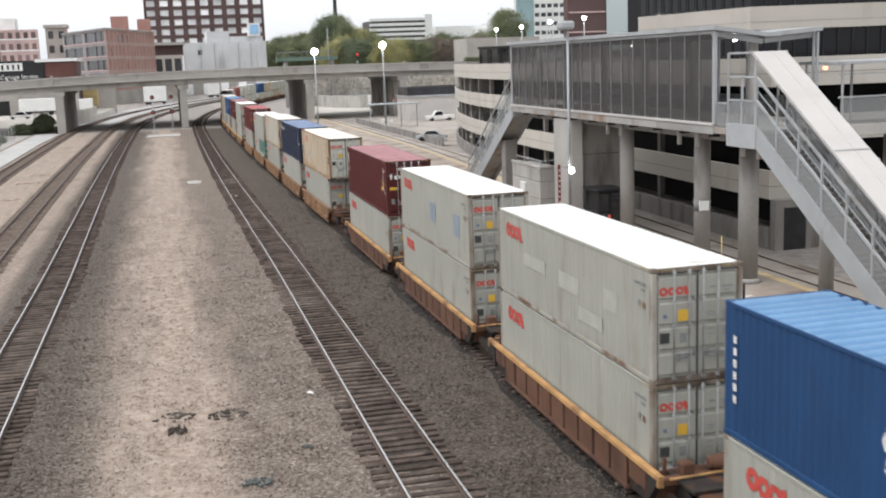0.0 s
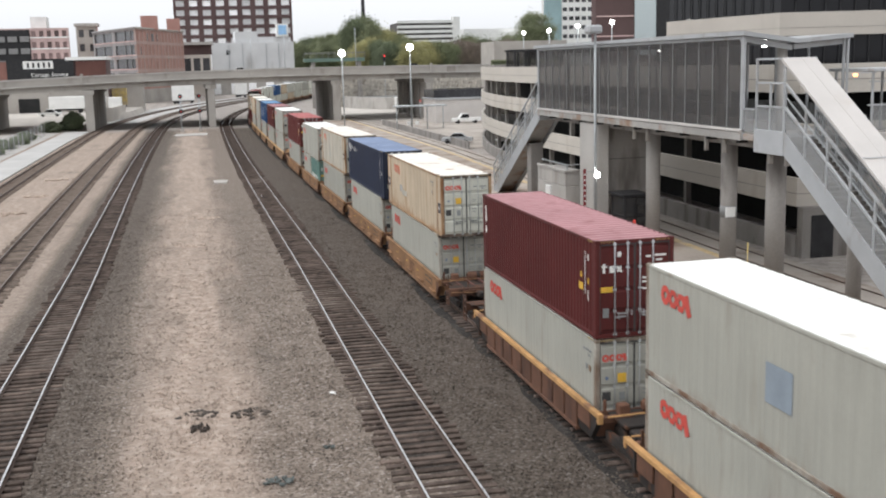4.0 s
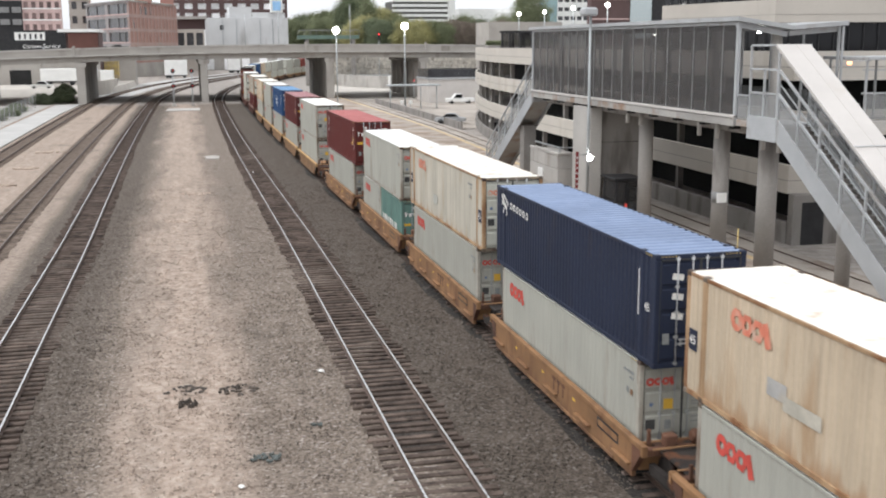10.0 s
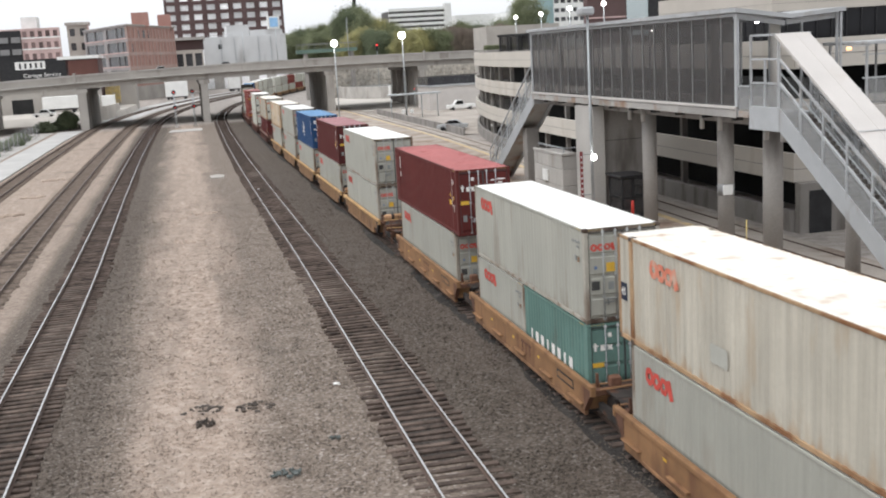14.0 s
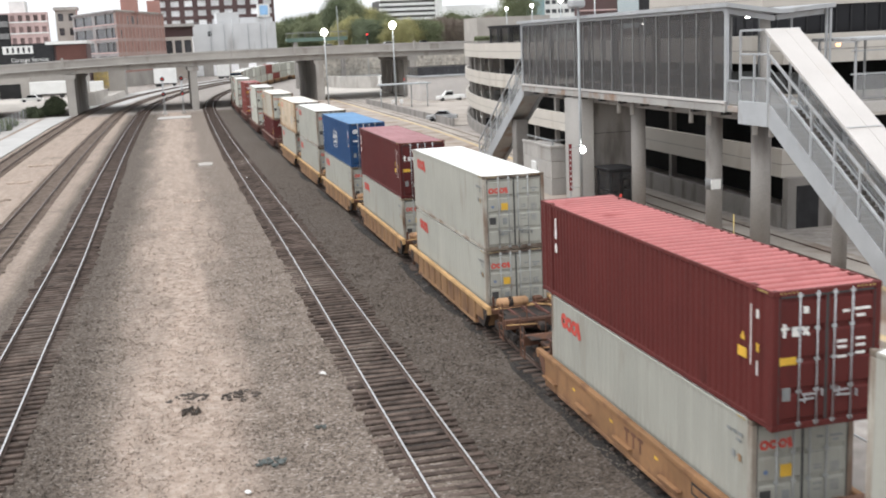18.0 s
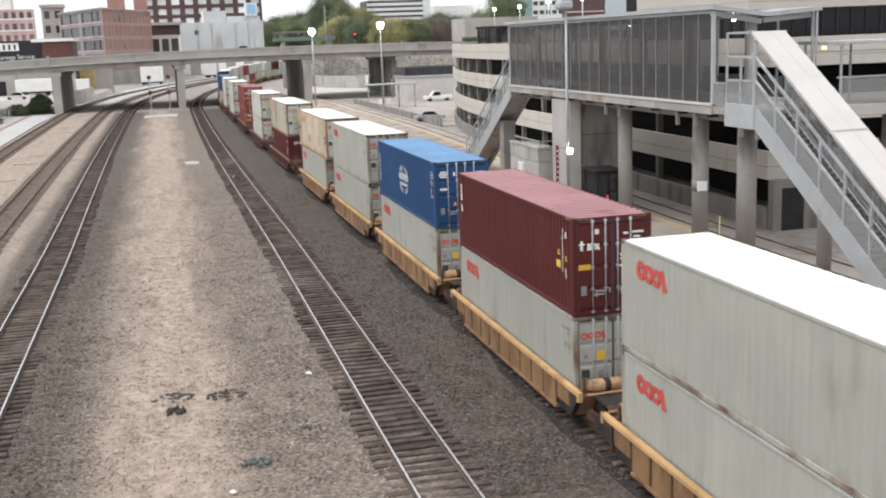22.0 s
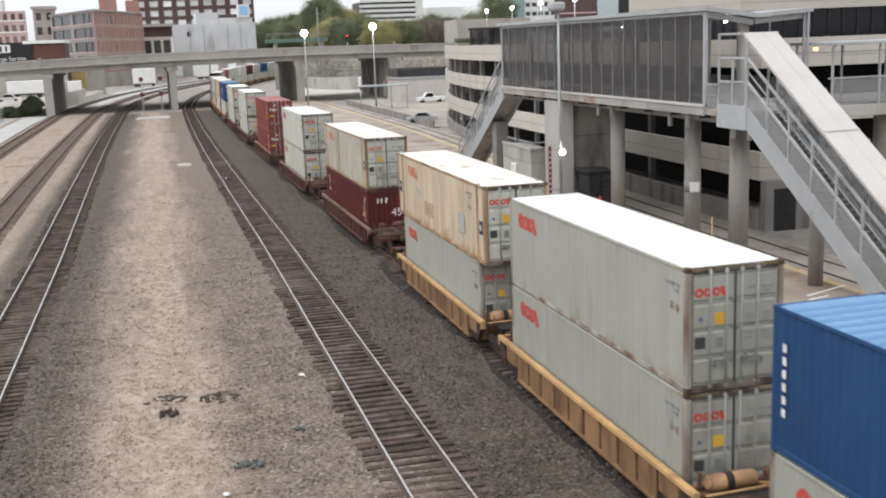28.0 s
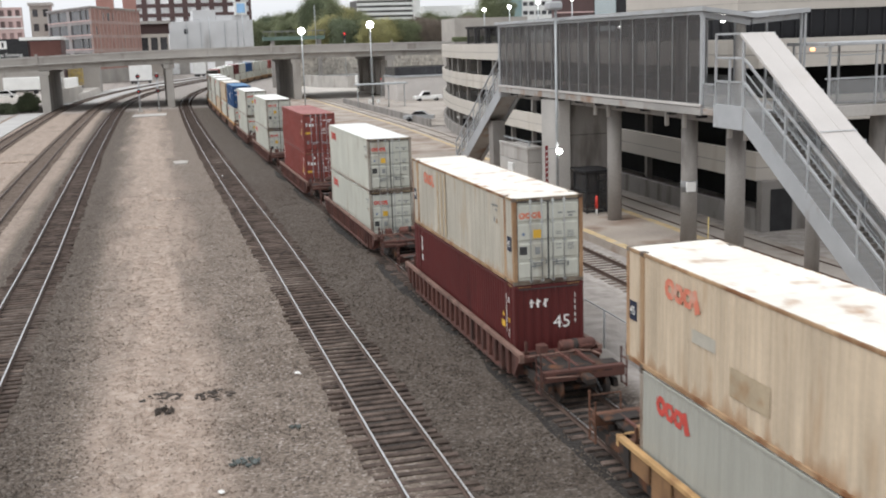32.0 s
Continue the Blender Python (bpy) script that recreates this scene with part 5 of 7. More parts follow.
def build_walkway():
    w = empty("pedestrian_walkway", None, "elevated grey steel and concrete pedestrian walkway with tinted screens", "walkway")
    y0, y1, xa, xb, fl = 45.4, 75.5, 25.0, 30.2, 7.60
    part("deck_slab", soft_box((xa - 0.08, xb, y0, y1, 7.32, fl), 0.03), M["concrete_light"], w)
    n_beam = 10
    for i in range(n_beam):
        a, b = y0 - 0.1 + (y1 - y0 + 0.1) * i / n_beam, y0 - 0.1 + (y1 - y0 + 0.1) * (i + 1) / n_beam
        part("edge_beam", soft_box((xa - 0.16, xa - 0.082, a, b - 0.02, 7.26, 7.64), 0.015), M["rust_concrete"], w, "rust-stained concrete edge beam")
        part("bearing_pad", soft_box((xa - 0.10, xa + 0.35, a + 0.2, a + 0.5, 7.12, 7.255), 0.015), M["dark"], w)
    part("deck_beam", soft_box((xa + 0.8, xa + 1.4, y0 + 0.1, y1 - 0.5, 6.85, 7.32), 0.03), M["concrete"], w)
    part("deck_beam", soft_box((xb - 1.6, xb - 1.0, y0 + 0.1, y1 - 0.5, 6.85, 7.32), 0.03), M["concrete"], w)
    part("bottom_channel", soft_box((xa - 0.21, xa + 0.05, y0 - 0.1, y1, 7.665, 7.78), 0.015), M["deckroof"], w, "white-painted bottom channel")
    part("roof_channel", soft_box((xa - 0.08, xa + 0.06, y0, y1, 11.92, 12.06), 0.015), M["pale_paint"], w)
    # butterfly roof: two slopes meeting in a valley
    for a, za, b, zb in ((xa - 0.25, 12.30, 27.6, 11.90), (27.602, 11.90, xb + 0.25, 12.10)):
        bm = bmesh.new()
        lo = [(a, y0 - 0.35, za - 0.20), (b, y0 - 0.35, zb - 0.20), (b, y1 + 0.5, zb - 0.20), (a, y1 + 0.5, za - 0.20)]
        v = [bm.verts.new(p) for p in lo] + [bm.verts.new((p[0], p[1], p[2] + 0.20)) for p in lo]
        for f in ((3, 2, 1, 0), (4, 5, 6, 7), (0, 1, 5, 4), (1, 2, 6, 5), (2, 3, 7, 6), (3, 0, 4, 7)):
            bm.faces.new([v[i] for i in f])
        part("roof_sheet", bm, M["pale_paint"], w)
    for a, za, b, zb in ((xa - 0.1, 12.07, 27.5, 11.62), (27.6, 11.66, xb + 0.1, 11.86)):
        part("roof_beam", bars(((a, y0 + 0.1, za - 0.12), (b, y0 + 0.1, zb - 0.12), 0.12, 0.24)), M["pale_paint"], w)
    n = 20
    step = (y1 - y0) / n
    for i in range(n + 1):
        y = y0 + i * step
        big = i in (0, n)
        part("post", soft_box((xa - (0.10 if big else 0.03), xa + 0.06, y - (0.10 if big else 0.03), y + (0.10 if big else 0.03), 7.3 if big else 7.8, 12.05 if big else 11.92), 0.008), M["pale_paint"] if big else M["dull_steel"], w)
        if i < n:
            part("screen_panel", boxes((xa - 0.008, xa + 0.008, y + 0.04, y + step - 0.04, 7.8, 11.92)), M["screen"], w)
            part("mid_rail", boxes((xa + 0.012, xa + 0.045, y + 0.04, y + step - 0.04, 8.92, 8.98)), M["steel"], w)
        if i % 2 == 0:
            part("far_post", soft_box((xb - 0.06, xb + 0.06, y - 0.05, y + 0.05, fl, 12.05), 0.01), M["pale_paint"], w)
            if i < n:
                part("far_guard", boxes((xb - 0.008, xb + 0.008, y + 0.05, y + 2 * step - 0.05, 7.7, 8.8)), M["mesh"], w)
        if i % 4 == 0:
            part("valley_column", rods(((27.5, y + 0.9, fl), (27.5, y + 0.9, 11.68), 0.24, 0.24, 14)), M["concrete_light"], w)
    part("notice_board", soft_box((25.10, 25.16, 46.8, 47.35, 8.75, 9.7), 0.01), M["white"], w, "white notice board behind the screen")
    for y in (45.9, 57.4, 66.0):
        part("ceiling_lamp", rods(((26.3, y, 11.55), (26.3, y, 11.62), 0.09, 0.09, 10)), M["lamp_on"] if y < 60 else M["pale_paint"], w)
    # columns below
    for y in (49.1, 58.3):
        col = part("column", rods(((26.35, y, 0.2), (26.35, y, 6.85), 0.42, 0.42, 20)), M["concrete"], w)
        for d in (-0.95, 0.95):
            part("drain_stub", rods(((25.55, y + d, 6.45), (25.55, y + d, 7.18), 0.12, 0.12, 10)), M["concrete_light"], col)
    part("post_notice", rods(((26.35, 49.1, 3.08), (26.35, 49.1, 3.66), 0.432, 0.432, 20)), M["dull_steel"], w, "grey band strapped round the column")
    part("notice_mark", boxes((25.98, 26.50, 48.640, 48.72, 3.12, 3.62)), M["white"], w, "white notice on the band")
    part("end_post", soft_box((xb - 0.02, xb + 0.08, y0 - 0.32, y0 - 0.22, 7.3, 11.85), 0.01), M["pale_paint"], w)
    # near end guard and landing to the near stair
    part("end_guard", boxes((xa - 0.008, xa + 0.008, 44.36, y0 - 0.1, fl + 0.1, 8.70)), M["mesh"], w)
    part("end_landing", soft_box((xa - 0.05, 27.2, 44.32, y0 - 0.12, 7.3, fl), 0.02), M["rust_concrete"], w)
    part("end_rail", bars(((xa, 44.36, 8.74), (xa, y0, 8.74), 0.07)), M["pale_paint"], w)


build_walkway()


def stair(name, label, ya, yb, x0, x1, roofed):
    """A straight flight from the walkway's floor at ya down to the platform at yb."""
    st = empty(name, None, label, "staircase")
    z0, z1 = 7.60, 0.2
    d = 1 if yb > ya else -1
    run, rise = abs(yb - ya), z0 - z1
    k = rise / run

    def zt(y):
        return z0 - k * abs(y - ya)

    for x in (x0, x1 - 0.08):
        part("stringer", side_prism([(ya, z0 - 0.75), (ya, z0 + 0.26), (yb, z1 + 0.26), (yb, z1 - 0.2), (yb - d * 0.9, z1 - 0.2)], x, x + 0.08), M["pale_paint"], st)
    n = 42
    for i in range(n):
        y = ya + d * run * (i + 0.5) / n
        part("tread", boxes((x0 + 0.085, x1 - 0.085, y - 0.16, y + 0.16, zt(y) - 0.20, zt(y) - 0.02)), M["concrete"], st)
    # the rust-stained tan also stands in for light bounced off the ground
    part("underside", side_prism([(ya, z0 - 0.40), (ya, z0 - 0.30), (yb, z1 - 0.20), (yb, z1 - 0.28)], x0 + 0.09, x1 - 0.09), M["rust_concrete"], st, "plain soffit under the treads")
    posts = 7
    for x in (x0 + 0.04, x1 - 0.04):
        for i in range(posts + 1):
            y = ya + d * run * i / posts
            part("baluster_post", bars(((x, y, zt(y)), (x, y, zt(y) + (2.3 if roofed else 2.2)), 0.09)), M["pale_paint"], st)
            if i < posts:
                yn = ya + d * run * (i + 1) / posts
                part("mesh_panel", side_prism([(y + d * 0.06, zt(y) + 0.1), (yn - d * 0.06, zt(yn) + 0.1), (yn - d * 0.06, zt(yn) + 1.25), (y + d * 0.06, zt(y) + 1.25)], x - 0.006, x + 0.006), M["mesh"], st)
        for h, wd in ((1.32, 0.10), (2.32, 0.10)):
            part("handrail", bars(((x, ya, zt(ya) + h), (x, yb, zt(yb) + h), wd, 0.09)), M["pale_paint"], st)
        for h in (0.95, 1.75):
            part("inner_rail", bars(((x + 0.03, ya, zt(ya) + h), (x + 0.03, yb, zt(yb) + h), 0.04)), M["steel"], st)
    if roofed:
        part("stair_roof", side_prism([(ya, z0 + 3.30), (ya, z0 + 3.44), (yb, z1 + 3.36), (yb, z1 + 3.22)], x0 - 0.19, x1 - 0.16), M["deckroof"], st, "sloping white sheet roof over the flight")
        y = ya + (yb - ya) * 0.52
        part("roof_seam", side_prism([(y - 0.02, zt(y) + 3.43), (y + 0.02, zt(y) + 3.43), (y + 0.02, zt(y) + 3.462), (y - 0.02, zt(y) + 3.437)], x0 - 0.19, x1 - 0.16), M["pale_paint"], st)
        part("roof_ridge", bars(((x0 + 0.75, ya, z0 + 3.442), (x0 + 0.75, yb, z1 + 3.362), 0.03, 0.02)), M["deckroof"], st)
        for i in range(4):
            y = ya + (yb - ya) * (i + 0.2) / 4
            part("roof_post", bars(((x1 - 0.04, y, zt(y)), (x1 - 0.04, y, zt(y) + 3.3), 0.10)), M["pale_paint"], st)
    return st


near = stair("near_stair", "grey steel staircase with wire mesh sides and sloping white roof", 41.8, 30.3, 25.0, 26.6, True)
part("landing", soft_box((25.0, 27.0, 41.8, 44.28, 6.85, 7.60), 0.03), M["pale_paint"], near)
part("landing_fascia", soft_box((24.97, 25.05, 41.8, 44.30, 6.80, 7.86), 0.01), M["pale_paint"], near)
for y in (42.3, 43.7):
    part("drain_stub", rods(((25.5, y, 6.30), (25.5, y, 6.86), 0.12, 0.12, 10)), M["concrete_light"], near)
part("landing_panel", boxes((25.02, 25.035, 41.9, 44.2, 7.62, 8.85)), M["mesh"], near)
for y in (41.86, 43.0, 44.22):
    part("landing_post", bars(((25.03, y, 7.6), (25.03, y, 11.0 if y != 43.0 else 9.95), 0.09)), M["pale_paint"], near)
for h in (8.9, 9.95, 11.0):
    part("landing_rail", bars(((25.03, 41.86, h), (25.03, 44.22, h), 0.09)), M["pale_paint"], near)
part("landing_rail", bars(((25.03, 41.86, 11.0), (26.55, 41.86, 11.0), 0.09)), M["pale_paint"], near)
part("landing_rail", bars(((25.03, 44.22, 11.0), (26.9, 44.22, 11.0), 0.09)), M["pale_paint"], near)
part("column", rods(((26.3, 44.5, 0.2), (26.3, 44.5, 6.85), 0.46, 0.46, 20)), M["concrete"], near)
part("column_base", rods(((26.3, 44.5, 0.2), (26.3, 44.5, 0.42), 0.62, 0.52, 20)), M["rust_concrete"], near)
part("column", rods(((26.95, 39.2, 0.2), (26.95, 39.2, 5.4), 0.32, 0.32, 16)), M["concrete"], near)
part("lamp", rods(((25.5, 41.6, 10.55), (25.5, 41.6, 10.68), 0.12, 0.12, 10)), M["lamp_on"], near, "small lit lamp under the stair roof")
far = stair("far_stair", "grey steel staircase down to the far end of the platform", 75.6, 88.2, 25.0, 26.6, False)
part("landing", soft_box((25.0, 27.0, 75.52, 75.75, 6.85, 7.60), 0.03), M["pale_paint"], far)
part("pier", soft_box((25.3, 26.3, 78.6, 79.6, 0.2, 4.9), 0.03), M["concrete"], far)

shaft = empty("lift_shaft", None, "plain board-marked concrete lift shaft below the walkway", "lift shaft")
part("shaft_wall", soft_box((25.8, 28.7, 64.5, 69.0, 0.2, 7.3), 0.04), M["concrete"], shaft)
part("corner_pillar", soft_box((24.95, 25.78, 63.8, 66.9, 0.2, 7.15), 0.04), M["concrete_light"], shaft)
for z in (2.4, 4.8):
    part("joint", boxes((26.0, 28.6, 64.490, 64.499, z, z + 0.03)), M["black"], shaft)
M["maroon_board"] = surface("dark_red_board", (0.22, 0.03, 0.035), 0.6, 0, 0.12, 1.0, 20, 0.03)
kiosk = empty("equipment_block", None, "low concrete equipment block with a red striped board", "kiosk")
for z0, z1 in ((0.2, 1.36), (1.38, 2.54), (2.56, 3.5)):
    part("block_wall", soft_box((24.85, 26.5, 69.5, 75.6, z0, z1), 0.03), M["concrete_light"], kiosk)
part("coping", soft_box((24.80, 24.98, 69.45, 75.65, 3.5, 3.68), 0.02), M["concrete_light"], kiosk)
part("coping", soft_box((24.99, 26.55, 69.45, 69.65, 3.5, 3.68), 0.02), M["concrete_light"], kiosk)
part("top_frame", bars(((25.1, 69.8, 3.5), (25.1, 69.8, 4.0), 0.08), ((26.3, 69.8, 3.5), (26.3, 69.8, 4.0), 0.08), ((25.1, 69.8, 4.0), (26.3, 69.8, 4.0), 0.08), ((25.1, 69.8, 4.0), (25.1, 75.2, 4.0), 0.08)), M["steel"], kiosk)
part("meter_box", soft_box((24.70, 24.845, 72.4, 73.4, 1.5, 2.3), 0.03), M["white"], kiosk, "pale box on the block's side")
part("board_arm", bars(((24.26, 63.92, 1.5), (24.94, 63.92, 1.5), 0.05), ((24.26, 63.92, 4.1), (24.94, 63.92, 4.1), 0.05), ((24.17, 63.98, 0.2), (24.17, 63.98, 4.3), 0.05)), M["steel"], kiosk)
part("striped_board", boxes((24.08, 24.26, 63.9, 63.95, 1.3, 4.3)), M["maroon_board"], kiosk, "dark red board with pale dots")
for k in range(8):
    part("pale_dot", boxes((24.13, 24.21, 63.885, 63.898, 1.5 + 0.34 * k, 1.62 + 0.34 * k)), M["white"], kiosk)
cage = empty("waiting_shelter", None, "dark metal-framed shelter on the platform", "shelter")
bm = bmesh.new()
for x in (25.7, 26.45, 27.2):
    for y in (61.0, 63.0):
        add_bar(bm, (x, y, 0.2), (x, y, 2.75), 0.09)
for y in (61.0, 63.0):
    for z in (0.3, 1.5, 2.7):
        add_bar(bm, (25.7, y, z), (27.2, y, z), 0.08)
for x in (25.7, 27.2):
    for z in (0.3, 1.5, 2.7):
        add_bar(bm, (x, 61.0, z), (x, 63.0, z), 0.08)
part("frame", bm, M["black"], cage)
part("shelter_roof", soft_box((25.5, 27.4, 60.8, 63.2, 2.78, 2.9), 0.02), M["black"], cage)
M["smoked"] = glass_like("smoked_shelter_panel", (0.05, 0.05, 0.052), 0.4, 0.38)
for name, b in (("back_panel", (25.75, 27.15, 62.95, 62.97, 0.4, 2.65)), ("front_panel", (25.75, 27.15, 60.97, 60.985, 0.32, 2.65)), ("side_panel", (25.69, 25.705, 61.06, 62.94, 0.32, 2.65)), ("side_panel", (27.195, 27.21, 61.06, 62.94, 0.32, 2.65))):
    part(name, boxes(b), M["smoked"], cage)
part("door_frame", bars(((26.35, 60.93, 0.2), (26.35, 60.93, 2.25), 0.09), ((27.05, 60.93, 0.2), (27.05, 60.93, 2.25), 0.09), ((26.35, 60.93, 2.25), (27.05, 60.93, 2.25), 0.09)), M["black"], cage)
post = empty("red_post", None, "small red and white marker post", "post")
part("stem", rods(((26.05, 60.3, 0.2), (26.05, 60.3, 0.6), 0.07, 0.07, 8)), M["white"], post)
part("cap", rods(((26.05, 60.3, 0.6), (26.05, 60.3, 1.4), 0.10, 0.08, 10)), M["red"], post)
bol = empty("yellow_signpost", None, "thin yellow pole with a yellow board", "post")
part("pole", rods(((24.75, 44.2, 0.2), (24.75, 44.2, 2.6), 0.035, 0.035, 6)), M["yellow"], bol)
part("board", side_prism([(44.0, 0.55), (44.4, 0.55), (44.25, 0.95), (44.15, 0.95)], 24.55, 24.95), M["yellow"], bol)
for y in (40.9, 41.7):
    b = empty("bollard", None, "short dark steel bollard at the platform edge", "bollard", "bollards on the platform")
    part("tube", rods(((24.0, y, 0.2), (24.0, y, 1.05), 0.06, 0.06, 8)), M["black"], b)


def build_lamp_post(x, y, z_lamp, z_top, label, head=True):
    lp = empty("lamp_post", None, label, "lamp post")
    part("pole", rods(((x, y, 0.2), (x, y, z_top), 0.11, 0.08, 10)), M["steel"], lp)
    if head:
        part("box_head", soft_box((x - 0.6, x + 0.35, y - 0.4, y + 0.4, z_top - 0.2, z_top + 0.32), 0.12), M["pale_paint"], lp, "grey boxy lamp head")
    lamp = part("lamp", rods(((x, y - 0.16, z_lamp), (x, y - 0.36, z_lamp), 0.13, 0.20, 12)), M["lamp_on"], lp, "lit white lamp")
    part("bracket", bars(((x, y, z_lamp + 0.1), (x, y - 0.2, z_lamp + 0.1), 0.06)), M["steel"], lp)


build_lamp_post(24.3, 62.4, 4.10, 12.95, "grey steel lamp post with lit lamp and white box")


# ---- the parking building and the offices above it ----
def wall_x(y):
    return 33.0 + (y - 54.0) * 0.02 + (max(y - 105.0, 0.0)) ** 2 / 340.0


def garage_outline(inset=0.0):
    """Plan outline of a storey, counter-clockwise from the near corner."""
    pts = [(wall_x(53.6) + inset, 53.6 + inset), (75.0, 50.0 + inset), (75.0, 165.0 - inset)]
    for k in range(25):
        y = 165.0 - inset - (60.0 - inset) * k / 24
        pts.append((wall_x(y) + inset, y))
    return pts


def outline_ring(outer, inner, z0, z1):
    """A wall band between two outlines of equal length."""
    bm = bmesh.new()
    k = len(outer)
    rows = [[bm.verts.new((x, y, z)) for x, y in o] for o, z in ((outer, z0), (outer, z1), (inner, z1), (inner, z0))]
    for r in range(4):
        a, b = rows[r], rows[(r + 1) % 4]
        for i in range(k):
            bm.faces.new((a[i], a[(i + 1) % k], b[(i + 1) % k], b[i]))
    bmesh.ops.recalc_face_normals(bm, faces=bm.faces[:])
    return bm


M["pale_precast"] = surface("pale_cream_precast", (0.53, 0.495, 0.445), 0.8, 0, 0.07, 0.25, 12, 0.08, (0.42, 0.37, 0.31), 0.14, 0.5, 5.0)


def build_garage():
    g = empty("parking_building", None, "beige concrete parking building with dark open storeys", "building")
    out, ins = garage_outline(), garage_outline(0.35)
    for z0, z1 in ((2.65, 4.25), (5.9, 7.35), (9.0, 10.62)):
        part("parapet_band", outline_ring(out, ins, z0, z1), M["pale_precast"], g)
        part("band_groove", outline_ring([(x, y) for x, y in garage_outline(-0.012)], garage_outline(0.005), z0 + 0.72, z0 + 0.76), M["concrete"], g)
        part("floor_slab", prism(garage_outline(0.36), z0, z0 + 0.3), M["concrete"], g)
    part("plinth_wall", outline_ring(out, ins, -0.3, 1.0), M["concrete"], g)
    # added black core, standing in for the unlit depth of the storeys
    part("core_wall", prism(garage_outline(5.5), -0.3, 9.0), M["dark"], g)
    for i in range(17):
        y = 57.0 + i * 6.3
        part("storey_column", boxes((wall_x(y) + 0.6, wall_x(y) + 1.0, y - 0.2, y + 0.2, -0.3, 9.0)), M["concrete"], g)
    part("end_wall", boxes((33.05, 60.0, 53.0, 53.55, -0.3, 2.64)), M["concrete"], g)
    part("doorway", boxes((33.6, 35.0, 52.96, 52.995, -0.3, 2.2)), M["black"], g, "dark steel door")
    part("ramp_wall", boxes((33.6, 34.0, 62.0, 100.0, -0.3, 0.6)), M["concrete"], g)
    return g


build_garage()


def build_office():
    o = empty("office_building", None, "beige office building with long dark strip windows", "building")
    c, l, r = (41.3, 70.0), (39.2, 84.3), (62.0, 64.9)
    back = (66.0, 92.0)
    plan = [c, r, back, (l[0] + 4, l[1] + 8), l]

    def inset(d):
        cx, cy = sum(p[0] for p in plan) / 5, sum(p[1] for p in plan) / 5
        return [(p[0] + (cx - p[0]) * d, p[1] + (cy - p[1]) * d) for p in plan]

    for z0, z1 in ((10.3, 12.5), (14.15, 16.4), (18.0, 20.2)):
        win = part("strip_window", prism(inset(0.02), z0, z1), M["window_dark"], o, "long dark strip window")
        for a, b, n in ((c, r, 20), (c, l, 13)):
            for i in range(1, n):
                x, y = a[0] + (b[0] - a[0]) * i / n, a[1] + (b[1] - a[1]) * i / n
                part("mullion", boxes((x + 0.05, x + 0.11, y + 0.05, y + 0.11, z0, z1)), M["black"], win)
    for z0, z1 in ((7.4, 10.3), (12.5, 14.15), (16.4, 18.0), (20.2, 22.5)):
        part("beige_band", prism(plan, z0, z1), M["beige"], o)
        if z0 > 8:
            part("band_groove", prism(inset(-0.0012), z0 + 0.55, z0 + 0.58), M["concrete"], o)
    part("office_roof", prism(inset(0.01), 22.5, 22.8), M["concrete"], o)


build_office()


def build_side_bridge():
    w = empty("covered_footbridge", None, "grey covered footbridge towards the parking building", "footbridge")
    x0, x1, ya, yb = 30.4, 60.0, 43.6, 46.6
    part("deck", soft_box((x0, x1, ya, yb, 6.95, 7.5), 0.03), M["concrete_light"], w)
    part("roof_sheet", soft_box((x0, x1, ya - 0.3, yb + 0.3, 10.30, 10.45), 0.02), M["pale_paint"], w)
    for i in range(12):
        x = x0 + 0.2 + i * 2.55
        for y in (ya + 0.05, yb - 0.05):
            part("post", bars(((x, y, 7.5), (x, y, 10.3), 0.09)), M["pale_paint"], w)
        if i < 11:
            part("mesh_panel", boxes((x + 0.06, x + 2.49, ya + 0.04, ya + 0.055, 7.6, 8.72)), M["mesh"], w)
    part("handrail", bars(((x0, ya + 0.05, 8.78), (x1, ya + 0.05, 8.78), 0.08)), M["pale_paint"], w)
    part("upper_rail", bars(((x0, ya + 0.05, 9.85), (x1, ya + 0.05, 9.85), 0.06)), M["pale_paint"], w)
    for x in (34.5, 46.0, 58.0):
        part("column", rods(((x, 45.1, -0.3), (x, 45.1, 6.95), 0.4, 0.4, 16)), M["concrete"], w)
    part("orange_lamp", rods(((29.5, 43.4, 10.1), (29.5, 43.4, 10.24), 0.10, 0.11, 10)), M["lamp_orange"], w, "lit orange lamp")
    part("lamp_bracket", bars(((29.5, 43.4, 10.27), (30.6, 43.4, 10.27), 0.05)), M["pale_paint"], w)
    part("orange_lamp", rods(((35.2, 43.4, 9.75), (35.2, 43.4, 9.95), 0.11, 0.11, 10)), M["lamp_orange"], w, "lit orange lamp")


build_side_bridge()


# ---- the road overpass ----
M["girder"] = surface("streaked_overpass_concrete", (0.365, 0.343, 0.315), 0.88, 0, 0.14, 0.2, 9, 0.15, (0.20, 0.175, 0.15), 0.24, 0.45, 6.0)


def crown(x):
    return -0.00030 * (x - 22.0) ** 2 if x < 22 else -0.0002 * (x - 22.0) ** 2


def strip_x(name, parent, prof, x0, x1, mat, step=8.0, label=""):
    """A profile (y, z) swept along x, following the crown of the deck."""
    xs = list(np.arange(x0, x1 + 0.1, step))
    k = len(prof)
    v = [(x, y, z + crown(x)) for x in xs for y, z in prof]
    f = [(i * k + j, i * k + (j + 1) % k, (i + 1) * k + (j + 1) % k, (i + 1) * k + j) for i in range(len(xs) - 1) for j in range(k)]
    f += [tuple(range(k)), tuple(range((len(xs) - 1) * k, len(xs) * k))[::-1]]
    return tagged(mesh_ob(name, v, [q[::-1] for q in f], mat, parent), label)


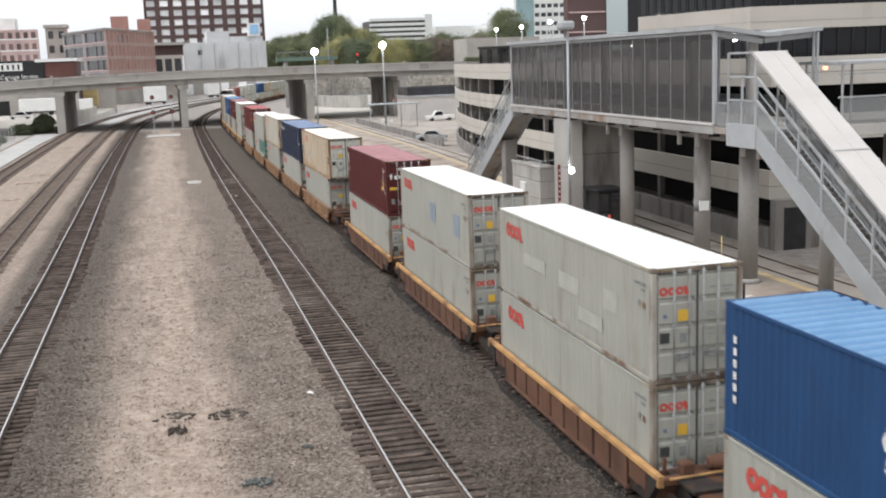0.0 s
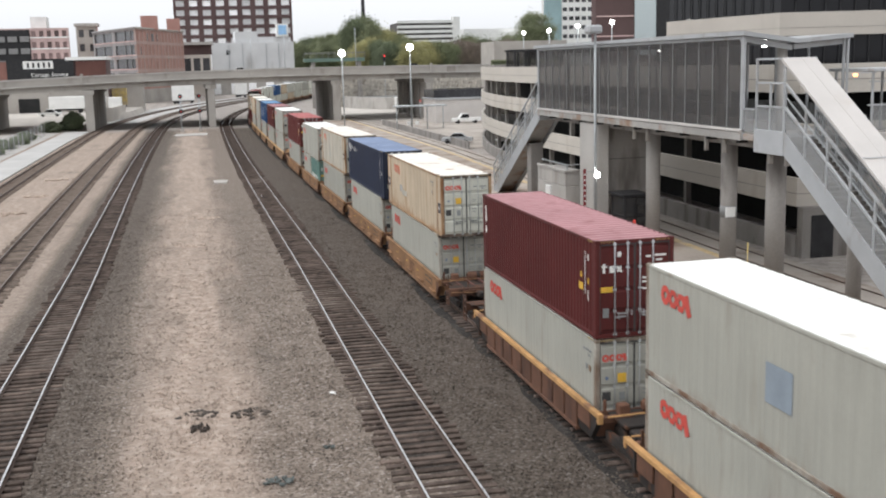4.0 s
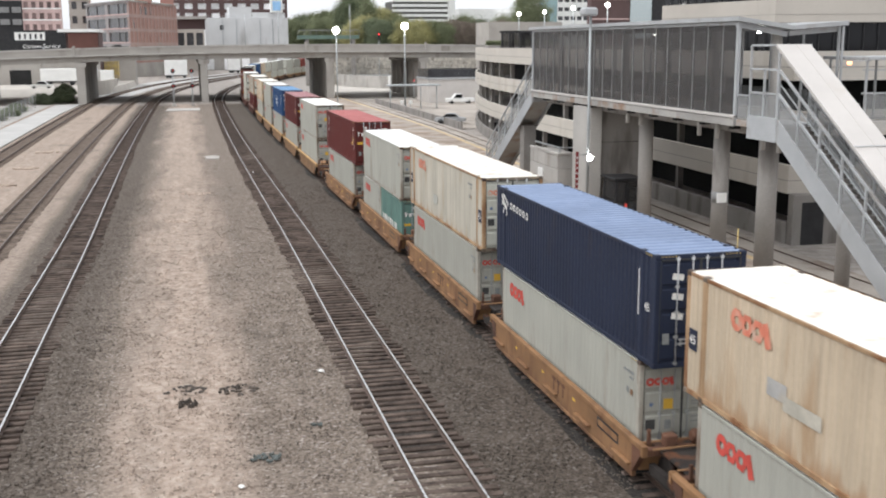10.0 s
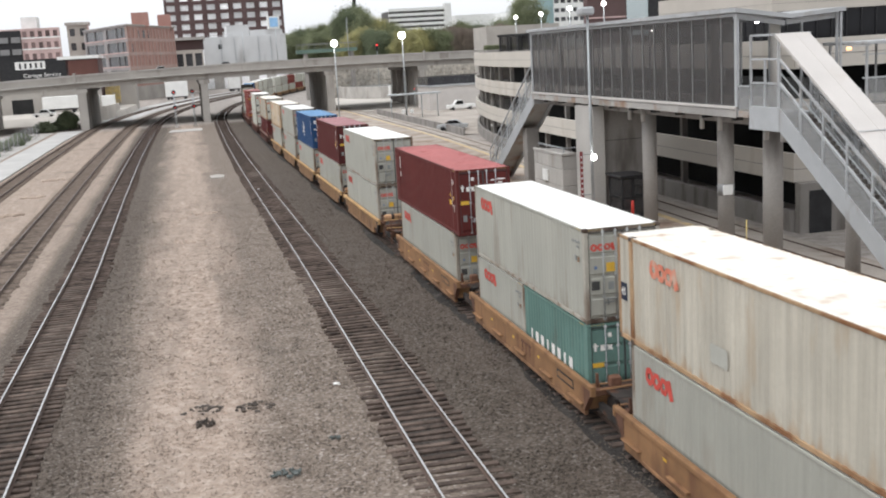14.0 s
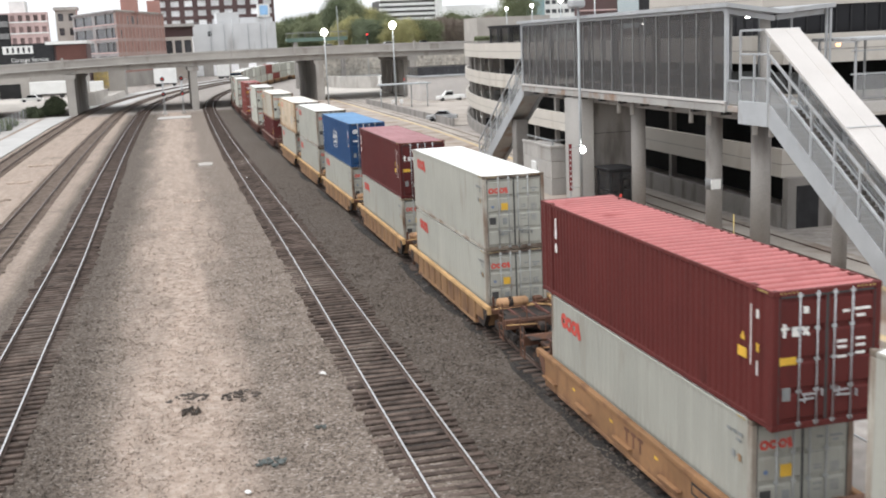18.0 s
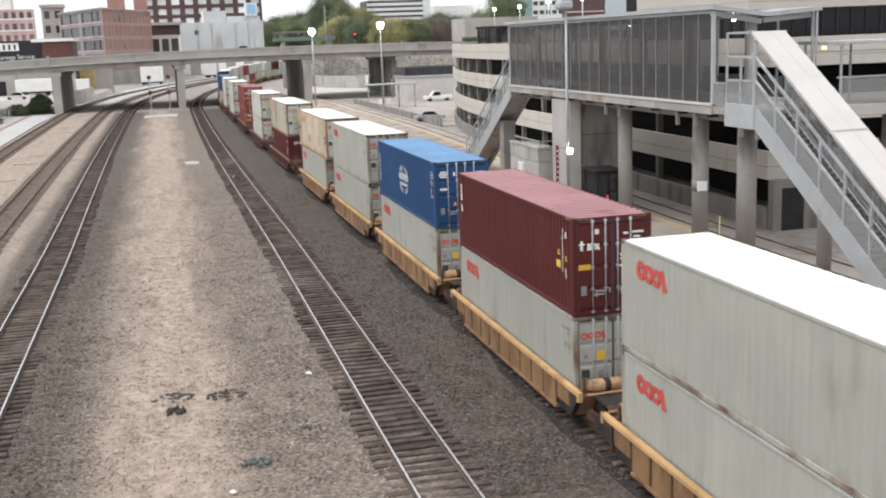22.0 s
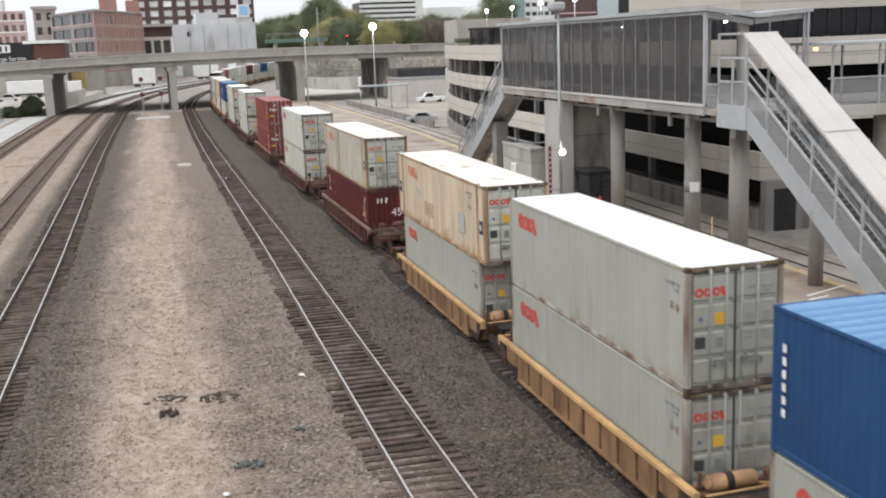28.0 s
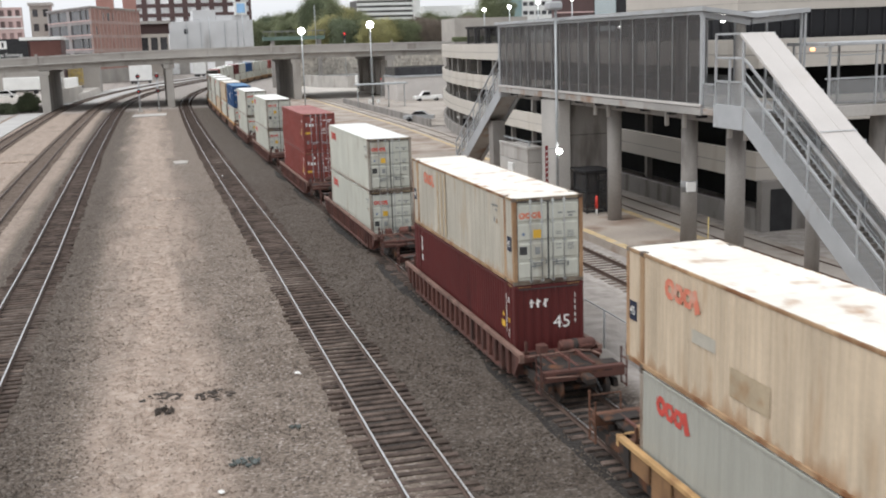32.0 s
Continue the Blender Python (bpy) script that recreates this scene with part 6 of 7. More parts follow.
def build_overpass():
    b = tag_structure(empty("overpass"), "grey concrete road overpass on column bents across the tracks", "bridge")
    strip_x("deck", b, [(220.8, 9.35), (255.5, 9.35), (255.5, 9.85), (220.8, 9.85)], -150, 130, M["girder"])
    for y in (221.4, 228, 234.5, 241, 247.5, 254.4):
        strip_x("girder", b, [(y, 8.45), (y + 0.55, 8.45), (y + 0.55, 9.35), (y, 9.35)], -150, 130, M["girder"])
    for y, s in ((220.55, 1), (255.2, -1)):
        strip_x("barrier", b, [(y, 9.75), (y + 0.4, 9.75), (y + 0.4, 10.95), (y, 10.95)], -150, 130, M["girder"])
        strip_x("barrier_cap", b, [(y - 0.12, 10.95), (y + 0.5, 10.95), (y + 0.5, 11.2), (y - 0.12, 11.2)], -150, 130, M["concrete_light"])
        strip_x("ledge", b, [(y - 0.18, 9.55), (y, 9.55), (y, 9.75), (y - 0.18, 9.75)], -150, 130, M["concrete_light"])
    for x in (-62, -41.5, -20.6, 3.0, 28.4, 48.1, 72.0):
        zt = 8.4 + crown(x)
        bent = part("bent_cap", soft_box((x - 0.3, x + 1.9, 220.9, 255.0, zt - 0.85, zt), 0.04), M["girder"], b)
        if x in (28.4, -20.6, -41.5):
            part("pier_wall", soft_box((x + 0.2, x + 1.4, 221.4, 254.6, -0.6, zt - 0.85), 0.04), M["girder"], b)
            part("pier_front", soft_box((x, x + 1.6, 220.9, 221.38, -0.6, zt - 0.852), 0.04), M["girder"], b)
        else:
            for k in range(6):
                part("pier_column", soft_box((x + 0.1, x + 1.5, 221.0 + 6.3 * k, 222.3 + 6.3 * k, -0.6, zt - 0.85), 0.05), M["girder"], b)
    for x in (-21, 24, 49):
        part("joint_post", soft_box((x, x + 0.5, 220.3, 220.5, 9.6 + crown(x), 11.6 + crown(x)), 0.03), M["girder"], b)
    for x, h in ((18.9, 7.0), (12.2, 6.2), (33.5, 8.0)):
        part("mast", rods(((x, 221, 11.0), (x, 221, 11.0 + h), 0.09, 0.06, 8)), M["steel"], b)


build_overpass()


def globe_lamp(x, y, z0, z1, label="tall grey lamp pole with a lit globe"):
    lp = empty("street_lamp", None, label, "street lamp", "street lamps")
    part("pole", rods(((x, y, z0), (x, y, z1), 0.13, 0.09, 8)), M["steel"], lp)
    bm = bmesh.new()
    bmesh.ops.create_icosphere(bm, subdivisions=2, radius=0.62, matrix=Matrix.Translation((x, y, z1 + 0.4)))
    part("globe", bm, M["lamp_on"], lp, "lit white globe")


for x, y, z in ((27.0, 195.0, 13.2), (37.6, 185.0, 13.8)):
    globe_lamp(x, y, 0.0, z)


# ---- buildings behind the overpass ----
M["brick"] = surface("red_brick", (0.385, 0.222, 0.19), 0.9, 0, 0.15, 0.2, 6, 0.1, (0.19, 0.09, 0.07), 0.2, 0.2)
M["old_brick"] = surface("sooty_red_brick", (0.25, 0.125, 0.105), 0.9, 0, 0.18, 0.2, 6, 0.1, (0.15, 0.075, 0.06), 0.25, 0.2)
M["faded_brick"] = surface("faded_brick_frame", (0.42, 0.30, 0.265), 0.9, 0, 0.15, 0.2, 6, 0.1, (0.34, 0.30, 0.27), 0.2, 0.2)
M["mauve_pane"] = surface("dusty_brown_window", (0.20, 0.14, 0.135), 0.4, 0, 0.2, 0.2, 3, 0, rand=0.4)
M["dull_brick"] = surface("dull_dark_red_brick", (0.13, 0.06, 0.05), 0.9, 0, 0.15, 0.2, 6, 0.1)
M["pink_brick"] = surface("faded_pink_brick", (0.54, 0.40, 0.38), 0.9, 0, 0.15, 0.2, 6, 0.1)
M["brown_brick"] = surface("dark_brown_brick", (0.105, 0.068, 0.066), 0.9, 0, 0.15, 0.2, 6, 0.1)
M["frame_concrete"] = surface("exposed_frame_concrete", (0.38, 0.355, 0.325), 0.9, 0, 0.15, 0.2, 6, 0.1)
M["silver"] = surface("pale_metal_cladding", (0.60, 0.605, 0.61), 0.6, 0, 0.08, 0.2, 8, 0.05, (0.35, 0.34, 0.33), 0.15, 0.3, 5.0)
M["pane_pale"] = surface("pale_window_pane", (0.82, 0.83, 0.84), 0.25, 0, 0.2, 0.12, 2, 0, rand=0.25)
M["pane_dark"] = surface("dull_dark_glass", (0.06, 0.06, 0.065), 0.2, 0, 0.3, 0.2, 3, 0, rand=0.4)
M["pane_blue"] = surface("blue_green_curtain_wall", (0.28, 0.40, 0.42), 0.15, 0, 0.15, 0.2, 3, 0)


def facade(parent, x0, x1, y, z0, z1, nx, nz, wx, wz, wall, pane, sill=None, setback=0.35, at=Matrix(), deep=0.45):
    """A wall facing -y with nx by nz windows: piers, spandrels and panes set back in the openings."""
    px, pz = (x1 - x0) / nx, (z1 - z0) / nz
    xs, zs = [x0], [z0]
    for i in range(nx):
        xs += [x0 + (i + 0.5) * px - wx / 2, x0 + (i + 0.5) * px + wx / 2]
    for j in range(nz):
        zs += [z0 + (j + 0.5) * pz - wz / 2, z0 + (j + 0.5) * pz + wz / 2]
    xs.append(x1)
    zs.append(z1)
    bm = bmesh.new()
    grid = [[[bm.verts.new((x, yy, z)) for x in xs] for z in zs] for yy in (y, y + 0.6)]
    for j in range(len(zs) - 1):
        for i in range(len(xs) - 1):
            a, b = grid[0], grid[1]
            if i % 2 and j % 2:
                ring = [(j, i), (j, i + 1), (j + 1, i + 1), (j + 1, i)]
                for (p, q), (r, t) in zip(ring, ring[1:] + ring[:1]):
                    bm.faces.new((a[p][q], b[p][q], b[r][t], a[r][t]))
            else:
                bm.faces.new((a[j][i], a[j][i + 1], a[j + 1][i + 1], a[j + 1][i]))
    part("facade_wall", bm, wall, parent).matrix_basis = at
    me = None
    for i in range(nx):
        for j in range(nz):
            cx, cz = x0 + (i + 0.5) * px, z0 + (j + 0.5) * pz
            if me is None:
                bm = boxes((-wx / 2, wx / 2, 0, 0.08, -wz / 2, wz / 2))
                me = bpy.data.meshes.new("window")
                bm.to_mesh(me)
                bm.free()
                me.materials.append(pane)
            ob = new("window", me)
            ob.parent, ob.matrix_basis = parent, at @ pose(cx, y + setback, cz)
    if sill:
        for j in range(nz):
            cz = z0 + (j + 0.5) * pz - wz / 2
            part("sill_course", boxes((x0 - 0.06, x1 + 0.06, y - 0.10, y + 0.02, cz - deep, cz)), sill, parent).matrix_basis = at


def pushed(thing, k):
    """Set a whole building back along the line of sight, at its true larger size."""
    thing.matrix_basis = Matrix.Translation((0, 0, 11.15 * (1 - k))) @ Matrix.Diagonal((k, k, k, 1))


M["grey_frame"] = surface("weathered_grey_frame", (0.30, 0.285, 0.285), 0.85, 0, 0.15, 0.3, 8, 0.08, (0.26, 0.17, 0.15), 0.25, 0.4)


def build_city():
    # red brick loft block: concrete-framed left wing, brick right wing, stair towers on the roof
    b = empty("brick_building", None, "five-storey red brick block with concrete frame and rooftop stair towers", "building")
    west, east = pose(-30.0, 367, 0, 0, 0, -67.9), pose(-15.0, 330, 0, 0, 0, 72.7)
    facade(b, 0, 39.9, 0, 7.4, 23.9, 2, 4, 17.2, 2.9, M["grey_frame"], M["pane_dark"], M["pink_brick"], 0.35, west, 0.35)
    facade(b, 0, 45.0, 0, 7.4, 23.9, 14, 4, 2.55, 3.2, M["faded_brick"], M["brick"], None, 0.15, east)
    for x in (9.8, 29.7, 34.6):
        part("window_post", boxes((x, x + 0.35, 0.12, 0.3, 7.6, 23.6)), M["dull_steel"], b).matrix_basis = west
    for x, z in ((9.5, 20.3), (14.0, 20.3), (18.6, 20.3), (3.0, 16.2)):
        part("dark_window", boxes((x, x + 1.3, 0.02, 0.10, z, z + 2.3)), M["pane_dark"], b).matrix_basis = east
    part("block", prism([(-29.5, 367.4), (-14.98, 331.2), (-1.9, 373.2), (-15.0, 409)], 6.0, 23.8), M["brick"], b)
    part("base", prism([(-29.9, 367.3), (-15.0, 330.4), (-1.7, 373.1), (-15.0, 409)], -6.0, 6.0), M["frame_concrete"], b)
    part("parapet", bars(((0, -0.1, 24.05), (39.9, -0.1, 24.05), 0.5, 0.45)), M["grey_frame"], b).matrix_basis = west
    part("parapet", bars(((0, -0.1, 24.05), (45.0, -0.1, 24.05), 0.5, 0.45)), M["frame_concrete"], b).matrix_basis = east
    part("roof_tower", boxes((-13.9, -8.9, 345, 352, 23.8, 28.1)), M["brick"], b)
    part("roof_tower", boxes((-6.6, -2.4, 368, 374, 23.8, 28.2)), M["brick"], b)
    pushed(b, 1.22)
    t = empty("annex_building", None, "narrow pale annex with a flat cornice", "building")
    facade(t, -33.0, -27.0, 345, 4.0, 25.2, 2, 5, 1.5, 2.2, M["frame_concrete"], M["pane_dark"])
    part("block", boxes((-32.9, -27.1, 345.7, 352, -0.5, 25.2)), M["pink_brick"], t)
    part("cornice", boxes((-33.4, -26.6, 344.4, 352.4, 25.2, 26.1)), M["concrete_light"], t)
    pushed(t, 1.36)
    p = empty("pink_building", None, "faded pink brick loft building with white floor bands", "building")
    facade(p, -51.0, -38.9, 380, 8.0, 26.3, 5, 5, 1.35, 2.0, M["pink_brick"], M["mauve_pane"], M["white"])
    part("black_flank", boxes((-67, -51.05, 379.7, 380.6, 8.0, 25.8)), M["black"], p, "black-painted wall with balconies")
    for j in range(4):
        for i in range(4):
            part("awning", boxes((-65.5 + 3.8 * i, -62.6 + 3.8 * i, 379.2, 379.69, 10.2 + 3.9 * j, 12.0 + 3.9 * j)), M["dull_steel"], p)
    part("block", boxes((-67.0, -39.0, 380.7, 384, -0.5, 26.3)), M["pink_brick"], p)
    part("roof_house", boxes((-51, -46.0, 384, 392, 26.5, 30.2)), M["white"], p)
    s = empty("billboard_building", None, "low dark red brick building with a black painted sign", "building")
    part("block", boxes((-70, -21.5, 296, 312, -0.5, 14.6)), M["brown_brick"], s)
    part("ground_floor", boxes((-70, -46.5, 295.2, 295.58, -0.5, 7.4)), M["old_brick"], s)
    part("ground_floor", boxes((-46.4, -36.0, 295.0, 295.58, -0.5, 7.4)), M["frame_concrete"], s, "grey loading bay wall")
    part("ground_floor", boxes((-35.9, -21.4, 295.2, 295.58, -0.5, 7.4)), M["frame_concrete"], s)
    # flat near-black box stands for the shade inside the dock opening
    part("dock_door", boxes((-43.8, -38.6, 294.9, 294.99, 1.2, 5.0)), M["dark"], s, "dark open dock door")
    for x in (-61.5, -58.4, -55.4, -52.4, -49.5):
        part("dark_window", boxes((x, x + 1.3, 295.82, 295.89, 11.0, 13.2)), M["pane_dark"], s)
    part("brick_front", boxes((-70, -46.1, 295.9, 295.98, 7.4, 14.5)), M["old_brick"], s)
    part("red_front", boxes((-29.0, -21.6, 295.6, 295.98, 4.0, 14.3)), M["dull_brick"], s)
    part("roof_edge", boxes((-31.5, -21.2, 295.3, 312.4, 14.6, 15.4)), M["white"], s)
    sign = part("sign_board", boxes((-46.0, -29.6, 295.5, 295.9, 9.9, 15.1)), M["black"], s, "black painted sign board")
    part("lettering_bar", boxes((-42.0, -34.6, 295.44, 295.49, 12.6, 14.6)), M["white"], sign, "white block of lettering")
    for k in range(5):
        part("letter_gap", boxes((-41.0 + 1.3 * k, -40.5 + 1.3 * k, 295.40, 295.435, 12.9, 14.2)), M["black"], sign)
    me = number_mesh("Cartage Service", 1.45)
    me.materials.append(M["white"])
    tx = new("sign_text", me)
    tx.parent, tx.matrix_basis = sign, pose(-35.6, 295.44, 11.0, 90)
    w = empty("brown_tower", None, "tall dark brown brick tower with pale square windows", "building")
    facade(w, -5.2, 43.3, 460, 13.4, 59.6, 9, 12, 3.3, 2.35, M["brown_brick"], M["pane_pale"])
    part("block", boxes((-5.1, 43.2, 460.7, 490, -0.5, 61)), M["brown_brick"], w)
    part("base_cornice", boxes((-6, 44, 459.4, 460, 20.5, 22.0)), M["concrete_light"], w)
    pushed(w, 1.5)
    c = empty("cream_building", None, "low cream building with tall dark windows", "building")
    facade(c, -1.9, 6.0, 318, 8.0, 15.6, 3, 1, 1.9, 5.6, M["beige"], M["pane_dark"])
    part("block", boxes((-1.8, 5.9, 318.7, 330, -0.5, 15.6)), M["beige"], c)
    part("roof_slab", boxes((-2.0, 6.9, 317.6, 332, 18.4, 19.2)), M["concrete_light"], c)
    part("attic", boxes((-1.6, 6.4, 319, 330, 15.6, 18.4)), M["brown_brick"], c)
    pushed(c, 1.55)
    v = empty("silver_building", None, "windowless pale metal-clad industrial building", "building")
    part("block", boxes((6.0, 28.3, 300, 322, -0.5, 18.4)), M["silver"], v)
    part("upper_block", boxes((12.6, 18.6, 301, 318, 18.4, 21.3)), M["silver"], v)
    part("upper_block", boxes((18.7, 27.0, 301, 318, 18.4, 19.8)), M["silver"], v)
    for x in (10.5, 14.2, 20.6, 24.0):
        part("downpipe", boxes((x, x + 0.18, 299.8, 299.99, 6, 18.0)), M["steel"], v)
    part("small_window", boxes((9.9, 10.9, 299.9, 299.99, 15.1, 16.4)), M["pane_dark"], v)
    part("roof_tank", boxes((23.8, 27.0, 300.4, 304, 19.8, 23.2)), M["white"], v, "white roof tank")
    part("tank_panel", boxes((24.3, 26.5, 300.30, 300.39, 20.3, 22.8)), surface("sky_blue_panel", (0.30, 0.52, 0.78), 0.5, 0, 0.15, 0.5, 5, 0), v, "light blue panel")
    part("roof_rail", bars(((5.8, 300.2, 18.8), (14, 300.2, 18.8), 0.08), ((5.8, 300.2, 18.2), (5.8, 300.2, 18.8), 0.08), ((14, 300.2, 18.2), (14, 300.2, 18.8), 0.08)), M["steel"], v)
    pushed(v, 1.75)
    g = empty("far_parking_building", None, "distant beige parking building with open decks", "building")
    for j in range(5):
        part("deck_band", boxes((134.5, 176, 700, 702, 25.4 + 3.2 * j, 27.2 + 3.2 * j)), M["white"], g)
    # dark block: the shade inside the open decks is put into its colour
    part("dark_interior", boxes((135, 175.5, 702.05, 730, 0, 38.6)), surface("shaded_parking_deck", (0.14, 0.135, 0.13), 0.9), g)
    part("stair_tower", boxes((172, 176.5, 699, 705, 0, 42.0)), M["white"], g)
    part("flank", boxes((129, 134.4, 700, 730, 0, 31)), M["concrete"], g)
    h = empty("distant_chimney", None, "slender dark chimney above the trees", "chimney")
    part("stack", rods(((104, 650, 0), (104, 650, 75), 1.4, 0.95, 14)), M["black"], h)
    q = empty("glass_tower", None, "pale tower with blue-green glass edge", "building")
    facade(q, 142, 155, 400, 12, 60, 5, 14, 2.0, 1.5, M["white"], M["pane_dark"])
    part("block", boxes((142.1, 155, 400.7, 425, 0, 60)), M["white"], q)
    part("glass_edge", boxes((135.3, 141.9, 400, 402, 0, 60)), M["pane_blue"], q)
    r = empty("mirror_glass_building", None, "mirror glass building with a brick reflection built as brick", "building")
    # brick pieces stand in for a brick building reflected in the glass
    part("brick_flank", boxes((85.4, 98.9, 219, 221.5, 0, 27.5)), M["brown_brick"], r)
    part("mirror_front", boxes((94.2, 99.2, 218.6, 218.98, 12, 40)), glass_like("mirror_glass", (0.45, 0.5, 0.5), 0.08, 1.0, 0.8), r)
    part("upper_glass", boxes((85.4, 94.15, 218.7, 221.5, 27.5, 40)), M["pane_blue"], r)
    part("black_edge", boxes((99.25, 103.0, 218.4, 221.5, 0, 40)), M["black"], r)
    for k in range(3):
        part("brick_course", boxes((85.6, 94.1, 218.8, 218.99, 16.0 + 4.2 * k, 16.3 + 4.2 * k)), M["pink_brick"], r)


build_city()


# ---- trees on the hill beyond the overpass ----
def leaf_material(name, col):
    m = surface(name, col, 0.8, 0, 0.35, 0.25, 3, 0)
    island_tint(m, 0.88, 1.12)
    n, l = m.node_tree.nodes, m.node_tree.links
    through_light, both = n.new("ShaderNodeBsdfTranslucent"), n.new("ShaderNodeMixShader")
    b = n["Principled BSDF"]
    l.new(b.inputs["Base Color"].links[0].from_socket, through_light.inputs["Color"])
    both.inputs[0].default_value = 0.5
    l.new(b.outputs[0], both.inputs[1])
    l.new(through_light.outputs[0], both.inputs[2])
    l.new(both.outputs[0], n["Material Output"].inputs["Surface"])
    return m


LEAF = {"green": leaf_material("green_leaves", (0.235, 0.26, 0.155)), "yellow": leaf_material("yellowing_leaves", (0.40, 0.38, 0.19)),
        "red": leaf_material("reddish_leaves", (0.24, 0.20, 0.165)), "deep": leaf_material("deep_green_leaves", (0.17, 0.20, 0.125))}
M["bark"] = surface("grey_bark", (0.09, 0.07, 0.055), 0.9, 0, 0.3, 1, 10, 0.3)


def build_tree(kind, h, r, seed, label, clumps=230, leaves=70, leaf=0.20):
    """A tapered trunk with limbs and a crown of leaf clumps."""
    t = empty("tree", None, label, "tree", "trees beyond the overpass")
    rnd = random.Random(seed)
    bm = rods(((0, 0, 0), (0.1, 0.05, h * 0.45), r * 0.075, r * 0.045, 8))
    limbs = []
    for i in range(7):
        a = i * 2.4 + rnd.random()
        p = Vector((0.1, 0.05, h * (0.30 + 0.03 * i)))
        q = p + Vector((math.cos(a) * r * 0.6, math.sin(a) * r * 0.6, h * rnd.uniform(0.18, 0.35)))
        add_rod(bm, p, q, r * 0.035, r * 0.012, 6)
        limbs.append(q)
    part("trunk", bm, M["bark"], t)
    v, f = [], []
    for c in range(clumps):
        a, e = rnd.uniform(0, 6.283), rnd.uniform(-0.75, 1.0)
        rad = r * (0.55 + 0.45 * rnd.random()) * (1.0 + 0.25 * math.sin(3 * a + seed))
        ce = math.sqrt(max(0, 1 - e * e))
        cen = Vector((math.cos(a) * ce * rad, math.sin(a) * ce * rad, h * 0.64 + e * h * 0.34))
        size = r * rnd.uniform(0.12, 0.22)
        for k in range(leaves):
            p = cen + Vector((rnd.gauss(0, size), rnd.gauss(0, size), rnd.gauss(0, size * 0.7)))
            u = Vector((rnd.gauss(0, 1), rnd.gauss(0, 1), rnd.gauss(0, 1))).normalized()
            w = u.orthogonal().normalized()
            s = leaf * rnd.uniform(0.6, 1.3)
            n0 = len(v)
            v += [p - u * s, p + w * s * 0.6, p + u * s, p - w * s * 0.6]
            f.append((n0, n0 + 1, n0 + 2, n0 + 3))
    tagged(mesh_ob("crown", v, f, LEAF[kind], t), kind="stuff")
    return t


def plant_trees():
    forms = {}
    names = {"green": "broad green leafy tree", "yellow": "tree with yellowing autumn leaves", "red": "tree with reddish autumn leaves", "deep": "dense dark green tree"}
    rnd = random.Random(11)
    spots = []
    for i in range(30):
        ratio = 0.098 + 0.245 * i / 29
        y = (340 if ratio > 0.15 else 630) + rnd.uniform(0, 50)
        kind = ("green", "green", "yellow", "deep", "yellow", "green", "red", "red", "red", "green")[min(9, int(i / 3))]
        top = (0.0160 if ratio > 0.19 else 0.019) + 0.004 * rnd.random()
        spots.append((ratio, y, kind, top))
    for ratio, top, kind in ((0.144, 0.031, "green"), (0.151, 0.040, "deep"), (0.157, 0.043, "deep"), (0.163, 0.041, "green"), (0.169, 0.035, "green"), (0.176, 0.031, "yellow"), (0.182, 0.030, "yellow"), (0.189, 0.026, "green"),
                             (0.196, 0.023, "yellow"), (0.205, 0.021, "green"), (0.130, 0.028, "green"), (0.118, 0.026, "green"), (0.106, 0.025, "deep"), (0.262, 0.024, "green"), (0.278, 0.020, "deep"), (0.30, 0.024, "green"), (0.325, 0.031, "deep")):
        spots.append((ratio, (430 if ratio > 0.15 else 660) + rnd.uniform(0, 50), kind, top))
    for ratio, y, kind, top in spots:
        zt = 11.15 + top * y
        base = 3.9
        h = zt - base
        v = rnd.randrange(2)
        if (kind, v) not in forms:
            forms[kind, v] = build_tree(kind, 12.0, 5.2, 5 * v + len(forms), names[kind])
            t = forms[kind, v]
        else:
            t = copy_thing(forms[kind, v], Matrix())
        k = h / 12.0
        t.matrix_basis = pose(ratio * y, y, base, 0, 0, rnd.uniform(0, 360)) @ Matrix.Diagonal((k * (0.55 if top > 0.033 else 0.85), k * (0.55 if top > 0.033 else 0.85), k, 1))


plant_trees()
hill = tag_structure(mesh_ob("hill", [(46, 312, -0.4), (260, 312, -0.4), (260, 332, 4.6), (46, 332, 4.6), (74, 440, 4.8), (60, 620, 4.4), (330, 1000, 9.0), (60, 1000, 9.0)], [(0, 1, 2, 3), (3, 2, 4), (4, 2, 6), (4, 6, 7, 5)], leaf_material("rough_grass", (0.10, 0.11, 0.05))), "grassy hill below the trees", "hill")


# ---- things in the yard ----
def lump(name, label, category, x, y, r, h, mat, seed, squash=1.0):
    """A low ragged heap of scrap lying on the ground."""
    rnd = random.Random(seed)
    t = empty(name, pose(x, y, -0.235), label, category)
    for k in range(26):
        a, d = rnd.uniform(0, 6.28), r * rnd.random() ** 0.6
        s = r * rnd.uniform(0.05, 0.20)
        bm = bmesh.new()
        bmesh.ops.create_icosphere(bm, subdivisions=2, radius=1.0)
        for v in bm.verts:
            q = 1 + 0.8 * noise.noise(v.co * 2.3 + Vector((k * 3.1, seed, 0)))
            v.co = Vector((v.co.x * s * q * 1.5, v.co.y * s * q * squash, v.co.z * h * q * rnd.uniform(0.9, 1.1)))
        bmesh.ops.rotate(bm, matrix=Matrix.Rotation(rnd.uniform(0, 3), 3, "Z"), verts=bm.verts[:])
        bmesh.ops.translate(bm, vec=(math.cos(a) * d * 1.5, math.sin(a) * d * squash, h * 0.3), verts=bm.verts[:])
        part("scrap_piece", bm, mat, t)
    return t


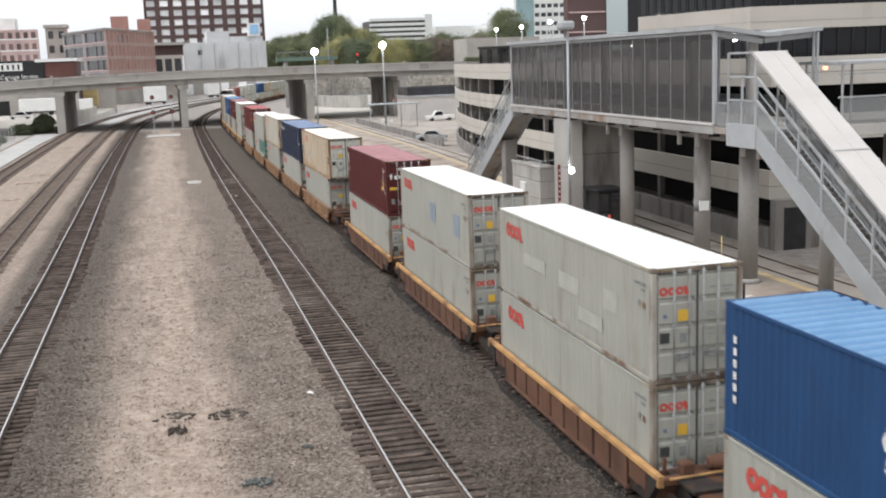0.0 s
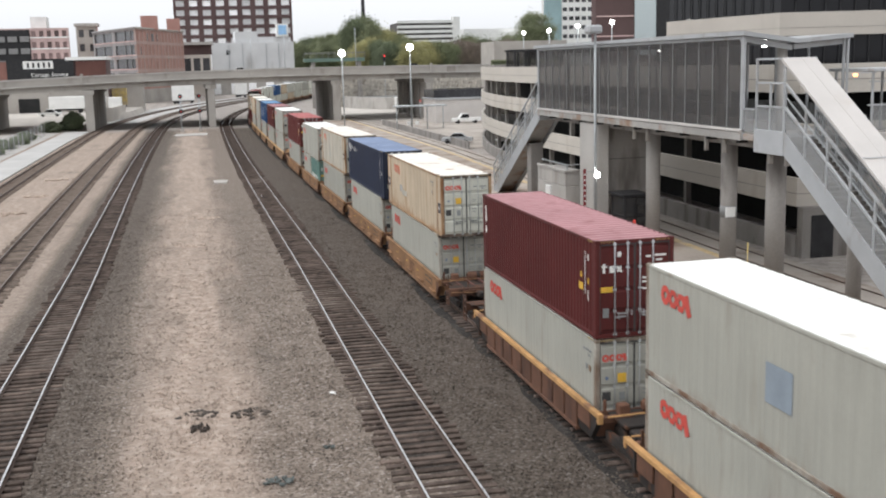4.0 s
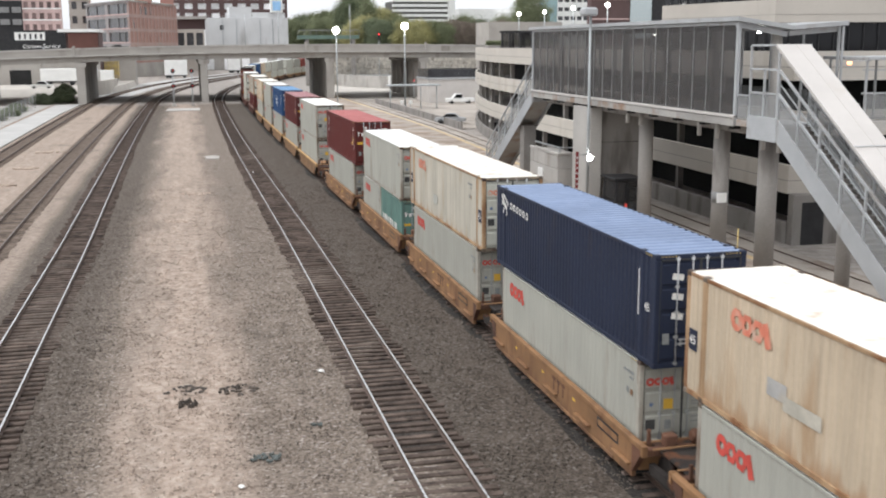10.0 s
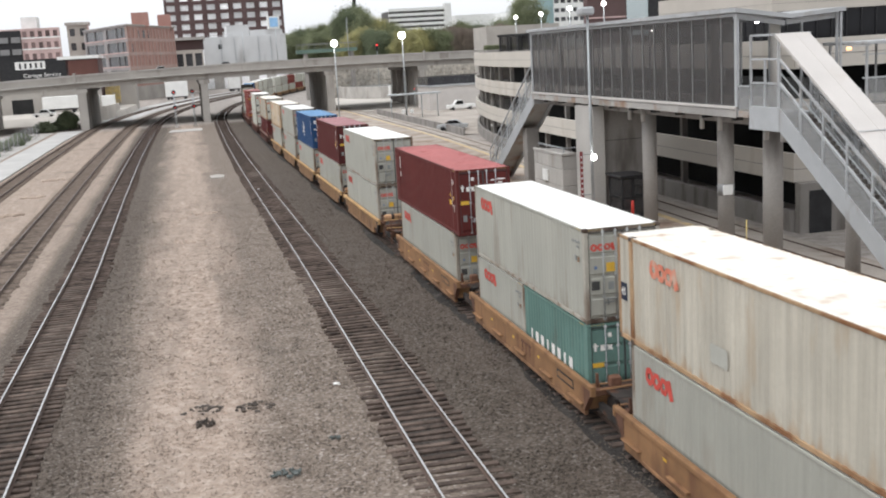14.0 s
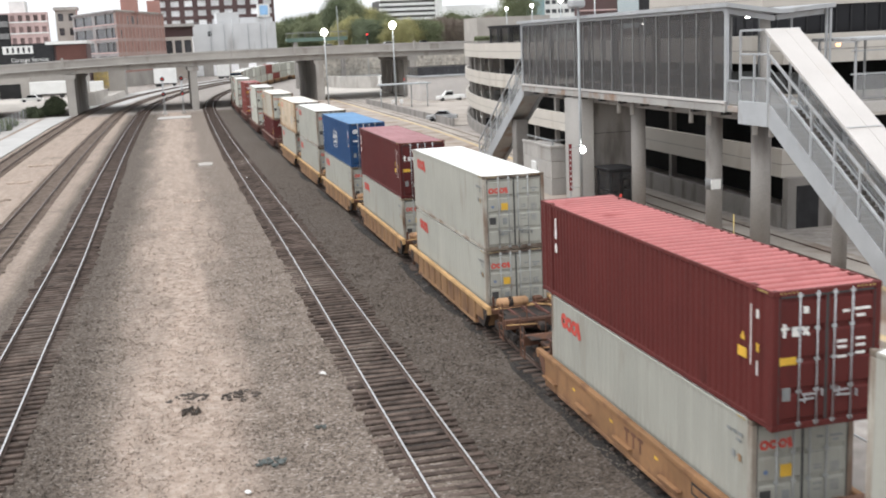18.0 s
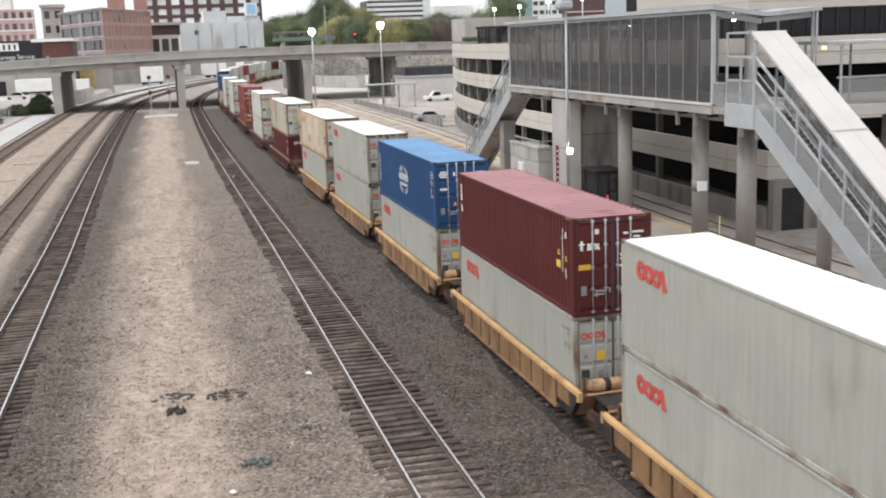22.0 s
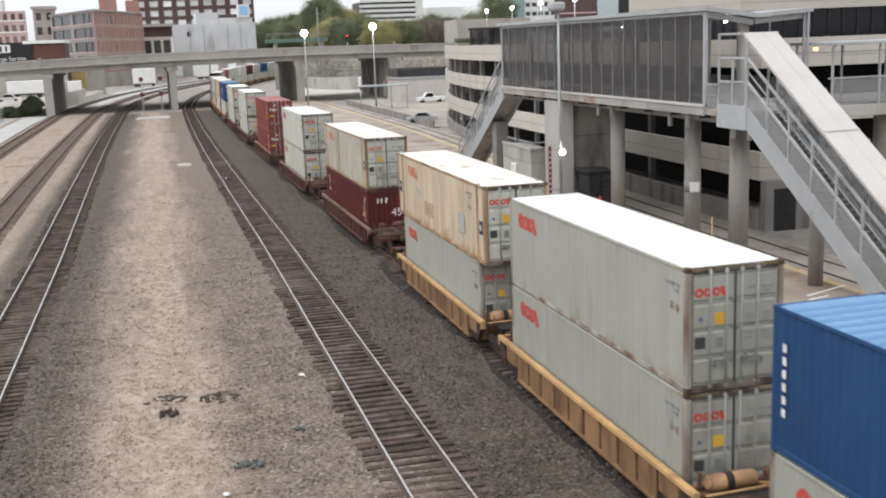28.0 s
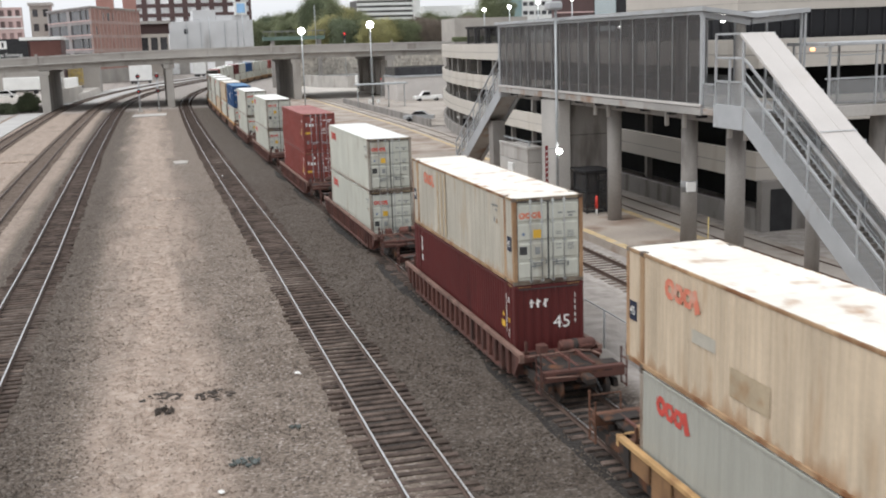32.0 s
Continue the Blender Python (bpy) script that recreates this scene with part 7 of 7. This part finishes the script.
M["scrap"] = surface("charred_scrap", (0.07, 0.058, 0.05), 0.9, 0, 0.4, 4, 30, 0.5, (0.12, 0.09, 0.07), 0.3, 4)
M["slate"] = surface("bluish_slate_scrap", (0.12, 0.135, 0.13), 0.8, 0, 0.3, 4, 30, 0.3)
lump("scrap_heap", "small heap of dark broken scrap on the ground", "debris", -0.45, 33.55, 0.28, 0.10, M["scrap"], 1)
lump("scrap_heap", "flat strip of dark scrap on the ground", "debris", -0.5, 35.1, 0.42, 0.03, M["scrap"], 2, 1.2)
lump("scrap_heap", "flat dark heap of torn scrap", "debris", 1.2, 34.75, 0.42, 0.04, M["scrap"], 3, 1.3)
lump("slate_pieces", "bluish-grey slate pieces lying on gravel", "debris", 1.7, 28.5, 0.30, 0.05, M["slate"], 4)
lump("slate_pieces", "single dark bluish shard on gravel", "debris", 3.4, 30.8, 0.14, 0.04, M["slate"], 6)
for x, y, s, lab in ((4.18, 36.05, 0.12, "crumpled white paper litter on gravel"), (0.9, 26.6, 0.09, "small white scrap of litter"), (5.6, 97.0, 0.12, "white scrap beside the track")):
    bm = bmesh.new()
    bmesh.ops.create_icosphere(bm, subdivisions=2, radius=s)
    for v in bm.verts:
        v.co *= 1 + 0.5 * noise.noise(v.co * 9)
        v.co.z *= 0.5
    lit = empty("litter", pose(x, y, -0.2), lab, "litter")
    part("paper", bm, M["white"], lit)
pad = empty("concrete_patch", None, "pale broken concrete patch in the gravel", "concrete patch")
part("slab", prism([(1.7, 110.2), (2.9, 110.0), (3.1, 112.6), (2.4, 113.4), (1.6, 112.8)], -0.34, -0.19), M["frame_concrete"], pad)
for x, y, r, h, s in ((-15.0, 106.0, 0.9, 0.10, 11), (-14.6, 122.0, 1.1, 0.10, 12), (-15.4, 93.0, 1.0, 0.12, 13), (0.5, 84.0, 0.8, 0.05, 14), (-0.8, 71.0, 0.7, 0.05, 15)):
    lump("dirt_heap", "low dark heap of earth on the sandy ground", "debris", x, y, r, h, M["stone"], s, 0.8)

# ---- signals under the overpass ----
M["signal_red"] = surface("lit_red_signal", (0.5, 0.05, 0.03), 0.4, 0, 0.02, 1, 5, 0, glow=(1.0, 0.05, 0.05), power=0.9)


def build_signal(x, y):
    s = empty("railway_signal", pose(x, y, -0.3), "black two-headed railway signal mast showing red", "signal", "signals")
    part("mast", rods(((0, 0, 0), (0, 0, 7.3), 0.09, 0.08, 8)), M["steel"], s)
    part("base", soft_box((-0.4, 0.4, -0.4, 0.4, 0, 0.6), 0.03), M["concrete_light"], s)
    for z in (3.9, 6.7):
        head = part("signal_head", rods(((0.0, -0.25, z), (0.0, -0.10, z), 0.40, 0.40, 18)), M["black"], s)
        part("lens", rods(((0, -0.33, z), (0, -0.26, z), 0.085, 0.085, 12)), M["signal_red"], head, "lit red lens")
    part("ladder", bars(((-0.18, 0.25, 0.6), (-0.18, 0.25, 7.0), 0.04), ((0.18, 0.25, 0.6), (0.18, 0.25, 7.0), 0.04), *[((-0.18, 0.25, 0.9 + 0.5 * k), (0.18, 0.25, 0.9 + 0.5 * k), 0.03) for k in range(13)]), M["steel"], s)


build_signal(-2.2, 208.0)
build_signal(1.25, 208.0)
pad = empty("signal_pad", None, "pale gravel-edged concrete pad below the signals", "concrete pad")
part("slab", prism([(-3.6, 193.0), (2.2, 193.6), (2.4, 200.0), (-3.2, 200.0)], -0.34, -0.15), M["concrete_light"], pad)

# ---- left side: pale paving, fence, shrubs, parked trailers ----
M["pale_paving"] = surface("bleached_concrete_paving", (0.44, 0.43, 0.415), 0.9, 0, 0.1, 0.2, 8, 0.1, (0.45, 0.43, 0.4), 0.15, 0.3)
M["bright_paving"] = surface("sun_bleached_road", (0.52, 0.485, 0.44), 0.9, 0, 0.1, 0.2, 8, 0.1, (0.42, 0.39, 0.36), 0.15, 0.3)
M["car_blue"] = surface("bright_blue_car_paint", (0.08, 0.28, 0.50), 0.35, 0.1, 0.05, 1, 10, 0)
M["asphalt"] = surface("worn_asphalt", (0.17, 0.165, 0.155), 0.95, 0, 0.2, 0.15, 9, 0.15, (0.3, 0.28, 0.26), 0.2, 0.2)
tag_structure(mesh_ob("pavement", [(-25.6, 40, -0.08), (-20.7, 40, -0.08), (-20.7, 190, -0.08), (-19.9, 219, -0.08), (-24.5, 219, -0.08),
                                   (-20.7, 40, -0.4), (-20.7, 190, -0.4), (-19.9, 219, -0.4)], [(0, 1, 2, 3, 4), (1, 5, 6, 2), (2, 6, 7, 3)], M["pale_paving"]), "long bleached concrete paving beside the outer siding", "pavement")
tag_structure(mesh_ob("lot", [(-140, 60, -0.2), (-25.7, 60, -0.2), (-25.7, 219, -0.2), (-140, 219, -0.2)], [(0, 1, 2, 3)], M["concrete_light"]), "pale concrete yard beside the fence", "pavement")
tag_structure(mesh_ob("street", [(-140, 262, 1.3), (-22, 262, 1.3), (-15.5, 284, 1.3), (-14.0, 318, 1.3), (-140, 318, 1.3), (-140, 258, -0.3), (-21.6, 258, -0.3), (-15.0, 284, -0.3), (-13.4, 318, -0.3)], [(0, 1, 2, 3, 4), (5, 6, 1, 0), (6, 7, 2, 1), (7, 8, 3, 2)], M["bright_paving"]), "pale worn street on a low bank beyond the overpass", "road")
v, f = ribbon(0.0, [(-25.0, -0.22), (-14.0, -0.22), (-14.0, -0.30), (-25.0, -0.30)], 250, 520)
tag_structure(mesh_ob("service_road", v, f, M["pale_paving"]), "pale service road beside the curving tracks", "road")
M["thin_mesh"] = glass_like("thin_wire_mesh", (0.5, 0.5, 0.49), 0.6, 0.14)
fence = empty("wire_fence", None, "tall pale wire fence along the paving", "fence")
for i in range(26):
    y = 92 + i * 4.6
    part("post", rods(((-27.2, y, -0.3), (-27.2, y, 2.2), 0.032, 0.032, 6)), M["steel"], fence)
    part("panel", boxes((-27.21, -27.195, y + 0.05, y + 4.55, -0.2, 2.1)), M["thin_mesh"], fence)


def build_shrub(x, y, z, r, h, seed, label, clumps=70):
    t = build_tree("deep", h, r, seed, label, clumps, 60, 0.16)
    t.name = "shrub"
    tagged(t, label, "shrub", "shrubs")
    t.matrix_basis = pose(x, y, z - 0.26 * h)


build_shrub(-23.4, 226.0, -0.4, 1.5, 5.2, 21, "large dark green shrub beside the pier", 160)
build_shrub(-24.6, 228.0, -0.4, 1.3, 4.2, 22, "dark green shrub under the overpass", 140)
build_shrub(-27.6, 224.0, -0.4, 1.8, 2.6, 23, "low dark shrub under the overpass", 120)
build_shrub(-44.0, 205.0, -0.3, 3.4, 6.0, 41, "broad dark shrub beside the pier", 200)
for k in range(4):
    build_shrub(-28.4 - 0.5 * (k % 2), 165 + 11.0 * k, -0.3, 1.3, 1.5 + 0.3 * (k % 2), 30 + k, "low green shrub by the fence")


def build_trailer(name, x0, x1, y, z0, z1, mat, label, depth=3.0):
    t = empty(name, None, label, "trailer", "parked trailers")
    part("body", soft_box((x0, x1, y, y + depth, z0 + 1.1, z1), 0.08), mat, t)
    part("skirt", boxes((x0 + 0.3, x1 - 0.3, y + 0.2, y + depth - 0.2, z0 + 0.75, z0 + 1.09)), M["black"], t)
    for x in (x0 + 0.9, x0 + 2.0, x1 - 1.0):
        for yy in (y + 0.1, y + depth - 0.5):
            part("wheel", rods(((x, yy, z0 + 0.5), (x, yy + 0.4, z0 + 0.5), 0.5, 0.5, 14)), M["black"], t)


def build_vehicle(name, x, y, z, heading, size, mat, label, category="car", kind="car"):
    """A parked or driving vehicle: lower body, cabin, windows, wheels."""
    length, width, high = size
    t = empty(name, pose(x, y, z, 0, 0, heading), label, category)
    hl, hw = length / 2, width / 2
    if kind == "car":
        body = [(-hl, 0.35), (-hl, 0.80), (-hl * 0.55, 0.92), (hl * 0.45, 0.95), (hl, 0.78), (hl, 0.35)]
        cabin = [(-hl * 0.62, 0.90), (-hl * 0.30, high), (hl * 0.22, high), (hl * 0.52, 0.92)]
    elif kind == "pickup":
        body = [(-hl, 0.4), (-hl, 1.05), (-hl * 0.1, 1.05), (hl * 0.45, 1.05), (hl, 0.95), (hl, 0.4)]
        cabin = [(-hl * 0.16, 1.04), (-hl * 0.12, high), (hl * 0.32, high), (hl * 0.55, 1.04)]
    else:
        body = [(-hl, 0.4), (-hl, 1.0), (-hl * 0.72, 1.15), (hl, 1.15), (hl, 0.4)]
        cabin = [(-hl * 0.74, 1.12), (-hl * 0.52, high), (hl * 0.98, high), (hl, 1.12)]
    part("body", side_prism(body, -hw, hw), mat, t)
    part("cabin", side_prism(cabin, -hw * 0.88, hw * 0.88), mat, t)
    part("glazing", side_prism([(a * 0.93, 0.98 + (b - 0.98) * 0.9) if b > 1.0 else (a * 0.93, b + 0.07) for a, b in cabin], -hw * 0.895, hw * 0.895), M["window_dark"], t)
    for yy in (-hl * 0.62, hl * 0.62):
        for xx in (-hw, hw - 0.2):
            part("wheel", rods(((xx, yy, 0.33), (xx + 0.2, yy, 0.33), 0.33, 0.33, 14)), M["black"], t)
    return t


build_trailer("semi_trailer", -35.2, -26.8, 285, 1.3, 5.5, M["white"], "white box trailer parked beyond the overpass")
build_trailer("semi_trailer", -27.0, -21.4, 284, 1.3, 5.2, M["white"], "white box trailer with pale doors")
build_trailer("semi_trailer", -20.9, -17.6, 284.4, 1.3, 5.0, M["white"], "short white box trailer beside another")
build_trailer("yellow_truck", -21.2, -17.4, 306, 1.3, 7.3, M["yellow"], "yellow box truck parked behind the trailers")
build_trailer("semi_trailer", -6.8, 0.9, 388, -0.3, 6.0, M["white"], "white box truck beyond the tracks")
build_trailer("semi_trailer", 17.5, 22.5, 452, -0.3, 5.6, M["white"], "small white box truck far along the road")
build_vehicle("white_sedan", -33.0, 268, 1.3, 90, (5.2, 1.9, 1.7), M["white"], "white car parked by the trailers")
for x, y, h, m, lab in ((-30.6, 158.0, 55, "car_blue", "bright blue car parked behind the fence"), (-31.6, 150.5, 8, "black", "dark car parked behind the fence"), (-33.4, 176.0, 80, "black", "dark car parked below the shrubs"), (-37.0, 168.0, 12, "white", "white car parked in the pale yard")):
    build_vehicle("parked_car", x, y, -0.2, h, (4.5, 1.8, 1.5), M[m], lab)
wall = empty("low_wall", None, "low tan concrete wall beside the street", "wall")
part("wall_body", prism([(-22.0, 258), (-18.4, 264), (-16.6, 284), (-17.2, 284), (-19.0, 264.4), (-22.2, 258.6)], -0.4, 3.0), M["bright_paving"], wall)
ware = empty("warehouse", None, "long pale warehouse behind the trailers", "building")
part("block", boxes((-60, -13.5, 318, 328, -0.5, 7.8)), M["frame_concrete"], ware)
for k in range(7):
    part("dock_door", boxes((-57 + 5.6 * k, -53.5 + 5.6 * k, 317.9, 317.99, 0.5, 4.5)), M["pane_dark"], ware)
far_w = empty("distant_sheds", None, "row of pale sheds beyond the curve", "building")
part("block", boxes((0, 46, 505, 515, -0.5, 7.6)), M["concrete_light"], far_w)
for k in range(6):
    part("shed_door", boxes((2 + 8 * k, 5.5 + 8 * k, 504.9, 504.99, 0, 5.0)), M["pane_pale"], far_w)

# ---- right side beyond the platform: lot, low building, retaining walls ----
M["stonewall"] = surface("rough_stone_wall", (0.50, 0.465, 0.41), 0.95, 0, 0.3, 0.5, 1.2, 0.4, (0.25, 0.22, 0.19), 0.35, 0.8)
tag_structure(mesh_ob("parking_lot", [(36.3, 139.5, -0.17), (90, 139.5, -0.17), (90, 219, -0.17), (36.3, 219, -0.17)], [(0, 1, 2, 3)], M["lot_paving"]), "tan parking lot beside the platform track", "pavement")
tag_structure(mesh_ob("underpass_road", [(31.5, 219.5, -0.2), (76, 219.5, -0.2), (76, 303, -0.2), (36, 303, -0.2)], [(0, 1, 2, 3)], M["bright_paving"]), "bleached road running on below the overpass", "road")
rw = empty("retaining_wall", None, "rough stone retaining wall below the hill", "wall")
part("wall_body", boxes((41, 140, 304, 306, -0.5, 8.4)), M["stonewall"], rw)
rnd = random.Random(4)
for i in range(44):
    for j in range(3):
        x = 50 + i * 0.82 + 0.3 * (j % 2)
        part("stone", soft_box((x, x + rnd.uniform(0.62, 0.76), 303.85 - 0.1 * rnd.random(), 304.1, 4.2 + j * 1.05, 5.2 + j * 1.05), 0.06), M["stonewall"], rw)
gw = empty("grey_retaining_wall", None, "smooth grey curved retaining wall under the overpass", "wall")
part("wall_body", prism([(41.5, 301), (43.5, 287), (49.5, 276), (58, 271), (76, 269), (76, 270), (58.4, 272), (50.2, 277), (44.4, 287.4), (42.4, 301)], -0.4, 2.9), M["concrete_light"], gw)
part("raised_bank", prism([(42.5, 301), (44.5, 287.5), (50.3, 277.1), (58.5, 272.1), (76, 270.1), (76, 303), (42.5, 303)], -0.4, 2.7), M["asphalt"], gw, "dark asphalt bank behind the wall")
build_trailer("semi_trailer", 49.5, 54.0, 262, -0.2, 3.3, M["white"], "white trailer under the overpass")
lb = empty("low_white_building", None, "low grey-white building beside the parking lot", "building")
part("block", soft_box((46.0, 62.0, 203, 214, -0.3, 4.3), 0.05), M["deckroof"], lb)
part("roof_edge", boxes((45.8, 62.2, 202.8, 214.2, 4.3, 4.6)), M["pale_paint"], lb)
part("dark_band", boxes((46.2, 62.0, 205.0, 214, 4.62, 6.2)), M["pane_dark"], lb)
sh = empty("platform_canopy", None, "thin grey canopy on slim posts", "canopy")
part("canopy_roof", soft_box((34.6, 43.8, 184.0, 187.0, 3.85, 4.1), 0.03), M["steel"], sh)
for x in (35.0, 37.6, 40.5, 43.4):
    part("post", rods(((x, 185.5, -0.3), (x, 185.5, 3.85), 0.10, 0.10, 8)), M["steel"], sh)
for x in (36.6, 38.1):
    bx = empty("sign_box", None, "small white sign box on a post", "sign", "small sign boxes")
    part("box", soft_box((x, x + 0.6, 184.2, 184.5, 0.75, 1.4), 0.03), M["white"], bx)
    part("leg", boxes((x + 0.27, x + 0.33, 184.32, 184.38, -0.3, 0.75)), M["steel"], bx)
build_vehicle("pickup_truck", 51.2, 199.5, -0.17, 88, (5.4, 1.9, 1.85), M["white"], "white pickup truck parked before the low building", "truck", "pickup")
build_vehicle("silver_car", 37.0, 149.5, -0.17, 70, (4.4, 1.8, 1.45), M["pale_paint"], "silver parked car beside the parking building")
bn = empty("ticket_kiosk", None, "small dark booth with a white flat top beside the track", "booth")
for dx in (0.0, 0.55, 1.1):
    part("booth_panel", soft_box((37.0 + dx, 37.45 + dx, 127.6, 128.6, -0.25, 1.5), 0.03), M["black"], bn)
part("booth_top", soft_box((36.8, 38.8, 127.4, 128.8, 1.5, 1.75), 0.04), M["white"], bn)
kerb = empty("track_wall", None, "low grey concrete wall between the track and the parking lot", "wall")
for k in range(9):
    a, b = 139.0 + 7.5 * k, 146.4 + 7.5 * k
    part("wall_section", prism([(edge_x(a) + 4.2, a), (edge_x(a) + 4.5, a), (edge_x(b) + 4.5, b), (edge_x(b) + 4.2, b)], -0.3, 0.75), M["concrete"], kerb)
rb = empty("red_lamp", None, "small red lit signal lamp on a post", "signal")
part("post", rods(((45.3, 214, 0), (45.3, 214, 3.7), 0.07, 0.07, 6)), M["steel"], rb)
part("lamp", rods(((45.3, 213.9, 3.85), (45.3, 213.75, 3.85), 0.12, 0.12, 10)), M["signal_red"], rb)

# ---- roof deck of the parking building ----
for x, y, z in ((39.5, 125, 14.4), (37.6, 110, 14.2), (36.2, 97.5, 14.2), (35.2, 86.5, 14.1)):
    lp = empty("roof_lamp", None, "slim roof-deck lamp with a lit globe", "street lamp", "roof lamps")
    part("pole", rods(((x, y, 9.3), (x, y, z), 0.06, 0.05, 8)), M["steel"], lp)
    bm = bmesh.new()
    bmesh.ops.create_icosphere(bm, subdivisions=2, radius=0.2, matrix=Matrix.Translation((x, y, z + 0.2)))
    part("globe", bm, M["lamp_on"], lp)
tr = empty("roof_trellis", None, "dark metal trellis frame on the roof deck", "trellis")
for x in (35.9, 37.2, 38.5, 39.8):
    for y in (117.0, 120.0):
        part("post", boxes((x - 0.09, x + 0.09, y - 0.09, y + 0.09, 9.3, 12.3)), M["black"], tr)
for y in (117.0, 118.0, 119.0, 120.0):
    part("beam", boxes((35.6, 40.1, y - 0.07, y + 0.07, 12.31, 12.55)), M["black"], tr)
part("lattice", boxes((35.9, 39.8, 120.1, 120.16, 10.7, 12.3)), M["screen"], tr, "dark lattice screen")
tl = empty("traffic_light", None, "red traffic light on a pole behind the overpass", "traffic light")
part("pole", rods(((49.1, 275, 2.6), (49.1, 275, 13.2), 0.10, 0.08, 8)), M["steel"], tl)
part("housing", soft_box((48.8, 49.4, 274.8, 275.1, 12.2, 14.1), 0.05), M["black"], tl)
part("red_light", rods(((49.1, 274.78, 13.6), (49.1, 274.70, 13.6), 0.26, 0.26, 14)), M["signal_red"], tl, "lit red light")
hedge = empty("roof_hedge", None, "low green hedge in a planter on the roof", "hedge")
part("planter", soft_box((37.2, 46.0, 130.5, 132.0, 9.3, 10.9), 0.04), M["concrete"], hedge)
rnd = random.Random(8)
v, f = [], []
for k in range(5200):
    p = Vector((rnd.uniform(37.3, 45.8), rnd.uniform(130.6, 131.9), 10.9 + 0.55 * rnd.random() ** 1.5))
    u = Vector((rnd.gauss(0, 1), rnd.gauss(0, 1), rnd.gauss(0, 1))).normalized()
    w = u.orthogonal().normalized()
    n0 = len(v)
    v += [p - u * 0.14, p + w * 0.09, p + u * 0.14, p - w * 0.09]
    f.append((n0, n0 + 1, n0 + 2, n0 + 3))
tagged(mesh_ob("leaves", v, f, LEAF["green"], hedge), kind="stuff")
tb = empty("roof_pavilion", None, "low tan block behind the roof deck", "building")
part("block", boxes((71.5, 90.0, 250, 262, -0.5, 16.2)), M["frame_concrete"], tb)
part("dark_louvre", boxes((79.0, 89.5, 249.9, 249.99, 11.0, 14.0)), M["dark"], tb)
t = build_tree("green", 15.0, 4.6, 77, "slim green tree behind the roof deck")
t.matrix_basis = pose(85.5, 262, 8.0)
wf = empty("distant_white_building", None, "long white building on the horizon", "building")
part("block", boxes((205, 260, 800, 830, 0, 37)), M["white"], wf)
part("wing", boxes((235, 275, 790, 830, 0, 34)), M["white"], wf)
gf = empty("green_footbridge", None, "green painted footbridge with railings behind the overpass", "footbridge")
for x in (33, 46):
    part("pier", boxes((x, x + 1, 300.5, 302.5, -0.4, 12.6)), M["concrete"], gf)
part("girder", boxes((31, 48, 300, 303, 12.6, 13.6)), surface("green_bridge_paint", (0.12, 0.18, 0.15), 0.6, 0, 0.1, 0.5, 8), gf)
part("rail", bars(((31, 300, 15.0), (48, 300, 15.0), 0.22), *[((31 + 1.7 * k, 300, 13.6), (31 + 1.7 * k, 300, 15.0), 0.12) for k in range(11)]), M["dull_steel"], gf)

# ---- traffic on the overpass ----
CARS = []
for x, t, v, lab, mat, yy in ((-13.2, 13.0, 9.0, "white car driving on the overpass", M["white"], 224.5), (-0.4, 13.0, 9.0, "pale car driving on the overpass", M["pale_paint"], 224.5),
                              (27.0, 6.0, -10.0, "dark car driving on the overpass", M["black"], 228.5), (60.0, 9.0, 10.0, "white car on the overpass", M["white"], 224.5), (8.0, 23.0, -9.0, "black car driving on the overpass", M["black"], 228.5)):
    c = build_vehicle("overpass_car", 0, 0, 0, 0, (4.5, 1.8, 1.75), mat, lab)
    CARS.append((c, x, t, v, yy))




# ---- what moves ----
def travelled(t):
    for (a, da), (b, db) in zip(TRAVEL, TRAVEL[1:]):
        if t <= b:
            return da + (db - da) * (t - a) / (b - a)
    return TRAVEL[-1][1]


def motions():
    for ob, s, z in TRAIN:
        walk(ob, [(t, set_on_line(ob, s - travelled(t), z)) for t in range(0, 33)])
    for w in WHEELS:
        where = w.location.copy()
        rows = []
        for k in range(0, 32 * 15 + 1):
            t = k / 15
            rows.append((t, Matrix.Translation(where) @ Matrix.Rotation(travelled(t) / 0.42, 4, "X")))
        walk(w, rows)
    for car, x, at, speed, lane in CARS:
        rows = []
        for t in range(0, 33, 2):
            px = min(max(x + speed * (t - at), -145.0), 125.0)
            rows.append((t, pose(px, lane, 9.86 + crown(px), 0, 0, 90 if speed < 0 else -90)))
        walk(car, rows)


motions()
